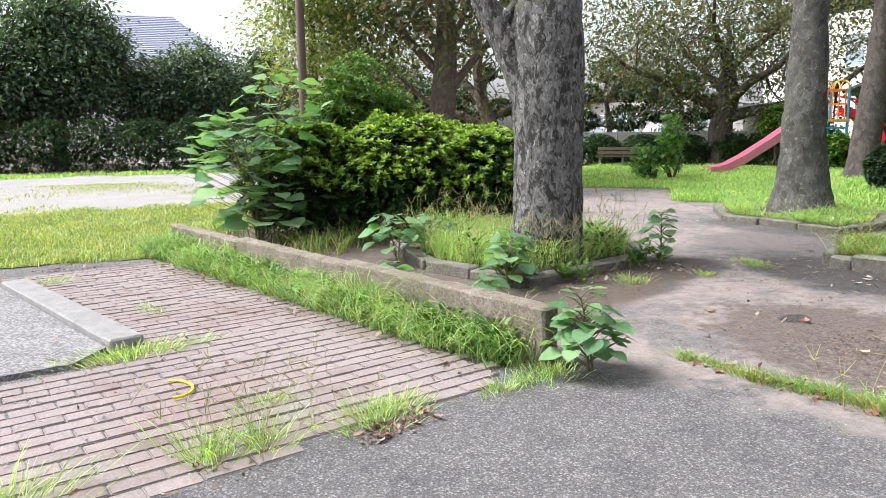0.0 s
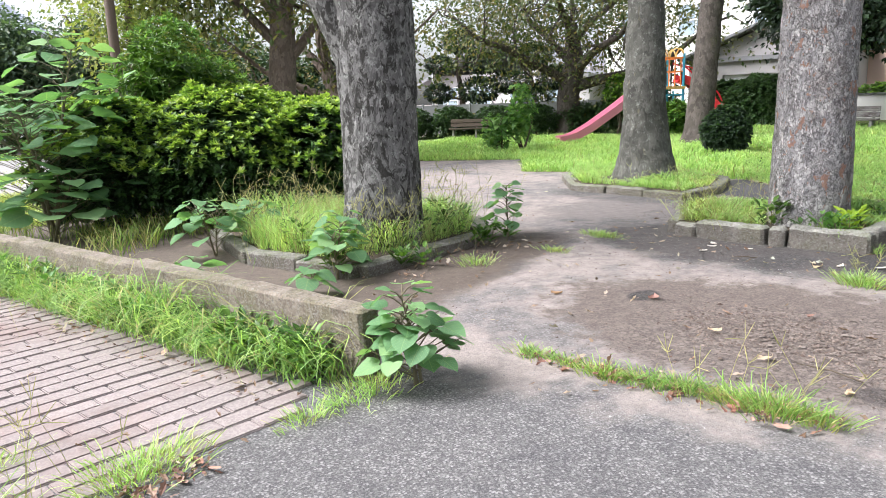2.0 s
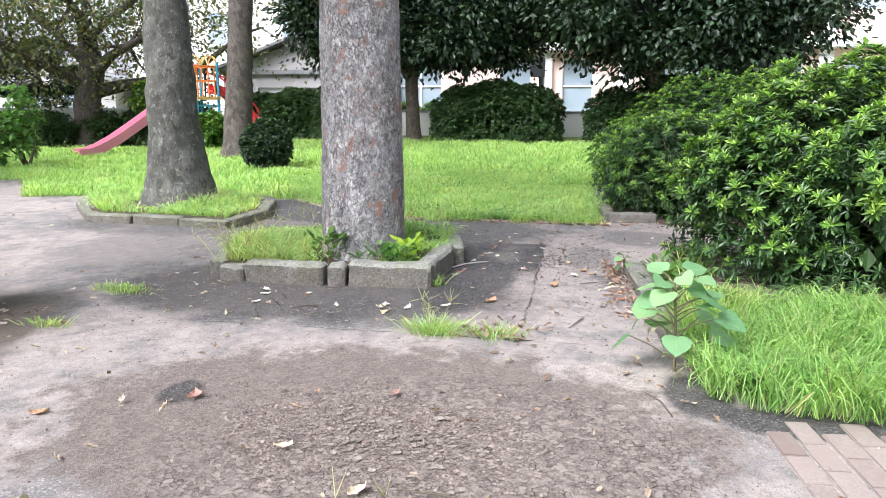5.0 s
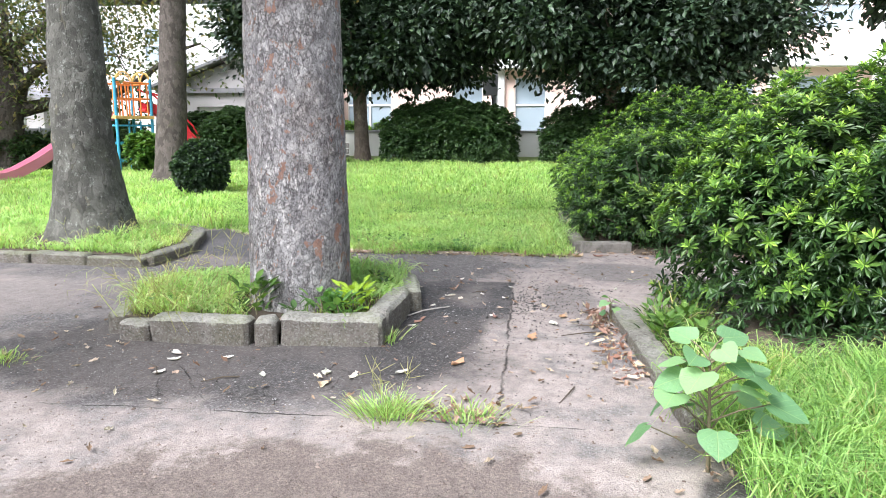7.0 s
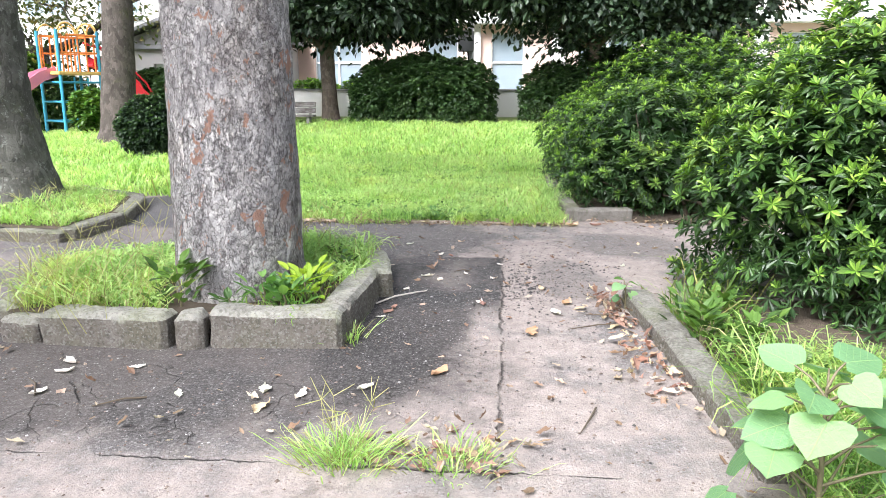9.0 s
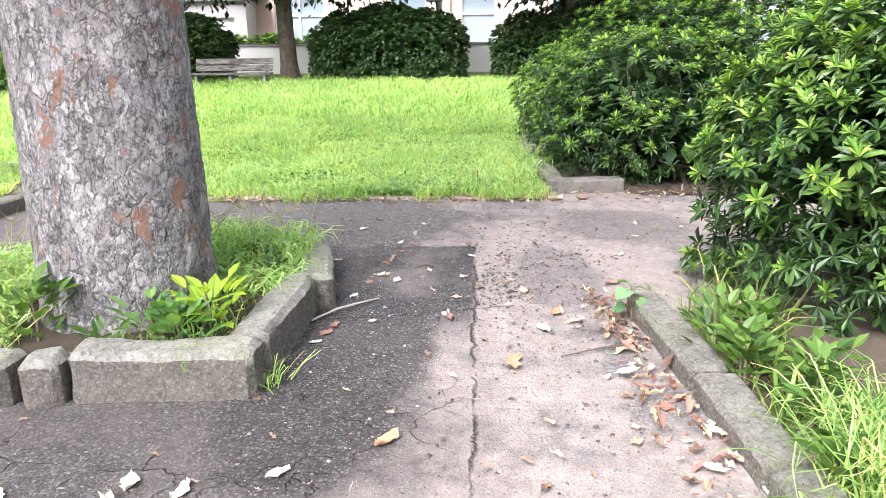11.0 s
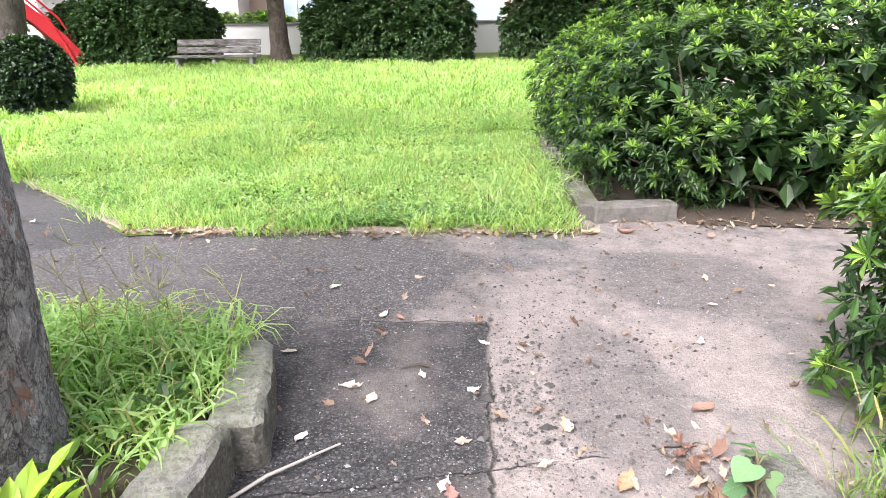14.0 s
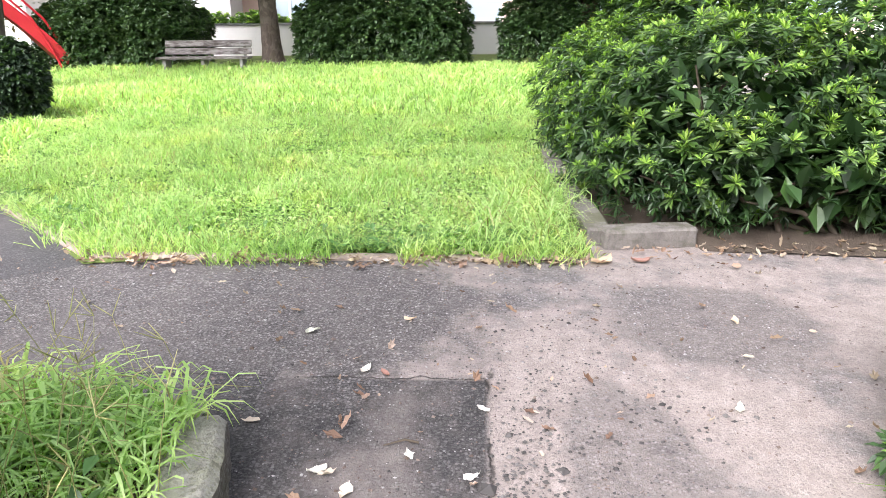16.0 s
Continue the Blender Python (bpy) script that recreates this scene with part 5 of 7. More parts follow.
def tuft(x, y, r, height, label="tuft of green grass in a paving joint", n=140, stretch_=(1, 1), dry=0.35, mat=GRASS, turn=0.0):
    ob = thing("grass_tuft", x, y, 0, label, "grass tuft", "grass tufts", turn=turn)
    n = int(n * 1.1)
    p = rng.normal(0, 0.45, (n, 2)) * r * np.array(stretch_)
    h = height * 0.5 * rng.uniform(0.35, 1.25, n)
    m = spin(n, np.full(n, 0.0045), 0.0, h)
    out = np.column_stack([unit(p) * (np.linalg.norm(p, axis=1) / r)[:, None], np.zeros(n)])
    m[:, :, 2] += (out * 0.8 + np.append(rng.normal(0, 0.25, (n, 2)), np.zeros((n, 1)), axis=1)) * h[:, None]
    m[:, :, 1] = unit(out + rng.normal(0, 0.6, (n, 3)) * np.array([1, 1, 0])) * (h * 0.8)[:, None]
    z = np.zeros((n, 1))
    k = int(n * dry)
    pos = np.hstack([p, z])
    tagged(link("grass_clump", stamp("grass_clump", BLADE_V, BLADE_F, m[k:], pos[k:]), mat, ob), kind="stuff")
    if k:
        tagged(link("dry_grass", stamp("dry_grass", BLADE_V, BLADE_F, m[:k] * 0.8, pos[:k]), GRASS_DRY, ob), kind="stuff")
    return ob


for tx, ty, tr, th, tn in ((4.64, 2.46, 0.11, 0.12, 170), (4.66, 2.28, 0.10, 0.10, 130), (4.65, 2.05, 0.14, 0.13, 260), (4.70, 1.86, 0.13, 0.13, 240), (4.74, 1.70, 0.12, 0.15, 220), (4.73, 1.52, 0.12, 0.17, 200), (4.74, 1.37, 0.14, 0.24, 260), (4.77, 1.21, 0.12, 0.15, 200)):
    tuft(tx, ty, tr, th * 0.8, "low dry-edged grass tuft along a paving joint", int(tn * 1.25), (0.6, 1), 0.42, GRASS_MIX)
for tx, ty, tr, th, tn, st, tw in ((2.86, 2.72, 0.22, 0.13, 520, (1.2, 0.7), 15), (2.12, 4.32, 0.28, 0.13, 560, (1.3, 0.5), 5), (2.1, 2.72, 0.14, 0.26, 150, (1, 1), 0), (2.32, 2.72, 0.12, 0.30, 110, (1, 1), 0), (1.35, 2.75, 0.2, 0.26, 240, (1.5, 0.7), 0),
                                  (2.5, 3.15, 0.12, 0.10, 120, (1.5, 0.6), 0), (3.85, 2.72, 0.24, 0.12, 420, (1.2, 0.6), 20), (3.5, 2.66, 0.12, 0.12, 120, (1.3, 0.6), 10), (7.45, 3.95, 0.22, 0.085, 360, (0.5, 1), -10), (6.97, 1.72, 0.14, 0.17, 380, (0.7, 1), 0), (6.98, 1.38, 0.16, 0.12, 200, (0.7, 1), 0),
                                  (6.68, 3.87, 0.13, 0.08, 160, (0.6, 1), 0), (5.95, 4.05, 0.15, 0.12, 160, (1, 1), 0), (2.4, 5.4, 0.22, 0.07, 160, (0.5, 1.6), 10), (1.9, 7.0, 0.2, 0.08, 200, (1, 1), 0), (8.02, 1.92, 0.07, 0.16, 60, (1, 1), 0), (5.15, 0.15, 0.1, 0.1, 90, (1, 1), 0)):
    tuft(tx, ty, tr, th, n=tn, stretch_=st, turn=tw)


# ---- broad-leaved seedlings ----
def heart_leaf(name, droop, fold, mat):
    """A heart-shaped leaf one unit long, from its stalk along y."""
    prof = [(-0.06, 0.0), (-0.14, 0.24), (0.0, 0.5), (0.2, 0.6), (0.45, 0.54), (0.7, 0.36), (0.88, 0.15), (1.0, 0.0)]
    v = [(0, y, -droop * y * y) for y in (0.0, 0.0, 0.05, 0.22, 0.45, 0.7, 0.88, 1.0)]
    n = len(prof)
    for s in (1, -1):
        v += [(s * w, y, -droop * y * y + fold * w + 0.03 * math.sin(9 * y)) for y, w in prof]
    f = []
    for s in (0, 1):
        o = n + s * n
        for i in range(1, n - 1):
            q = (i, o + i, o + i + 1, i + 1)
            f.append(q if s == 0 else q[::-1])
    mesh = mesh_of(name, v, f, True)
    mesh.materials.append(mat)
    return mesh


def broad_leaf_material():
    m = Nodes("seedling_leaf", 0.5, 0.35)
    tone = m.object_random()
    c = m.ramp(tone, (0.0, (0.12, 0.245, 0.115)), (0.6, (0.20, 0.36, 0.18)), (1.0, (0.30, 0.46, 0.22)))
    v = m.stretch(1, 1, 1, True)
    c = m.mix(m.math("MULTIPLY", m.noise(5, 5, 0.7, v), 0.5), c, m.mix(1.0, c, (0.6, 0.7, 0.6), "MULTIPLY"))
    sep = m.t.nodes.new("ShaderNodeSeparateXYZ")
    m.put(sep.inputs[0], v)
    ribs = m.math("ABSOLUTE", m.math("SINE", m.math("MULTIPLY", m.math("SUBTRACT", sep.outputs[1], m.math("MULTIPLY", m.math("ABSOLUTE", sep.outputs[0]), 0.8)), 16.0)))
    rib = m.step(ribs, 0.07, 0.06)
    rib = m.math("MAXIMUM", rib, m.step(m.math("ABSOLUTE", sep.outputs[0]), 0.012, 0.008))
    c = m.mix(m.math("MULTIPLY", rib, 0.45), c, (0.35, 0.46, 0.18))
    m.color(c)
    m.bump(m.math("ADD", m.math("MULTIPLY", rib, -0.6), m.noise(9, 4, 0.6, v)), 0.4, 0.02)
    tr = m.t.nodes.new("ShaderNodeBsdfTranslucent")
    m.put(tr.inputs["Color"], m.mix(1.0, c, (1.2, 1.3, 0.6), "MULTIPLY"))
    mixer = m.t.nodes.new("ShaderNodeMixShader")
    mixer.inputs[0].default_value = 0.4
    m.t.links.new(m.b.outputs[0], mixer.inputs[1])
    m.t.links.new(tr.outputs[0], mixer.inputs[2])
    m.t.links.new(mixer.outputs[0], m.t.nodes["Material Output"].inputs[0])
    return m.mat


SEEDLING = broad_leaf_material()
HEARTS = [heart_leaf("leaf", d, f, SEEDLING) for d, f in ((0.08, 0.12), (0.16, 0.05), (0.24, -0.06), (0.04, 0.2))]


def seedling(x, y, height, spread, count, size, label, stems=1, seed=0, z=0.0, tilt=-8):
    r_ = np.random.default_rng(seed)
    ob = thing("broadleaf_seedling", x, y, z, label, "plant", "broad-leaved seedlings")
    for s in range(stems):
        a0 = r_.uniform(0, 6.3)
        lean = Vector((math.cos(a0), math.sin(a0), 0)) * (spread * (0.55 if stems > 1 else 0.12))
        h = height * (1 if s == 0 else r_.uniform(0.55, 0.95))
        pts = [Vector((0.02 * math.cos(a0) * s, 0.02 * math.sin(a0) * s, -0.01)), lean * 0.4 + Vector((0, 0, h * 0.5)), lean + Vector((0, 0, h * 0.94))]
        link("stem", tube_mesh("stem", pts, [0.009 * height + 0.004, 0.007 * height + 0.003, 0.003], 7), STEM, ob)
        for i in range(count // stems):
            f = 0.08 + 0.92 * ((i + 0.6) / (count // stems)) ** 0.75
            p = pts[0].lerp(pts[1], f * 2) if f < 0.5 else pts[1].lerp(pts[2], f * 2 - 1)
            a = a0 + i * 2.4 + r_.normal(0, 0.3)
            big = size * (1.15 - 0.55 * f if f > 0.6 else 0.85) * r_.uniform(0.75, 1.2)
            reach = spread * (1.05 - 0.7 * f) * r_.uniform(0.7, 1.15)
            tip = p + Vector((math.cos(a) * reach, math.sin(a) * reach, reach * 0.45 + 0.02))
            leaf = new("leaf", HEARTS[int(r_.integers(4))])
            leaf.parent = ob
            leaf.matrix_basis = Matrix.Translation(tip) @ pose(0, 0, 0, 0, 0, math.degrees(a) - 90 + r_.normal(0, 14)) @ pose(0, 0, 0, tilt - 16 * (1 - f) + r_.normal(0, 12), r_.normal(0, 14), 0) @ Matrix.Scale(big, 4)
            st = link("leaf_stalk", tube_mesh("leaf_stalk", [p, p.lerp(tip, 0.5) + Vector((0, 0, 0.01)), tip], [0.004, 0.003, 0.0025], 5), STEM, ob)
    return ob


seedling(4.06, 2.60, 0.45, 0.2, 69, 0.118, "broad-leaved green seedling at the end of a low wall", 3, 1, tilt=-2)
seedling(6.92, 4.58, 0.48, 0.15, 26, 0.135, "young broad-leaved seedling beside a kerb", 1, 2)
seedling(4.98, 4.5, 0.45, 0.2, 40, 0.14, "broad-leaved seedling behind a low wall", 2, 3)
seedling(4.55, 4.2, 0.18, 0.13, 8, 0.16, "low broad-leaved seedling behind a low wall", 1, 4)
seedling(4.15, 5.0, 0.22, 0.14, 8, 0.17, "low broad-leaved seedling behind a low wall", 1, 5)
seedling(4.8, 6.0, 0.48, 0.28, 34, 0.17, "broad-leaved seedling among dry weeds", 2, 6)
seedling(5.25, 6.1, 0.4, 0.25, 22, 0.15, "broad-leaved seedling among dry weeds", 1, 7)
seedling(6.62, 0.49, 0.47, 0.22, 26, 0.14, "broad-leaved seedling at a bed's corner", 1, 8, tilt=-10)
seedling(4.2, 8.2, 1.95, 0.72, 165, 0.25, "tall broad-leaved sapling in front of a shrub", 3, 9, tilt=8)
seedling(4.05, 7.8, 0.65, 0.45, 44, 0.26, "broad-leaved shoots at a sapling's foot", 2, 10, tilt=4)
seedling(4.75, 8.1, 1.6, 0.45, 48, 0.26, "tall broad-leaved sapling beside a shrub", 2, 11, tilt=8)
seedling(8.62, 0.62, 0.14, 0.06, 6, 0.075, "small seedling against a mossy kerb", 1, 12)
shrub("leafy_shrub", [((5.75, 8.9, 1.35), (0.6, 0.55, 0.85)), ((6.4, 8.9, 1.15), (0.5, 0.5, 0.65))], "upright light green leafy shrub", "shrub", "leaf", 0.10, 700, 350, (LEAF_MID, LEAF_BROAD, LEAF_MID), 6)


def leafy_weed(x, y, z, r, n, size, mat, name, label, category="weed"):
    ob = thing(name, x, y, z, label, category)
    a = rng.uniform(0, 6.3, n)
    d = np.column_stack([np.cos(a), np.sin(a), rng.uniform(0.1, 1.2, n)])
    p = np.column_stack([np.cos(a) * r * rng.uniform(0, 0.7, n), np.sin(a) * r * rng.uniform(0, 0.7, n), rng.uniform(0.03, r * 1.1, n)])
    v = np.array(OVAL_V) * np.array([0.95, 1, 1])
    tagged(link("foliage", stamp("foliage", v, OVAL_F, frames_along(d, size * rng.uniform(0.6, 1.2, n)), p), mat, ob), kind="stuff")
    link("stem", tube_mesh("stem", [(0, 0, -0.01), (0.01, 0, r * 0.5), (0, 0.01, r)], [0.006, 0.005, 0.002], 6), STEM, ob)
    return ob


leafy_weed(8.2, 2.17, 0.11, 0.16, 42, 0.085, LEAF_LIME, "lime_plant", "small plant with bright yellow-green leaves beside a kerb")
leafy_weed(8.1, 2.33, 0.11, 0.13, 26, 0.08, LEAF_BROAD, "low_weed", "low green leafy weed on bed soil")
leafy_weed(8.08, 2.72, 0.1, 0.2, 60, 0.08, LEAF_MID, "low_weed", "low green leafy weed between kerb stones")
for wx, wy, wr in ((8.05, 0.2, 0.13), (7.75, 0.3, 0.12), (8.5, 0.2, 0.1), (7.4, 0.35, 0.14), (9.0, 0.2, 0.12), (6.3, 0.2, 0.1), (5.6, 4.25, 0.15), (6.35, 4.45, 0.15), (6.75, 4.45, 0.13), (6.9, 4.75, 0.14)):
    leafy_weed(wx, wy, 0.0, wr, 28, 0.07, LEAF_MID, "low_weed", "low green leafy weed on bare ground")
for k in range(34):
    yy = 2.95 + 0.145 * k + rng.uniform(-0.1, 0.1)
    leafy_weed(wall_x(yy) - rng.uniform(0.06, 0.26), yy, 0.0, rng.uniform(0.12, 0.2), 40, 0.075, LEAF_MID if k % 3 else LEAF_BROAD, "wall_weed", "leafy green weed at the foot of a low wall")

# ---- fallen leaves, grit and sticks ----
def litter(name, xy, size, mat, label, category, flat=0.25, lift=0.012):
    n = len(xy)
    d = np.column_stack([rng.normal(size=(n, 2)), rng.normal(0, flat, n)])
    p = np.column_stack([xy, ground_z(xy[:, 0], xy[:, 1]) + lift])
    ax = frames_along(d, size * rng.uniform(0.4, 1.25, n), rng.normal(0, 0.3, n))
    ax[:, :, 0] *= (rng.uniform(0.55, 1.35, n) * rng.choice([-1, 1], n))[:, None]
    ax[:, :, 2] *= rng.uniform(0.5, 2.2, n)[:, None]
    ax[:, :, 0] += ax[:, :, 1] * rng.normal(0, 0.2, n)[:, None]
    ob = link(name, stamp(name, RAG_V, OVAL_F, ax, p), mat)
    return tagged(ob, label, category, kind="stuff")


spots = np.vstack([rng.uniform((4.2, -0.2), (10.9, 4.3), (320, 2)), rng.uniform((7.0, 1.0), (8.0, 3.8), (45, 2)), rng.uniform((8.3, 0.7), (11, 2.2), (60, 2)), rng.uniform((7.5, 3.5), (11.5, 8.5), (90, 2))])
spots = spots[~(inside(BED3, spots) | inside(BED2, spots) | inside(RIGHT_BED, spots))]
litter("fallen_leaves", spots, 0.05, LEAF_DEAD, "dry curled fallen leaves scattered on paving", "leaves")
edge_spots = np.vstack([band_xy((10.9, 0.75), (10.84, 3.2), 0.05, 280), band_xy((10.9, 3.2), (12.1, 4.5), 0.06, 70), band_xy((8.9, 0.66), (7.5, 0.62), 0.09, 110), band_xy((8.8, 0.3), (7.6, 0.25), 0.15, 110), band_xy((11.1, 0.6), (11.1, -1.4), 0.09, 200), band_xy((4.72, 2.2), (4.75, 1.2), 0.08, 60), band_xy((7.08, 1.6), (7.1, 1.2), 0.1, 50), band_xy((2.7, 2.58), (3.1, 2.62), 0.05, 40),
                        band_xy((wall_x(2.9) - 0.33, 2.9), (wall_x(7.5) - 0.45, 7.5), 0.06, 150), band_xy((1.9, 7.55), (3.0, 7.5), 0.08, 90), band_xy((1.9, 2.5), (2.2, 2.6), 0.08, 14), band_xy((5.2, 4.2), (6.9, 4.35), 0.12, 90), band_xy((6.3, 0.1), (6.8, 0.6), 0.1, 40), band_xy((12.0, 8.2), (12.1, 7.0), 0.15, 60), band_xy((12.2, 12.4), (13.4, 10.2), 0.1, 60)])
litter("fallen_leaves", edge_spots, 0.05, LEAF_DEAD, "brown fallen leaves gathered along an edge", "leaves", 0.5, 0.016)
litter("fallen_leaves", rng.uniform((0.5, 2.6), (3.4, 7.3), (110, 2)), 0.04, LEAF_DEAD, "small fallen leaves on brick paving", "leaves", 0.3, 0.03)

PEB_V = [(1, 0, 0), (0, 1, 0), (-1, 0, 0), (0, -1, 0), (0.1, 0.1, 0.8), (0, 0, -0.5)]
PEB_F = [(0, 1, 4), (1, 2, 4), (2, 3, 4), (3, 0, 4), (1, 0, 5), (2, 1, 5), (3, 2, 5), (0, 3, 5)]


def grit(name, xy, size, mat, label, category="gravel", z=0.002):
    n = len(xy)
    s = size * rng.lognormal(0, 0.45, n)
    m = spin(n, s, 0, s * 0.8)
    m[:, :, 0] *= rng.uniform(0.6, 1.4, (n, 1))
    p = np.column_stack([xy, ground_z(xy[:, 0], xy[:, 1]) + z])
    return tagged(link(name, stamp(name, PEB_V, PEB_F, m, p), mat), label, category, kind="stuff")


def grit_material(name, *tones):
    m = Nodes(name, 0.9, 0.25)
    m.color(m.ramp(m.island(), *[(i / (len(tones) - 1), t) for i, t in enumerate(tones)]))
    return m.mat


GRIT_DARK = grit_material("dark_grit", (0.035, 0.033, 0.032), (0.07, 0.065, 0.062), (0.14, 0.13, 0.125))
GRIT_EARTH = grit_material("earth_crumbs", (0.07, 0.05, 0.04), (0.13, 0.10, 0.083), (0.22, 0.175, 0.15))
GRIT_SAND = grit_material("grey_sand", (0.16, 0.155, 0.15), (0.28, 0.27, 0.265), (0.40, 0.39, 0.38))
GRIT_PALE = grit_material("pale_chips", (0.08, 0.08, 0.08), (0.19, 0.185, 0.18), (0.36, 0.35, 0.34))
loose = np.vstack([rng.normal((9.15, 1.12), (0.35, 0.12), (700, 2)), rng.normal((9.3, 0.95), (0.8, 0.3), (600, 2)), rng.uniform((7.0, 0.7), (10.9, 2.0), (900, 2))])
grit("loose_grit", loose[~inside(BED3, loose)], 0.0035, GRIT_DARK, "loose dark grit crumbled from the asphalt", z=0.004)
ear = rng.uniform(-1, 1, (15000, 2))
ear = ear[np.linalg.norm(ear, axis=1) < rng.uniform(0.75, 1.1, len(ear))] * (0.9, 1.3) + (5.8, 1.75)
grit("earth_crumbs", ear, 0.0045, GRIT_EARTH, "dry cracked earth crumbs in a shallow hollow", "earth", z=-0.012)
wide = rng.uniform((4.8, -0.3), (10.9, 4.4), (11000, 2))
grit("paving_crumbs", wide[~(inside(BED3, wide) | inside(BED2, wide) | inside(RIGHT_BED, wide))], 0.0032, GRIT_EARTH, "fine crumbs of earth and grit on paving")
grit("paving_chips", np.vstack([rng.uniform((7.0, 1.4), (7.95, 3.9), (1500, 2)), rng.uniform((8.0, 1.28), (9.0, 1.95), (1300, 2)), rng.uniform((9.0, 1.28), (9.66, 1.95), (300, 2))]), 0.0022, GRIT_PALE, "pale stone chips showing in dark asphalt")
grit("paving_chips", rng.uniform((1.6, 0.3), (5.0, 2.7), (2200, 2)), 0.0023, GRIT_PALE, "stone chips showing in worn asphalt")
grit("paving_chips", rng.uniform((9.7, 0.0), (10.95, 3.2), (3500, 2)), 0.0026, GRIT_PALE, "stone chips showing in worn asphalt")
grit("paving_sand", np.vstack([rng.normal((1.95, 4.9), (0.25, 1.0), (2500, 2)), rng.uniform((0.6, 2.8), (2.4, 4.4), (1500, 2))]), 0.0028, GRIT_SAND, "grey gravel washed over brick paving", z=0.016)

LEAF_CHALK = leaf_material("bleached_leaf", (0.42, 0.39, 0.36), (0.55, 0.51, 0.47), (0.66, 0.62, 0.58), 0.9, 0.05)
LEAF_ROSE = leaf_material("rosy_fallen_leaf", (0.15, 0.075, 0.06), (0.27, 0.145, 0.12), (0.42, 0.26, 0.22), 0.85, 0.1)
LEAF_RUST = leaf_material("rusty_fallen_leaf", (0.30, 0.15, 0.09), (0.40, 0.23, 0.14), (0.50, 0.32, 0.20), 0.85, 0.1)
LEAF_TAN = leaf_material("tan_fallen_leaf", (0.36, 0.26, 0.18), (0.50, 0.38, 0.28), (0.60, 0.48, 0.37), 0.85, 0.1)


def fallen_leaf(x, y, length, turn, curl, mat, label, z=0.004):
    """One dry leaf with raised, curled rims, resting on its middle."""
    r_ = np.random.default_rng(int(x * 1000 + y * 77))
    v, f = [], []
    bend, twist = r_.normal(0, 0.12), r_.normal(0, 0.14)
    for i in range(9):
        u = i / 8
        w = (0.05 + 0.25 * math.sin(math.pi * u) ** 0.75) * r_.uniform(0.6, 1.15)
        for j in range(5):
            q = (j - 2) / 2
            v.append(((q * w * r_.uniform(0.8, 1.1) + bend * math.sin(math.pi * u)) * length, (u - 0.5) * length * r_.uniform(0.97, 1.03),
                      max(0.0, 0.55 * curl * (q * q * 0.2 + (u - 0.5) ** 2 * 0.5) + twist * q * (u - 0.5) + r_.uniform(-0.02, 0.04)) * length))
    for i in range(8):
        for j in range(4):
            a = i * 5 + j
            f.append((a, a + 1, a + 6, a + 5))
    ob = link("fallen_leaf", mesh_of("fallen_leaf", v, f), mat)
    ob.matrix_basis = pose(x, y, float(ground_z(x, y)) + z, 0, 0, turn)
    return tagged(ob, label, "leaf", "single fallen leaves")


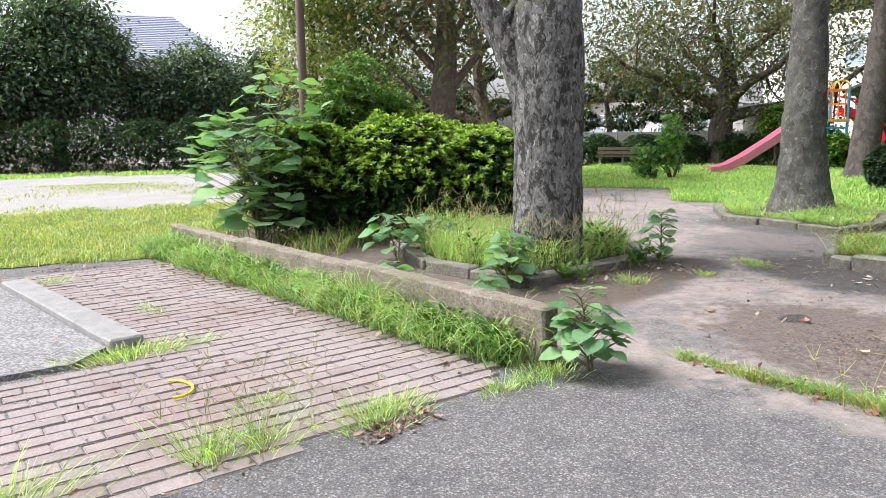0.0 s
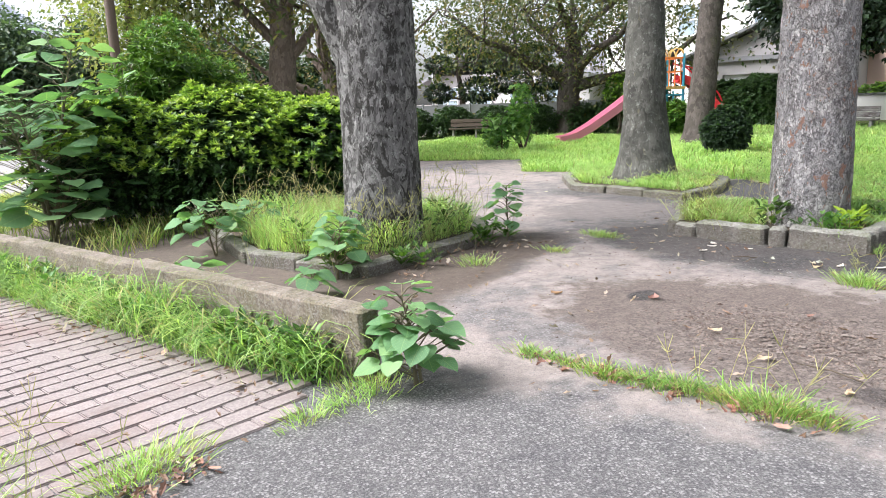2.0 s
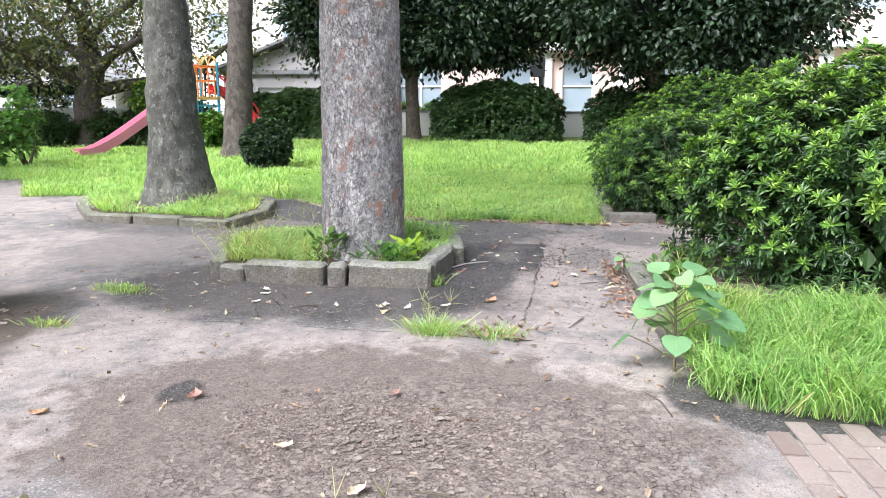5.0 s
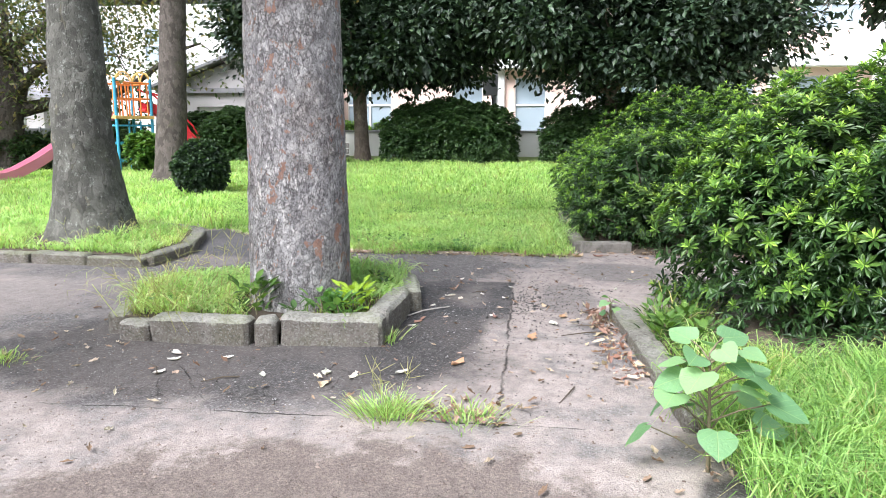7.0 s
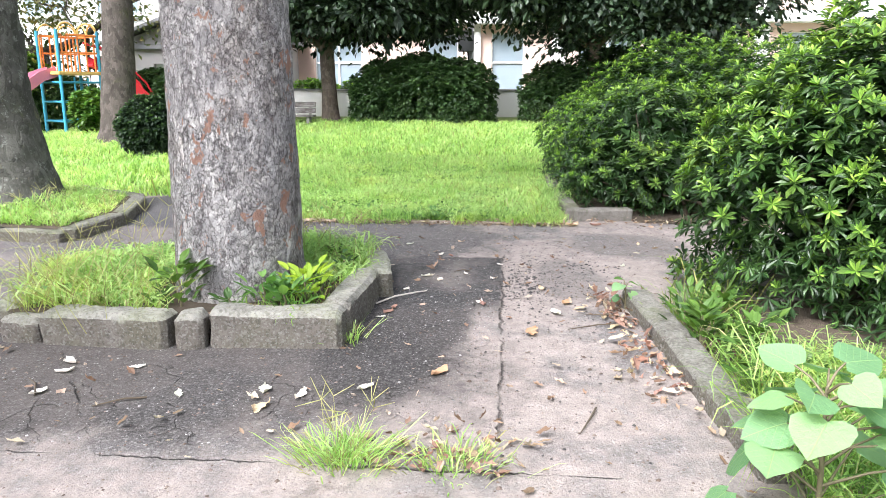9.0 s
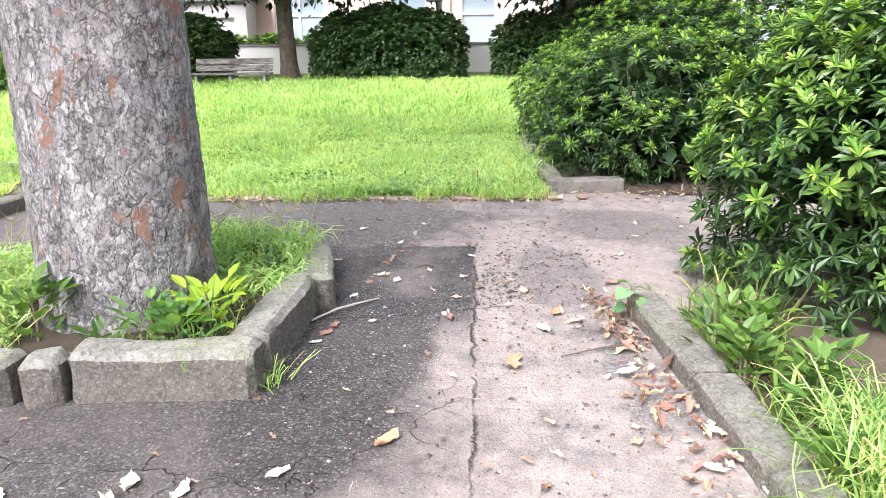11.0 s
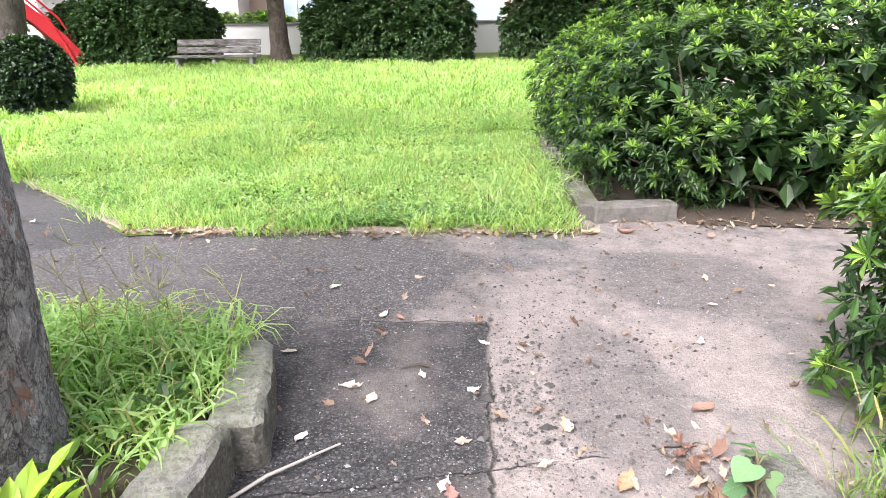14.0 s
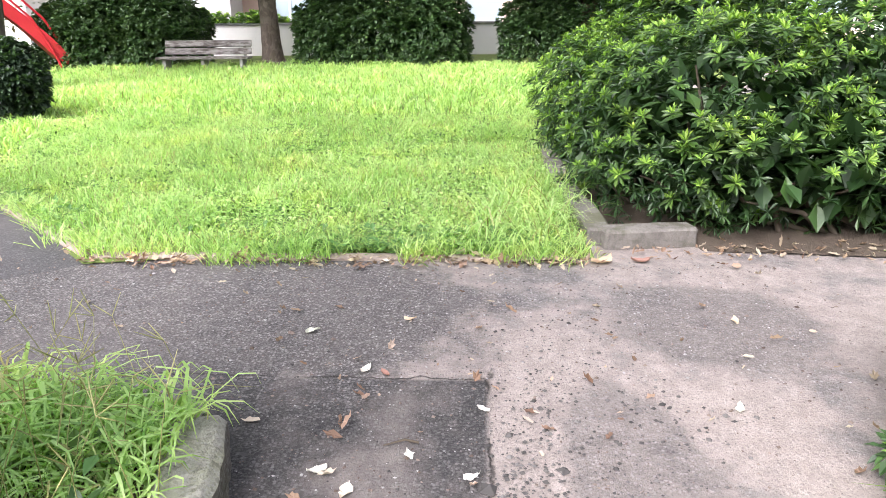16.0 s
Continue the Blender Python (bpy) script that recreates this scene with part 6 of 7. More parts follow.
for x_, y_, ln_, tn_, cl_, mt_, lb_ in (
        (9.17, 1.71, 0.055, 20, 1.0, LEAF_CHALK, "bleached curled leaf lying on dark asphalt"), (9.08, 1.62, 0.06, 80, 1.2, LEAF_CHALK, "bleached curled leaf lying on dark asphalt"),
        (9.50, 1.27, 0.05, 140, 1.0, LEAF_CHALK, "bleached leaf beside an asphalt seam"), (9.16, 1.30, 0.05, 30, 0.8, LEAF_CHALK, "bleached leaf beside an asphalt seam"), (9.25, 1.47, 0.05, 110, 0.9, LEAF_CHALK, "bleached curled leaf lying on dark asphalt"),
        (8.62, 1.35, 0.07, 100, 1.0, LEAF_ROSE, "rosy dry leaf lying on dark asphalt"), (8.66, 1.37, 0.06, 75, 0.9, LEAF_CHALK, "bleached leaf overlapping a rosy one"), (8.86, 1.78, 0.05, 60, 0.9, LEAF_CHALK, "small bleached leaf near a stick"),
        (9.53, 0.49, 0.06, 70, 0.9, LEAF_CHALK, "bleached leaf on sandy paving"), (9.05, 0.62, 0.075, 20, 1.1, LEAF_ROSE, "rosy dry leaf on sandy paving"), (8.69, 0.917, 0.095, 65, 0.8, LEAF_RUST, "rusty orange dry leaf on sandy paving"),
        (8.50, 0.984, 0.08, 120, 0.8, LEAF_CHALK, "pale dry leaf on sandy paving"), (8.95, 1.03, 0.075, 95, 0.7, LEAF_TAN, "tan dry leaf on sandy paving"), (8.19, 1.095, 0.11, 80, 0.8, LEAF_RUST, "long orange-brown leaf on sandy paving"), (7.663, 1.487, 0.085, 45, 1.2, LEAF_RUST, "rusty curled leaf on dark asphalt"),
        (10.19, 1.56, 0.05, 10, 0.9, LEAF_TAN, "small tan leaf on worn asphalt"), (10.21, 0.285, 0.06, 85, 0.5, LEAF_TAN, "tan leaf lying flat on sandy paving"), (10.05, 1.92, 0.06, 40, 1.0, LEAF_CHALK, "bleached leaf on worn asphalt"), (9.75, 1.67, 0.06, 70, 1.0, LEAF_CHALK, "bleached leaf on worn asphalt"), (9.72, 1.6, 0.05, 130, 1.0, LEAF_ROSE, "small rosy leaf on worn asphalt"),
        (8.52, 1.80, 0.06, 80, 1.0, LEAF_ROSE, "rosy leaf lodged against a kerb"), (8.45, 1.82, 0.07, 60, 1.0, LEAF_ROSE, "rosy leaf lodged against a kerb"), (8.35, 1.84, 0.05, 20, 1.0, LEAF_CHALK, "bleached leaf lodged against a kerb"),
        (7.65, 3.0, 0.075, 150, 1.1, LEAF_CHALK, "bleached curled leaf in front of a kerb"), (7.56, 2.97, 0.07, 30, 1.0, LEAF_CHALK, "bleached curled leaf in front of a kerb"), (7.35, 2.94, 0.065, 50, 1.0, LEAF_CHALK, "bleached leaf on damp asphalt"), (7.45, 2.12, 0.08, 100, 0.9, LEAF_CHALK, "bleached leaf on damp asphalt"), (7.3, 2.08, 0.09, 70, 0.8, LEAF_TAN, "tan leaf on damp asphalt"), (7.42, 1.98, 0.08, 85, 0.8, LEAF_CHALK, "bleached leaf on damp asphalt"), (7.62, 2.7, 0.06, 30, 0.9, LEAF_CHALK, "bleached leaf in front of a kerb"), (7.38, 2.42, 0.06, 120, 0.9, LEAF_CHALK, "bleached leaf on damp asphalt"), (7.5, 1.75, 0.07, 40, 1.0, LEAF_CHALK, "bleached leaf on damp asphalt"),
        (5.12, 1.21, 0.06, 90, 0.9, LEAF_TAN, "tan leaf beside a grass tuft"), (5.9, 2.55, 0.09, 100, 1.0, LEAF_ROSE, "rosy leaf in an earthy hollow"), (5.62, 3.05, 0.07, 40, 1.2, LEAF_RUST, "rusty curled leaf in an earthy hollow"), (5.55, 1.98, 0.07, 20, 0.8, LEAF_TAN, "tan leaf in an earthy hollow"), (5.3, 1.62, 0.08, 60, 0.9, LEAF_TAN, "tan leaf in an earthy hollow"), (6.1, 1.7, 0.07, 80, 0.9, LEAF_ROSE, "rosy leaf in an earthy hollow"),
        (10.93, 0.69, 0.13, 30, 0.9, LEAF_TAN, "large tan leaf against a kerb's corner"), (10.94, 0.50, 0.09, 170, 1.2, LEAF_ROSE, "rosy leaf against a kerb"), (10.9, 0.93, 0.10, 70, 1.0, LEAF_TAN, "tan leaf at the lawn's edge"), (10.89, 1.05, 0.08, 110, 1.1, LEAF_TAN, "tan leaf at the lawn's edge"), (10.92, 1.3, 0.09, 80, 1.0, LEAF_TAN, "tan leaf at the lawn's edge"), (10.9, 1.75, 0.07, 60, 1.0, LEAF_CHALK, "pale leaf at the lawn's edge"), (10.93, 2.35, 0.09, 95, 1.1, LEAF_TAN, "tan leaf at the lawn's edge"), (10.9, 2.8, 0.09, 75, 1.0, LEAF_TAN, "tan leaf at the lawn's edge"), (10.93, 3.05, 0.08, 120, 1.0, LEAF_RUST, "brown leaf at the lawn's edge")):
    fallen_leaf(x_, y_, ln_, tn_, cl_, mt_, lb_)
litter("leaf_heap", np.vstack([band_xy((8.85, 0.72), (8.35, 0.66), 0.035, 70), band_xy((8.4, 0.66), (7.5, 0.62), 0.04, 40)]), 0.06, LEAF_ROSE, "rosy brown dry leaves heaped against a mossy kerb", "leaves", 0.5, 0.016)
litter("leaf_heap", np.vstack([band_xy((8.8, 0.70), (7.4, 0.62), 0.08, 30), band_xy((10.93, 0.8), (10.9, 3.1), 0.03, 60)]), 0.07, LEAF_TAN, "tan dry leaves caught along an edge", "leaves", 0.5, 0.016)
litter("leaf_heap", np.vstack([band_xy((4.66, 2.45), (4.8, 1.15), 0.035, 90) - np.array([0.06, 0.0]), band_xy((7.0, 1.55), (7.0, 1.25), 0.05, 45), band_xy((2.6, 2.5), (3.05, 2.56), 0.03, 40)]), 0.055, LEAF_ROSE, "reddish dry leaves caught under grass tufts", "leaves", 0.4, 0.014)

# curled flakes of dried mud in the hollow
flake_xy = np.vstack([rng.normal((5.75, 1.25), (0.32, 0.28), (750, 2)), rng.normal((5.6, 1.75), (0.3, 0.4), (300, 2))])
FLAKE_V = [(1, 0, 0.25), (0.45, 0.85, 0.1), (-0.5, 0.8, 0.22), (-1, 0.05, 0.12), (-0.4, -0.8, 0.28), (0.6, -0.75, 0.1), (0, 0, 0)]
FLAKE_F = [(k, (k + 1) % 6, 6) for k in range(6)]
flake_m = spin(len(flake_xy), 0.0068 * rng.lognormal(0, 0.45, len(flake_xy)), 0.12)
MUD = grit_material("dry_mud_crust", (0.10, 0.08, 0.066), (0.16, 0.13, 0.112), (0.24, 0.20, 0.177))
tagged(link("mud_flakes", stamp("mud_flakes", FLAKE_V, FLAKE_F, flake_m, np.column_stack([flake_xy, np.full(len(flake_xy), -0.010)])), MUD), "curled flakes of dry mud crust", "earth", kind="stuff")

# coarse crumbs where the dark asphalt's seam breaks up
crumb_xy = np.vstack([rng.normal((9.0, 1.2), (0.16, 0.10), (190, 2)), rng.normal((9.35, 1.1), (0.22, 0.12), (80, 2)), rng.normal((9.45, 0.72), (0.10, 0.10), (60, 2))])
grit("asphalt_crumbs", crumb_xy, 0.0055, GRIT_DARK, "coarse dark crumbs broken from an asphalt seam", z=0.003)
STICK = plain_material("bare_stick", (0.42, 0.38, 0.34), 0.85)
tagged(link("stick", tube_mesh("stick", [(8.56, 1.90, 0.012), (8.66, 1.82, 0.022), (8.75, 1.73, 0.02), (8.83, 1.665, 0.01)], [0.0045, 0.005, 0.004, 0.003], 7, 0.2), STICK), "thin bare pale stick lying on dark asphalt", "stick")
for sx, sy, sa, sl in ((8.45, 0.72, 70, 0.25), (8.3, 0.8, 110, 0.3), (8.75, 0.75, 30, 0.2), (7.3, 0.95, 160, 0.22), (5.3, 1.35, 80, 0.3), (7.4, 3.0, 40, 0.2), (7.3, 2.6, 120, 0.18), (9.3, 1.5, 100, 0.1), (6.2, 0.6, 20, 0.25), (10.9, 0.95, 85, 0.3)):
    c_, s_ = math.cos(radians(sa)) * sl / 2, math.sin(radians(sa)) * sl / 2
    tagged(link("twig", tube_mesh("twig", [(sx - c_, sy - s_, 0.006), (sx + 0.01, sy - 0.01, 0.014), (sx + c_, sy + s_, 0.006)], [0.004, 0.004, 0.002], 5, 0.3), TWIG), "thin brown twig lying on the paving", "twig", "fallen twigs")
YELLOW = plain_material("yellow_plastic", (0.75, 0.58, 0.03), 0.5, 0, 0.15)
tagged(link("hose_piece", tube_mesh("hose_piece", [(2.21 + 0.09 * math.cos(a) - 0.06, 3.56 + 0.13 * math.sin(a), 0.022) for a in np.linspace(-1.9, 1.5, 14)], [0.0075] * 14, 8), YELLOW), "curved yellow plastic hose piece on brick paving", "hose")

# flush edging stones between the paving and the lawn
EDGING = concrete_material("sandy_edging", (0.42, 0.34, 0.29), (0.20, 0.16, 0.135))
edging = thing("lawn_edging", 11.0, 2.0, 0, "flush sandy concrete edging between paving and lawn", "edging", kind="structure")
for p_, q_, k_ in (((10.965, 0.84), (10.955, 3.27), 4), ((10.97, 3.29), (12.22, 4.66), 3)):
    for k in range(k_):
        a_, b_ = Vector(p_).lerp(Vector(q_), k / k_), Vector(p_).lerp(Vector(q_), (k + 1) / k_)
        gap_ = (b_ - a_).normalized() * 0.004
        sharp(part("edging_stone", moved(long_box(a_ + gap_, b_ - gap_, 0.09, 0.055, -0.04, 8, 0.008, 0.004), Matrix.Translation((-11.0, -2.0, 0))), EDGING, edging))

# kerb and slab beside the brick paving
slab_ = Nodes("gravelly_slab", 0.9, 0.25)
stone_ = slab_.ramp(slab_.cells(80, "Color"), (0.4, 0.0), (0.72, 1.0))
tone_ = slab_.ramp(slab_.noise(3, 10, 0.8), (0.35, 0.0), (0.65, 1.0))
slab_.color(slab_.mix(stone_, slab_.mix(tone_, (0.11, 0.106, 0.106), (0.19, 0.184, 0.182)), slab_.mix(tone_, (0.24, 0.235, 0.235), (0.33, 0.325, 0.32))))
slab_.bump(slab_.math("ADD", stone_, slab_.noise(70, 6, 0.8)), 0.8, 0.005)
SLAB = slab_.mat
bm = long_box((1.62, 6.95), (2.1, 4.5), 0.2, 0.10, -0.03, 14, 0.012, 0.004)
tagged(part("edging_kerb", bm, CONCRETE_PALE), "long grey concrete kerb beside brick paving", "kerb", kind="structure")
bm = bmesh.new()
base_ = [bm.verts.new((x_, y_, 0.0)) for x_, y_ in ((-3.0, 4.0), (1.78, 4.27), (1.98, 4.5), (1.5, 6.95), (-3.0, 7.1))]
fc = bm.faces.new(base_)
ex = bmesh.ops.extrude_face_region(bm, geom=[fc])
for v_ in [g for g in ex["geom"] if isinstance(g, bmesh.types.BMVert)]:
    v_.co.z = 0.03
tagged(part("concrete_slab", bm, SLAB), "raised grey sandy concrete slab", "slab", kind="structure")


def seed_stalks(x, y, z, n, length, r, label):
    """Thin pale grass stalks with splayed seed heads."""
    ob = thing("seed_grass", x, y, z, label, "grass")
    for _ in range(n):
        a, ln = rng.uniform(0, 6.3), length * rng.uniform(0.6, 1.15)
        b = Vector((rng.normal(0, r), rng.normal(0, r), 0))
        lean = rng.uniform(0.2, 0.8)
        tip = b + Vector((math.cos(a) * lean, math.sin(a) * lean, 1.0)).normalized() * ln
        tv, tf = tube([b, b.lerp(tip, 0.5) + Vector((0, 0, ln * 0.06)), tip], [0.0013, 0.0011, 0.0008], 4)
        for k in range(int(rng.integers(2, 6))):
            e = tip + (Vector(rng.normal(0, 0.5, 3)) + (tip - b).normalized() * 0.6).normalized() * 0.08
            v, f = tube([tip, tip.lerp(e, 0.5), e], [0.0012, 0.0016, 0.0006], 4)
            tf += [tuple(i + len(tv) for i in q) for q in f]
            tv += v
        link("stalk", mesh_of("stalk", tv, tf, True), GRASS_DRY, ob)
    return ob


seed_stalks(8.75, 2.25, 0.11, 14, 0.36, 0.16, "thin pale seeding grass stalks in a kerbed bed")
seed_stalks(9.1, 2.3, 0.11, 14, 0.34, 0.16, "thin pale seeding grass stalks at a bed's end")
seed_stalks(8.1, 3.1, 0.11, 26, 0.42, 0.2, "tall pale seeding grass stalks in a kerbed bed")
seed_stalks(10.1, 4.6, 0.1, 18, 0.3, 0.2, "pale seeding grass stalks at a bed's corner")
seed_stalks(5.6, 4.75, 0.1, 80, 0.45, 0.3, "wispy seeding grass stalks round a tree's foot")
seed_stalks(6.3, 5.0, 0.1, 70, 0.5, 0.25, "wispy seeding grass stalks round a tree's foot")
seed_stalks(5.3, 5.6, 0.1, 70, 0.55, 0.3, "wispy seeding grass stalks round a tree's foot")
seed_stalks(4.8, 1.4, 0.0, 10, 0.2, 0.12, "thin pale seeding grass stalks in a paving joint")
seed_stalks(6.98, 1.7, 0.0, 7, 0.17, 0.06, "thin pale seeding grass stalks in a paving joint")
seed_stalks(2.15, 2.75, 0.0, 14, 0.34, 0.1, "thin seeding foxtail stalks in brick paving")
seed_stalks(2.6, 2.8, 0.0, 10, 0.3, 0.1, "thin seeding foxtail stalks in brick paving")
leafy_weed(8.05, 2.22, 0.1, 0.12, 26, 0.09, LEAF_BROAD, "low_weed", "low round-leaved weed behind a kerb")
for wx, wy in ((8.35, 2.12), (8.45, 2.2), (8.0, 2.45), (8.2, 2.3), (8.75, 2.1), (8.95, 2.2)):
    leafy_weed(wx, wy, 0.1, 0.09, 18, 0.055, LEAF_MID, "low_weed", "low green leafy weed on bed soil")
for wx, wy, wr in ((5.3, 4.75, 0.25), (5.6, 4.65, 0.22), (6.0, 4.7, 0.22), (6.3, 4.72, 0.2), (6.55, 4.85, 0.2), (5.15, 5.2, 0.25), (5.3, 5.7, 0.3), (6.7, 5.2, 0.22), (5.0, 4.55, 0.15), (5.5, 4.4, 0.12), (6.5, 4.5, 0.15)):
    leafy_weed(wx, wy, 0.08 if wy > 4.6 else 0.0, wr, 50, 0.07, LEAF_MID, "low_weed", "tangled green weed round a tree's foot")
for k in range(9):
    wx, wy = rng.uniform(7.6, 8.7), rng.uniform(0.2, 0.42)
    tuft(wx, wy, 0.1, rng.uniform(0.12, 0.24), "straggling weeds growing over a mossy kerb", 60, (1, 1), 0.35, GRASS_DARK)
    leafy_weed(rng.uniform(7.5, 8.6), rng.uniform(0.15, 0.42), 0.03, rng.uniform(0.1, 0.18), 26, 0.07, LEAF_MID, "low_weed", "low leafy weed on dark bed soil")

grass_patch("bed_weeds", [(7.85, 2.1), (8.45, 2.06), (8.5, 2.25), (8.2, 2.4), (8.1, 2.75), (7.95, 2.8)], 1500, 0.09, 0.006, GRASS_MIX, "short weeds on bed soil beside a tree", -0.1, 0.3, 7.0, 2.5, z0=0.115)
litter("bed_litter", rng.uniform((7.9, 2.08), (8.5, 2.6), (70, 2)), 0.04, LEAF_DEAD, "dry leaves lying on bed soil", "leaves", 0.4, 0.135)


# ---- distance: left of the field ----
def far_tree(name, x, y, label, leaf, trunk_h, crown, n, size, r=0.2, seed=1, clumps=90, limbs=3, bark=None):
    lim = [(trunk_h * 0.8 + 0.25 * k, k * 360 / limbs + seed * 40, trunk_h * 0.9, 1.0, r * 0.5) for k in range(limbs)]
    top = max(c[0][2] for c in crown)
    return tree(name, x, y, label, bark or BARK_ROUGH, leaf, [(0, 0, 0), (0.05, 0, trunk_h), (0.1, 0.05, top)], [r, r * 0.8, r * 0.3], lim, crown, n, size, seg=16, flare=0.3, clumps=clumps, seed=seed)


far_tree("evergreen_tree", 4.2, 30.7, "large dense dark evergreen tree beyond the field", LEAF_FAR, 1.8, [((0, 0, 3.6), (2.3, 2.3, 2.2)), ((0.4, 0, 5.2), (1.8, 2.0, 1.8)), ((1.3, 0, 4.0), (1.6, 1.8, 1.7)), ((-1.5, 0, 3.2), (1.9, 2, 1.8))], 34000, 0.19, 0.25, 11, 170)
far_tree("evergreen_tree", 9.1, 30.0, "dense dark evergreen tree beyond the field", LEAF_FAR, 1.5, [((0, 0, 2.7), (1.8, 2.0, 1.6)), ((0.2, 0, 3.5), (1.7, 1.7, 1.4)), ((-1.8, 0, 2.5), (1.2, 1.5, 1.4)), ((1.5, -0.4, 2.4), (1.3, 1.5, 1.3))], 30000, 0.17, 0.2, 12, 130)
far_tree("evergreen_tree", -1.0, 31.5, "large dense dark evergreen tree beyond the field", LEAF_FAR, 1.6, [((0, 0, 3.8), (3.2, 2.6, 2.6))], 15000, 0.20, 0.25, 13, 110)
far_tree("evergreen_tree", 12.2, 30.5, "dark evergreen tree beyond the field", LEAF_FAR, 1.8, [((0, 0, 3.0), (1.2, 1.3, 2.0))], 7000, 0.17, 0.2, 14, 60)
hedge([((0.5 + 1.5 * k, 28.6 - 0.55 * k, 0.85), (1.1, 0.9, 0.95)) for k in range(8)], "long dark green hedge beyond the field", 4000)
tree("maple_tree", 10.35, 13.75, "tall tree with a dark trunk and thinning leaves", BARK_ROUGH, LEAF_CHERRY,
     [(0, 0, 0), (0.0, 0.0, 1.5), (0.1, -0.05, 3.0), (0.2, 0, 6.0)], [0.36, 0.29, 0.25, 0.12],
     [(2.1, 320, 3.2, 1.0, 0.12), (2.5, 140, 3.4, 0.9, 0.12), (2.9, 200, 3.0, 0.9, 0.1), (3.4, 60, 2.6, 1.0, 0.1), (3.0, 260, 2.8, 0.8, 0.09)],
     [((-1.6, 1.0, 3.7), (1.7, 1.7, 1.2)), ((0, 0, 5.0), (2.6, 2.6, 1.5))], 9000, 0.15, seg=28, twigs=3, clumps=110, seed=15)
far_tree("leafy_tree", 7.9, 15.3, "tree with drooping yellow-green leaves", LEAF_YELLOW, 1.6, [((0, 0, 3.3), (1.2, 1.3, 1.5)), ((1.2, -0.2, 3.0), (1.1, 1.0, 1.3)), ((0.6, 0, 4.6), (1.6, 1.4, 1.0))], 15000, 0.11, 0.16, 16, 130)
tree("cherry_tree", 13.6, 16.0, "spreading cherry tree with bare dark branches", BARK_ROUGH, LEAF_CHERRY,
     [(0, 0, 0), (-0.1, 0.1, 1.4), (-0.3, 0.3, 2.2), (-0.4, 0.5, 4)], [0.26, 0.22, 0.18, 0.1],
     [(1.3, 150, 3.6, 0.45, 0.12), (1.6, 320, 3.2, 0.6, 0.1), (1.9, 110, 3.2, 0.9, 0.1), (2.2, 230, 2.8, 0.8, 0.08)],
     [((0, 0, 4.2), (2.6, 2.6, 1.4))], 4500, 0.14, seg=24, twigs=4, clumps=70, seed=17)
far_tree("leafy_tree", 12.2, 21.5, "rounded dark tree in the distance", LEAF_HEDGE, 1.2, [((0, 0, 2.2), (1.2, 1.2, 1.2))], 6000, 0.16, 0.14, 18, 50)
far_tree("leafy_tree", 16.5, 27.5, "leafy green tree in the distance", LEAF_HEDGE, 1.4, [((0, 0, 2.6), (2.0, 2.0, 1.6)), ((3, 0, 2.2), (1.5, 1.5, 1.4))], 9000, 0.18, 0.15, 19, 70)

POLE = plain_material("brown_pole", (0.13, 0.095, 0.075), 0.8)
pole = thing("utility_pole", 6.75, 12.95, 0, "slender brown wooden pole", "pole")
link("shaft", tube_mesh("shaft", [(0, 0, -0.05), (0, 0.02, 3), (0.02, 0.02, 7.5)], [0.085, 0.08, 0.065], 14), POLE, pole)
part("cap", moved(box_bm(0.16, 0.16, 0.05, 0.01), Matrix.Translation((0.02, 0.02, 7.5))), POLE, pole)

ROOF_BLUE = plain_material("blue_grey_tiles", (0.36, 0.38, 0.46), 0.55, 0, 0.15)
WALL_WHITE = plain_material("white_render", (0.74, 0.73, 0.71), 0.85, 0, 0.12)
WALL_PINK = plain_material("salmon_render", (0.76, 0.56, 0.49), 0.85, 0, 0.10)
WALL_GREY = plain_material("grey_siding", (0.42, 0.40, 0.40), 0.8, 0, 0.15)
FENCE_GREY = plain_material("grey_panel", (0.22, 0.225, 0.235), 0.7, 0, 0.15)
ROOF_GREY = plain_material("grey_roof", (0.24, 0.24, 0.25), 0.7, 0, 0.2)
STEEL = plain_material("galvanised_steel", (0.45, 0.46, 0.47), 0.4, 0.8, 0.15)
SHUTTER = plain_material("white_shutter", (0.80, 0.80, 0.82), 0.5, 0.0, 0.06)
FRAME_WHITE = plain_material("white_frame", (0.80, 0.80, 0.80), 0.4, 0, 0.05)
GLASS = Nodes("window_glass", 0.04, 0.8)
GLASS.color((0.30, 0.37, 0.42))
GLASS = GLASS.mat
DARK = plain_material("dark_void", (0.03, 0.03, 0.032), 0.8, 0, 0.1)
wood = Nodes("weathered_wood", 0.85, 0.2)
wood.color(wood.mix(wood.ramp(wood.noise(9, 6, 0.75, wood.stretch(3, 0.6, 3)), (0.42, 0.0), (0.58, 1.0)), (0.055, 0.045, 0.04), (0.20, 0.19, 0.18)))
wood.bump(wood.noise(30, 4), 0.3, 0.004)
WOOD_OLD = wood.mat
BLUE = plain_material("blue_paint", (0.06, 0.33, 0.50), 0.45, 0, 0.2)
ORANGE = plain_material("orange_paint", (0.78, 0.24, 0.06), 0.45, 0, 0.15)
RED = plain_material("red_paint", (0.62, 0.03, 0.045), 0.4, 0, 0.15)
PINK = plain_material("faded_pink_paint", (0.74, 0.25, 0.36), 0.5, 0, 0.25)
TAN = plain_material("yellow_paint", (0.75, 0.48, 0.16), 0.45, 0, 0.15)


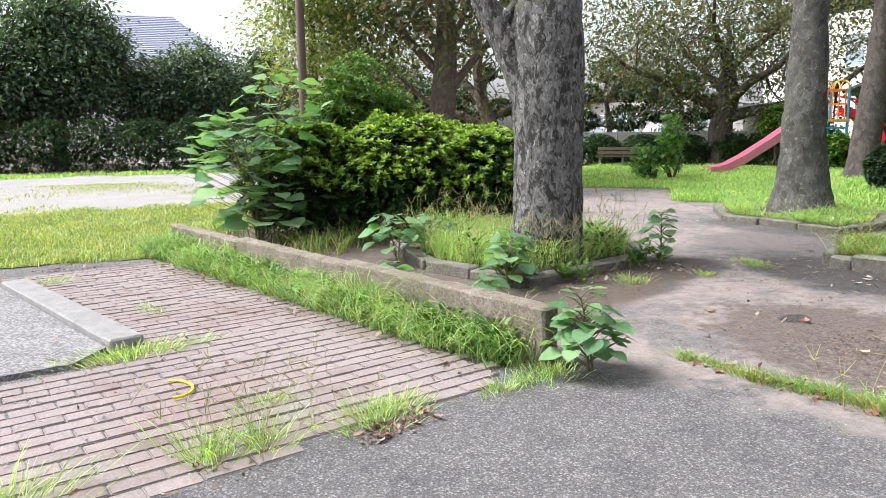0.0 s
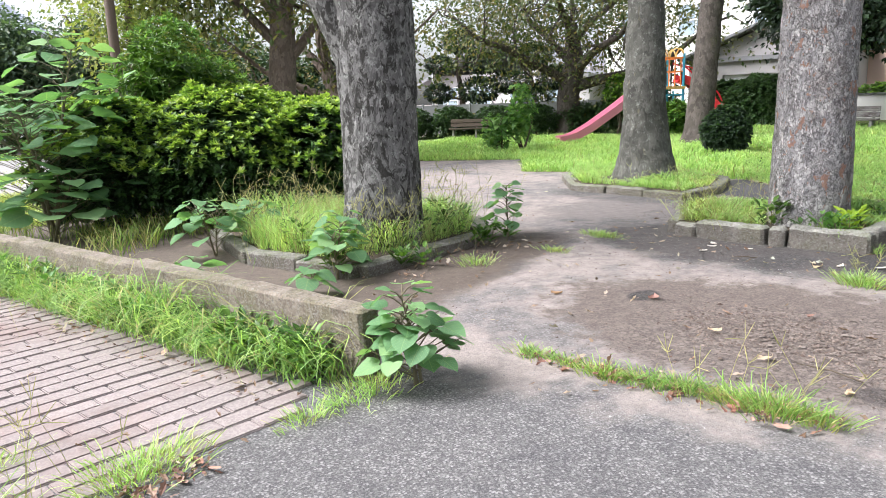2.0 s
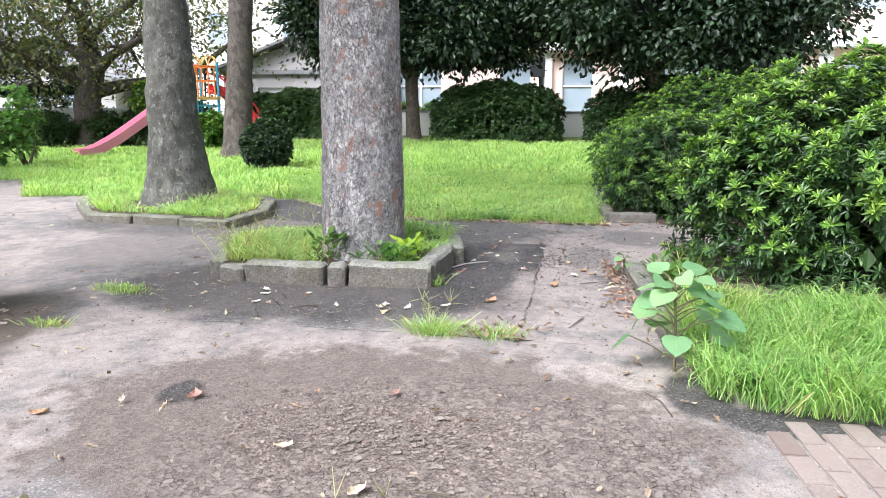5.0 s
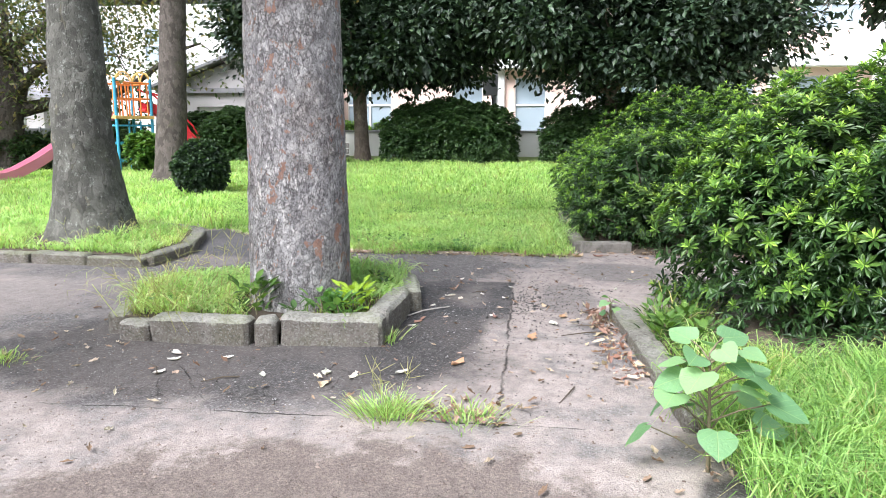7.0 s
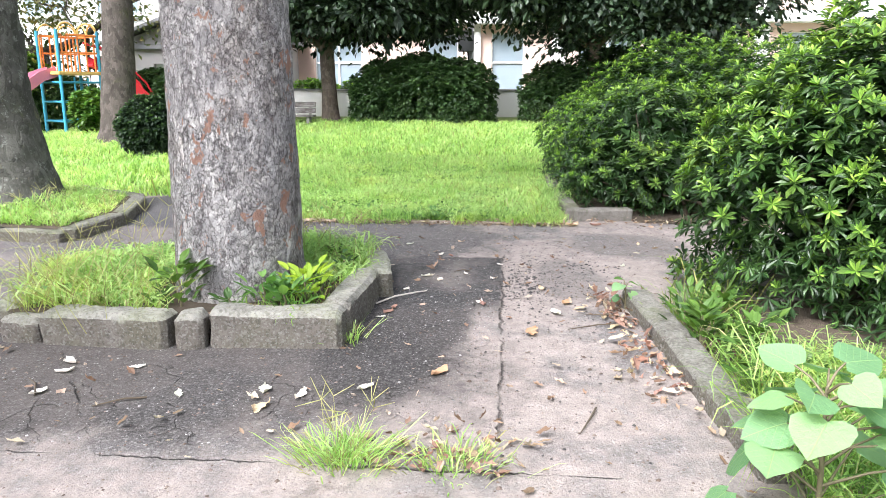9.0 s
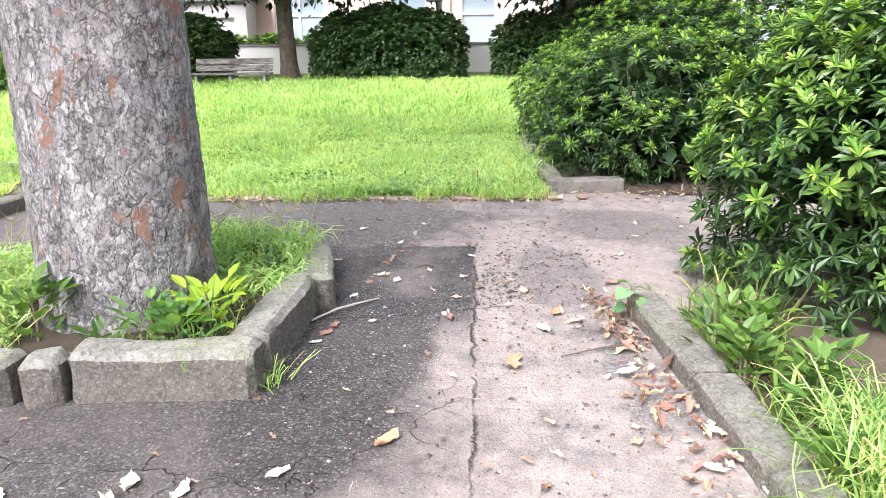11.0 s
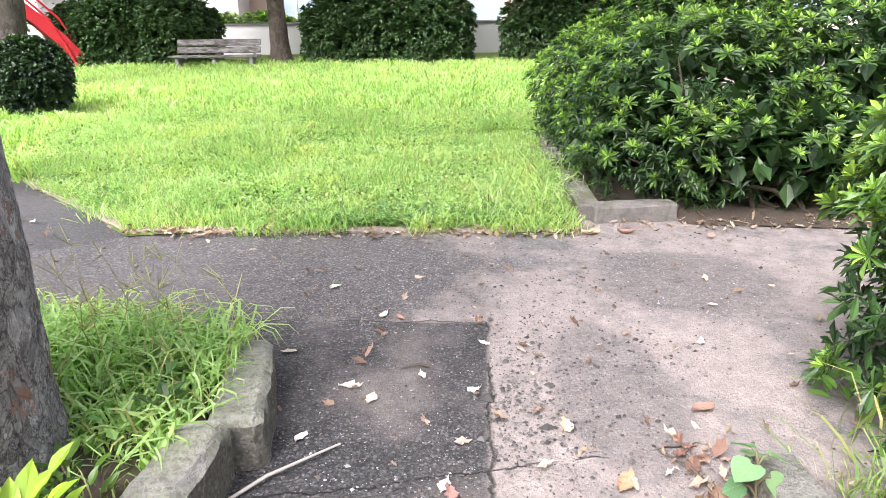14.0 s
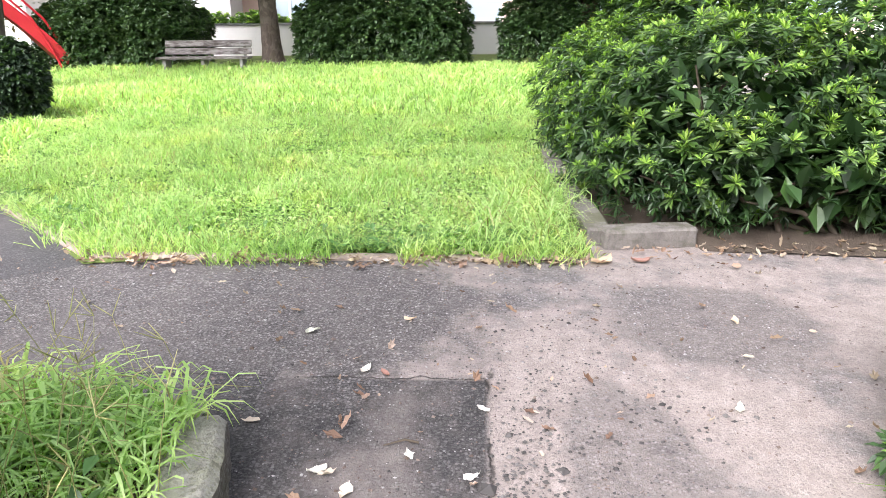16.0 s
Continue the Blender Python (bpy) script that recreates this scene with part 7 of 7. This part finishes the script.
def window(parent, x, y, z, w, h, name="window", turn=0.0, cols=2, rows=2):
    """A window facing -x on a wall, with frame, sill and panes."""
    m = Matrix.Translation((x, y, z)) @ Matrix.Rotation(radians(turn), 4, "Z")
    panes = [(-w / 2 + (i + 0.5) * w / cols, j * h / rows + 0.03, w / cols - 0.06, h / rows - 0.06) for i in range(cols) for j in range(rows)]
    win = part(name, moved(wall_with_holes(-w / 2, w / 2, 0, h, panes, 0.08), m), FRAME_WHITE, parent)
    for i in range(cols):
        for j in range(rows):
            part("pane", moved(box_bm(0.012, w / cols - 0.05, h / rows - 0.05), m @ Matrix.Translation((0.01, -w / 2 + (i + 0.5) * w / cols, j * h / rows + 0.025))), GLASS, win)
    part("sill", moved(box_bm(0.16, w + 0.12, 0.05, 0.008), m @ Matrix.Translation((-0.05, 0, -0.055))), FRAME_WHITE, win)
    return win


def wall_with_holes(y0, y1, z0, z1, holes, thick=0.2):
    """A wall along y with rectangular openings through it: holes are (y centre, z, width, height)."""
    ys = sorted({y0, y1, *[h[0] - h[2] / 2 for h in holes], *[h[0] + h[2] / 2 for h in holes]})
    zs = sorted({z0, z1, *[h[1] for h in holes], *[h[1] + h[3] for h in holes]})
    bms = []
    for a, b in zip(ys, ys[1:]):
        for c, d in zip(zs, zs[1:]):
            my, mz = (a + b) / 2, (c + d) / 2
            if any(abs(my - h[0]) < h[2] / 2 and h[1] < mz < h[1] + h[3] for h in holes):
                continue
            bms.append(moved(box_bm(thick, b - a, d - c), Matrix.Translation((0, my, c))))
    bm = join_bm(*bms)
    bmesh.ops.remove_doubles(bm, verts=bm.verts, dist=0.001)
    return bm


# salmon building behind the hedges
bld = thing("apartment_building", 28.3, -3.0, 0.3, "salmon-coloured two-storey building with white window bands", "building")
holes = []
for yc, w_ in ((9.6, 1.5), (6.3, 1.0), (4.25, 1.0), (1.2, 1.8), (-1.8, 1.8), (-4.8, 1.8), (-7.8, 1.8)):
    holes += [(yc, 0.75, w_, 1.75), (yc, 3.9, w_, 1.5)]
part("wall", moved(wall_with_holes(-11, 11.2, -0.3, 6.4, holes), Matrix.Identity(4)), WALL_PINK, bld)
part("back_room", moved(box_bm(5, 22, 6.3), Matrix.Translation((2.8, 0.1, -0.2))), DARK, bld)
for hy, hz, hw, hh in holes:
    window(bld, 0.02, hy, hz, hw, hh, rows=2, cols=2 if hw > 1.1 else 1)
for band_z in (2.75, 5.7):
    part("band", moved(box_bm(0.5, 22.4, 0.32, 0.02), Matrix.Translation((-0.3, 0.1, band_z))), WALL_WHITE, bld)
for py_ in (5.3, 2.7, -0.3, -3.3, -6.3):
    part("pilaster", moved(box_bm(0.18, 0.42, 6.3, 0.01), Matrix.Translation((-0.17, py_, -0.3))), WALL_WHITE, bld)
part("roof", moved(box_bm(6.2, 23, 0.25, 0.02), Matrix.Translation((2.6, 0.1, 6.42))), ROOF_GREY, bld)
gwall = thing("garden_wall", 25.6, 2.0, 0.3, "low white wall in front of a building", "wall", kind="structure")
part("wall_body", box_bm(0.15, 17.0, 0.75, 0.01), WALL_WHITE, gwall)
part("coping", moved(box_bm(0.2, 17.1, 0.06, 0.01), Matrix.Translation((0, 0, 0.75))), CONCRETE_PALE, gwall)
shrub("low_hedge", [((26.2, 4.0 + 1.4 * k, 0.95), (0.35, 0.9, 0.42)) for k in range(4)], "low light green hedge behind a white wall", "hedge", "card", 0.10, 1600, 600, (LEAF_MID, LEAF_NEW, LEAF_MID), 6)
upole = thing("utility_pole", 25.2, 2.25, 0.34, "grey steel utility pole with a meter box", "pole")
link("shaft", tube_mesh("shaft", [(0, 0, -0.1), (0, 0, 7)], [0.09, 0.075], 14), STEEL, upole)
part("meter_box", moved(box_bm(0.25, 0.42, 0.55, 0.02), Matrix.Translation((-0.15, 0.12, 1.75))), FENCE_GREY, upole)
part("cable", pipe_bm([(-0.1, 0.08, 1.75), (-0.12, 0.02, 1.3), (-0.1, 0.0, 0.2)], 0.02), DARK, upole)


# garage and house
gar = thing("garage", 27.0, 10.4, 0.3, "white garage with a grey gabled roof and roller shutter", "garage")
g0 = wall_with_holes(-2.6, 2.9, -0.3, 2.1, [(-0.3, -0.2, 3.9, 1.75)])
part("wall", g0, WALL_GREY, gar)
gb = bmesh.new()
tri = [gb.verts.new(p) for p in ((-0.1, -2.6, 2.1), (-0.1, 2.9, 2.1), (-0.1, 0.15, 3.1), (0.1, -2.6, 2.1), (0.1, 2.9, 2.1), (0.1, 0.15, 3.1))]
for q in ((0, 1, 2), (5, 4, 3), (0, 3, 4, 1), (1, 4, 5, 2), (2, 5, 3, 0)):
    gb.faces.new([tri[i] for i in q])
part("gable", gb, WALL_GREY, gar)
part("box_body", moved(box_bm(4.5, 5.3, 2.3), Matrix.Translation((2.4, 0.15, -0.25))), WALL_GREY, gar)
for s in range(14):
    part("shutter_slat", moved(box_bm(0.05, 3.86, 0.118, 0.012), Matrix.Translation((0.02, -0.3, -0.18 + s * 0.124))), SHUTTER, gar)
for sgn in (1, -1):
    r_bm = box_bm(5.4, 3.15, 0.10, 0.01)
    part("roof_slope", moved(r_bm, Matrix.Translation((2.2, 0.15 + sgn * 1.5, 2.62)) @ Matrix.Rotation(-sgn * math.atan2(1.0, 2.75), 4, "X")), ROOF_GREY, gar)
part("beam", moved(box_bm(0.12, 5.7, 0.16, 0.01), Matrix.Translation((-0.16, 0.15, 1.98))), ROOF_GREY, gar)
house = thing("house", 33.0, 14.0, 0.3, "two-storey grey house behind the park", "house")
part("wall", moved(box_bm(7, 9, 5.2), Matrix.Identity(4)), WALL_WHITE, house)
for sgn in (1, -1):
    part("roof_slope", moved(box_bm(8, 5.4, 0.16, 0.01), Matrix.Translation((0, sgn * 2.45, 6.0)) @ Matrix.Rotation(-sgn * 0.42, 4, "X")), ROOF_GREY, house)
for hy in (-2.6, 0.4, 3.0):
    window(house, -3.54, hy, 3.2, 1.5, 1.2)
house = thing("house", 32.0, 24.0, 0, "dark low house half hidden behind trees", "house")
part("wall", moved(box_bm(6, 10, 2.6), Matrix.Identity(4)), WALL_GREY, house)
for sgn in (1, -1):
    part("roof_slope", moved(box_bm(7.4, 5.9, 0.16, 0.01), Matrix.Translation((0, sgn * 2.65, 3.2)) @ Matrix.Rotation(-sgn * 0.38, 4, "X")), ROOF_GREY, house)
for hy in (-3.5, -1.2, 1.5, 3.8):
    window(house, -3.04, hy, 0.7, 1.5, 1.3)

house = thing("house", 37.0, -11.5, 0.3, "tall white house beyond the trees", "house")
part("wall", box_bm(6, 8, 6.2), WALL_WHITE, house)
for sgn in (1, -1):
    part("roof_slope", moved(box_bm(7, 4.9, 0.16, 0.01), Matrix.Translation((0, sgn * 2.15, 6.9)) @ Matrix.Rotation(-sgn * 0.40, 4, "X")), ROOF_GREY, house)
for hy in (-2.4, 0.2, 2.6):
    window(house, -3.04, hy, 3.4, 1.3, 1.2)
# blue-roofed house beyond the field
hs = thing("house", 11.0, 49.0, 0, "white house with a blue-grey tiled hip roof", "house", turn=-14)
part("wall", box_bm(9, 7, 5.6), WALL_WHITE, hs)
rb = bmesh.new()
pv = [rb.verts.new(p) for p in ((-5.2, -4.2, 5.5), (5.2, -4.2, 5.5), (5.2, 4.2, 5.5), (-5.2, 4.2, 5.5), (-1.9, 0, 8.6), (1.9, 0, 8.6))]
for q in ((0, 1, 5, 4), (1, 2, 5), (2, 3, 4, 5), (3, 0, 4), (3, 2, 1, 0)):
    rb.faces.new([pv[i] for i in q])
part("roof", rb, ROOF_BLUE, hs)
for k in range(24):
    f = (k + 0.5) / 24.5
    w_ = 10.4 * (1 - f) + 3.8 * f
    part("tile_course", moved(pipe_bm([(-w_ / 2 + 0.1, 0, 0), (w_ / 2 - 0.1, 0, 0)], 0.022, 6), Matrix.Translation((0, -4.2 + 4.2 * f, 5.52 + 3.1 * f))), ROOF_BLUE, hs)

# far edge of the lawn: panel fence, ladder, benches
fence = thing("panel_fence", 21.5, 20.5, 0, "long dark grey panel fence", "fence")
for k in range(16):
    f = k / 15
    px_, py_ = 17.5 + 9.5 * f, 24.5 - 9.5 * f
    ang = math.degrees(math.atan2(-9.5, 9.5))
    part("panel", moved(box_bm(0.88, 0.05, 1.05, 0.01), Matrix.Translation((px_ - 21.5, py_ - 20.5, 0.1)) @ Matrix.Rotation(radians(ang), 4, "Z")), FENCE_GREY, fence)
    part("post", moved(box_bm(0.06, 0.07, 1.2, 0.008), Matrix.Translation((px_ - 21.5 - 0.33, py_ - 20.5 + 0.33, 0))), FENCE_GREY, fence)
LADDER = plain_material("aluminium_ladder", (0.72, 0.72, 0.74), 0.4, 0.6, 0.1)
lad = thing("ladder", 22.6, 21.9, 0.0, "white stepladder standing behind a fence", "ladder", turn=-42)
for sx in (-0.22, 0.22):
    part("rail", pipe_bm([(sx, 0, 0), (sx * 0.75, 0.45, 2.55)], 0.035, 8), LADDER, lad)
    part("rear_rail", pipe_bm([(sx, 0.95, 0), (sx * 0.75, 0.5, 2.55)], 0.025, 8), LADDER, lad)
for k in range(8):
    z_ = 0.25 + k * 0.3
    part("rung", pipe_bm([(-0.21, z_ * 0.176, z_), (0.21, z_ * 0.176, z_)], 0.025, 6), LADDER, lad)
part("top_cap", moved(box_bm(0.5, 0.3, 0.12, 0.02), Matrix.Translation((0, 0.47, 2.52))), RED, lad)


def bench(x, y, z, turn, label, length=1.75, wood_=None):
    wood_ = wood_ or WOOD_OLD
    ob = thing("park_bench", x, y, z, label, "bench", "park benches", turn=turn)
    for k in range(3):
        part("seat_slat", moved(box_bm(0.11, length, 0.04, 0.008), Matrix.Translation((-0.2 + k * 0.13, 0, 0.32))), wood_, ob)
    for k in range(2):
        part("back_slat", moved(box_bm(0.035, length - 0.06, 0.115, 0.008), Matrix.Translation((0.2 + k * 0.04, 0, 0.385 + k * 0.13)) @ Matrix.Rotation(0.2, 4, "Y")), wood_, ob)
    for s in (-1, 0, 1):
        part("leg", moved(box_bm(0.3, 0.06, 0.32, 0.01), Matrix.Translation((-0.06, s * length * 0.42, 0))), CONCRETE_PALE, ob)
        part("back_support", moved(box_bm(0.04, 0.05, 0.34, 0.006), Matrix.Translation((0.235, s * length * 0.40, 0.28)) @ Matrix.Rotation(0.2, 4, "Y")), CONCRETE_PALE, ob)
    return ob


bench(20.45, 6.16, 0.2, 4, "weathered wooden slat bench in front of a hedge", 1.6)
bench(18.8, 16.2, float(ground_z(18.8, 16.2)), 40, "weathered dark wooden bench by a low hedge", 1.7, TWIG)
bench(15.6, 19.6, float(ground_z(15.6, 19.6)), 40, "weathered dark wooden bench by a low hedge", 1.7, TWIG)
part("wire_fence", join_bm(pipe_bm([(22.3, 8.0, 1.1), (22.3, 5.4, 1.1)], 0.015, 6), pipe_bm([(22.3, 5.4, 0.3), (22.3, 5.4, 1.14)], 0.03, 8), pipe_bm([(22.3, 6.7, 0.3), (22.3, 6.7, 1.12)], 0.02, 8)), FENCE_GREY)
tagged(bpy.data.objects["wire_fence"], "low dark metal rail fence behind a bench", "fence")
hedge([((18.2 + 0.9 * k, 18.6 - 1.05 * k, 0.55), (0.75, 0.75, 0.5)) for k in range(5)], "low dark hedge at the far side of the lawn", 3000)
hedge([((22.4, 13.2, 0.7), (0.8, 0.9, 0.6)), ((22.0, 12.0, 0.75), (0.8, 0.9, 0.6))], "low dark hedge behind a slide", 1800)
hedge([((24.0, 9.4, 0.9), (0.7, 0.9, 0.75)), ((24.0, 10.6, 0.9), (0.6, 0.8, 0.7))], "rounded dark green bush before a garage", 1800)
shrub("young_shrub", [((15.3, 11.45, 0.85), (0.35, 0.35, 0.75)), ((15.0, 11.9, 0.45), (0.4, 0.4, 0.4))], "slender light green shrub on the lawn", "shrub", "card", 0.10, 150, 80, (LEAF_BROAD, LEAF_BROAD, LEAF_BROAD), 6)
shrub("young_shrub", [((21.5, 12.6, 1.35), (0.5, 0.5, 0.5))], "light green leafy bush beside a slide", "shrub", "card", 0.12, 500, 200, (LEAF_MID, LEAF_NEW, LEAF_MID), 6)
shrub("young_shrub", [((19.3, 9.7, 0.6), (0.35, 0.35, 0.4))], "light green bush at a climbing frame's foot", "shrub", "card", 0.12, 250, 100, (LEAF_MID, LEAF_BROAD, LEAF_MID), 6)


def topiary(x, y, z, label, pads, seed):
    r_ = np.random.default_rng(seed)
    ob = thing("topiary_pine", x, y, 0, label, "tree", "clipped pines")
    top = max(p[2] for p in pads)
    link("trunk", tube_mesh("trunk", [(0, 0, -0.05), (0.15, 0, top * 0.4), (-0.1, 0.1, top * 0.75), (0, 0, top)], [0.14, 0.11, 0.08, 0.04], 12, 0.1), BARK_ROUGH, ob)
    for px_, py_, pz_, r0 in pads:
        n = int(2200 * r0)
        d = unit(r_.normal(size=(n, 3)))
        p = np.array([px_, py_, pz_]) + d * np.array([r0, r0, r0 * 0.55]) * r_.uniform(0.6, 1, (n, 1))
        tagged(link("foliage_pad", stamp("foliage_pad", CARD_V, CARD_F, frames_along(d + r_.normal(0, 0.4, (n, 3)), np.full(n, 0.15)), p), LEAF_EVER, ob), kind="stuff")
        link("limb", tube_mesh("limb", [(0, 0, pz_ - 0.25), (px_ * 0.6, py_ * 0.6, pz_ - 0.12), (px_, py_, pz_)], [0.05, 0.035, 0.02], 6), BARK_ROUGH, ob)
    return ob


topiary(23.2, 21.2, 0, "clipped pine with rounded dark foliage pads", [(0, 0, 3.6, 0.75), (-0.6, 0.5, 2.7, 0.6), (0.7, -0.6, 2.8, 0.8), (0.5, -0.6, 1.7, 0.9), (-0.6, 0.6, 1.6, 0.6)], 31)
topiary(25.4, 19.2, 0, "clipped pine with rounded dark foliage pads", [(0, 0, 3.0, 0.8), (-0.7, 0.6, 2.0, 0.8), (0.7, -0.6, 2.1, 0.8), (0, 0, 1.3, 0.9)], 32)
topiary(19.8, 24.8, 0, "clipped pine with rounded dark foliage pads", [(0, 0, 3.6, 0.4), (-0.4, 0.4, 2.8, 0.5), (0.4, -0.4, 2.2, 0.6), (-0.4, 0.4, 1.6, 0.7), (0.3, 0, 1.0, 0.8)], 33)

# ---- climbing frame with slides ----
play = thing("climbing_frame", 20.0, 10.5, float(ground_z(20.0, 10.5)), "painted steel climbing frame with two slides", "climbing frame", turn=-32)
W = 0.42
for sx in (-W, W):
    for sy in (-W, W):
        part("post", pipe_bm([(sx, sy, -0.05), (sx, sy, 2.15)], 0.035, 10), BLUE, play, "blue steel post")
for zz in (0.3, 0.7, 1.1):
    for a, b in (((-W, -W), (W, -W)), ((-W, W), (W, W)), ((-W, -W), (-W, W)), ((W, -W), (W, W))):
        part("rung", pipe_bm([(*a, zz), (*b, zz)], 0.022, 8), BLUE, play, "blue steel rung")
for sx in (-0.14, 0.14):
    part("ladder_bar", pipe_bm([(sx, -W, 0), (sx, -W, 1.2)], 0.02, 8), BLUE, play)
part("platform", moved(box_bm(2 * W + 0.1, 2 * W + 0.1, 0.07, 0.01), Matrix.Translation((0, 0, 1.25))), TAN, play, "yellow deck")
for k in range(5):
    o = -W + (k + 0.5) * 2 * W / 5
    for p in ((o, -W), (o, W), (-W, o)):
        if p == (-W, o) and k in (1, 2, 3):
            continue
        part("cage_bar", pipe_bm([(*p, 1.3), (*p, 2.05)], 0.018, 8), ORANGE, play, "orange railing bar")
for a, b in (((-W, -W), (W, -W)), ((-W, W), (W, W)), ((W, -W), (W, W))):
    part("top_rail", pipe_bm([(*a, 2.05), (*b, 2.05)], 0.024, 8), ORANGE, play)
    part("mid_rail", pipe_bm([(*a, 1.7), (*b, 1.7)], 0.018, 8), ORANGE, play)
    for f0 in (0.25, 0.75):
        cx_, cy_ = a[0] + (b[0] - a[0]) * f0, a[1] + (b[1] - a[1]) * f0
        ux, uy = (b[0] - a[0]) / (2 * W), (b[1] - a[1]) / (2 * W)
        part("hoop", pipe_bm([(cx_ + ux * 0.2 * math.cos(q), cy_ + uy * 0.2 * math.cos(q), 2.05 + 0.24 * math.sin(q)) for q in np.linspace(0, math.pi, 11)], 0.018, 8), TAN, play, "yellow top hoop")


def slide_trough(name, pts, width, mat, parent, label):
    """A slide chute: floor and raised sides swept along pts."""
    bm = bmesh.new()
    prof = ((-width / 2, 0.16), (-width / 2 + 0.03, 0.0), (width / 2 - 0.03, 0.0), (width / 2, 0.16), (width / 2 + 0.03, 0.16), (width / 2, -0.05), (-width / 2, -0.05), (-width / 2 - 0.03, 0.16))
    rings = []
    for i, p in enumerate(pts):
        d = (Vector(pts[min(i + 1, len(pts) - 1)]) - Vector(pts[max(i - 1, 0)])).normalized()
        s = d.cross(Vector((0, 0, 1))).normalized()
        u = s.cross(d)
        rings.append([bm.verts.new(Vector(p) + s * a + u * b) for a, b in prof])
    for r0, r1 in zip(rings, rings[1:]):
        for k in range(len(prof)):
            bm.faces.new((r0[k], r0[(k + 1) % 8], r1[(k + 1) % 8], r1[k]))
    bm.faces.new(rings[0][::-1])
    bm.faces.new(rings[-1])
    return part(name, bm, mat, parent, label)


inv = play.matrix_basis.inverted()
chute = [inv @ Vector(p) for p in ((19.8, 10.75, 1.4), (19.55, 10.92, 1.3), (19.0, 11.28, 0.84), (18.45, 11.64, 0.42), (18.1, 11.88, 0.2), (17.9, 12.02, 0.12), (17.7, 12.16, 0.1))]
slide_trough("long_slide", chute, 0.38, PINK, play, "faded pink steel slide")
red = [inv @ Vector(p) for p in ((20.25, 10.2, 1.62), (20.5, 9.95, 1.5), (20.75, 9.65, 1.15), (20.95, 9.4, 0.8), (21.1, 9.25, 0.55), (21.2, 9.1, 0.45))]
slide_trough("short_slide", red, 0.5, RED, play, "red plastic slide")
for off in (0.22, -0.22):
    part("hand_rail", pipe_bm([Vector(p) + Vector((off, off, 0.42)) for p in red[:4]] + [Vector(red[4]) + Vector((off, off, 0.25)), Vector(red[5]) + Vector((off, off, -0.15))], 0.022, 8), RED, play, "red tubular rail")

# ---- kerbs of the planting beds ----
kerb_bed("planting_bed", BED1, "concrete-kerbed planting bed round a tree", 0.095, mat=KERB_DARK)
kerb_bed("planting_bed", BED2, "concrete-kerbed planting bed round a grey tree", 0.095, mat=KERB_DARK)
bed3 = thing("planting_bed", 8.5, 2.7, 0, "concrete-kerbed planting bed round a flaking tree", "planting bed", kind="structure")
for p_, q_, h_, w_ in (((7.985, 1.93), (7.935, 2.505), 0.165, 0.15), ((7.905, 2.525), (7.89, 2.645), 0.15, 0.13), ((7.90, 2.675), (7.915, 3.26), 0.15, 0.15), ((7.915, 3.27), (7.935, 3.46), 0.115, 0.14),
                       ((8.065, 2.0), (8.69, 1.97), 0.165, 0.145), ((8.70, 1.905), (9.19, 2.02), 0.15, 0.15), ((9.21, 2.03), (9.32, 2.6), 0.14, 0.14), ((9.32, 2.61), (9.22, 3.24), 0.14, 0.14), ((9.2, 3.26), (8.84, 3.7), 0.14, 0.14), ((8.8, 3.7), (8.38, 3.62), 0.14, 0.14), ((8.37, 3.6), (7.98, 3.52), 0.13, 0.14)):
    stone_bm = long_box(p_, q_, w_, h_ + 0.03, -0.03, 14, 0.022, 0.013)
    sharp(part("kerb_stone", moved(stone_bm, Matrix.Translation((-8.5, -2.7, 0))), KERB_BROWN_SIDED, bed3))
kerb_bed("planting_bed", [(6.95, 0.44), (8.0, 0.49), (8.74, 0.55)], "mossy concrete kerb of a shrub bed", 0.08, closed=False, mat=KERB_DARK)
kerb_bed("planting_bed", [(14.6, 0.72), (12.5, 0.72), (11.2, 0.66), (11.27, 0.16)], "concrete kerb at the corner of a shrub bed", 0.10, closed=False)
bed_soil(shrink(BED1, 0.03), 0.08, 0.12, "dark earth in a kerbed planting bed")
bed_soil(shrink(BED2, 0.03), 0.09, 0.12, "dark earth in a kerbed planting bed")
bed_soil(shrink(BED3, 0.03), 0.11, 0.14, "dark earth in a kerbed planting bed")
bed_soil([(6.3, 0.1), (7.0, 0.42), (8.74, 0.5), (9.0, 0.25), (9.2, -0.8), (9.3, -3.5), (6.2, -3.5)], -0.01, 0.05, "bare dark earth under a shrub")
bed_soil([(11.3, 0.66), (15.5, 0.66), (16.5, -3.5), (11.05, -3.5), (11.0, -1.0), (11.1, 0.05)], 0.006, 0.07, "bare dark earth under a shrub")
# ---- paving bricks ----
lay_bricks("brick_paving", (-1.2, 2.2), 3.9, 28, 54, 0.203, 0.104, keep_left, BRICK_RED, "worn red brick paving dusted with grey sand", 0.009)
lay_bricks("brick_paving", (4.3, -1.9), 5.0, 10, 22, 0.2, 0.104, lambda x, y: y < 0.27 + 0.09 * (x - 6.0) and x < 6.07, BRICK_PALE, "pale dusty brick paving", 0.008)
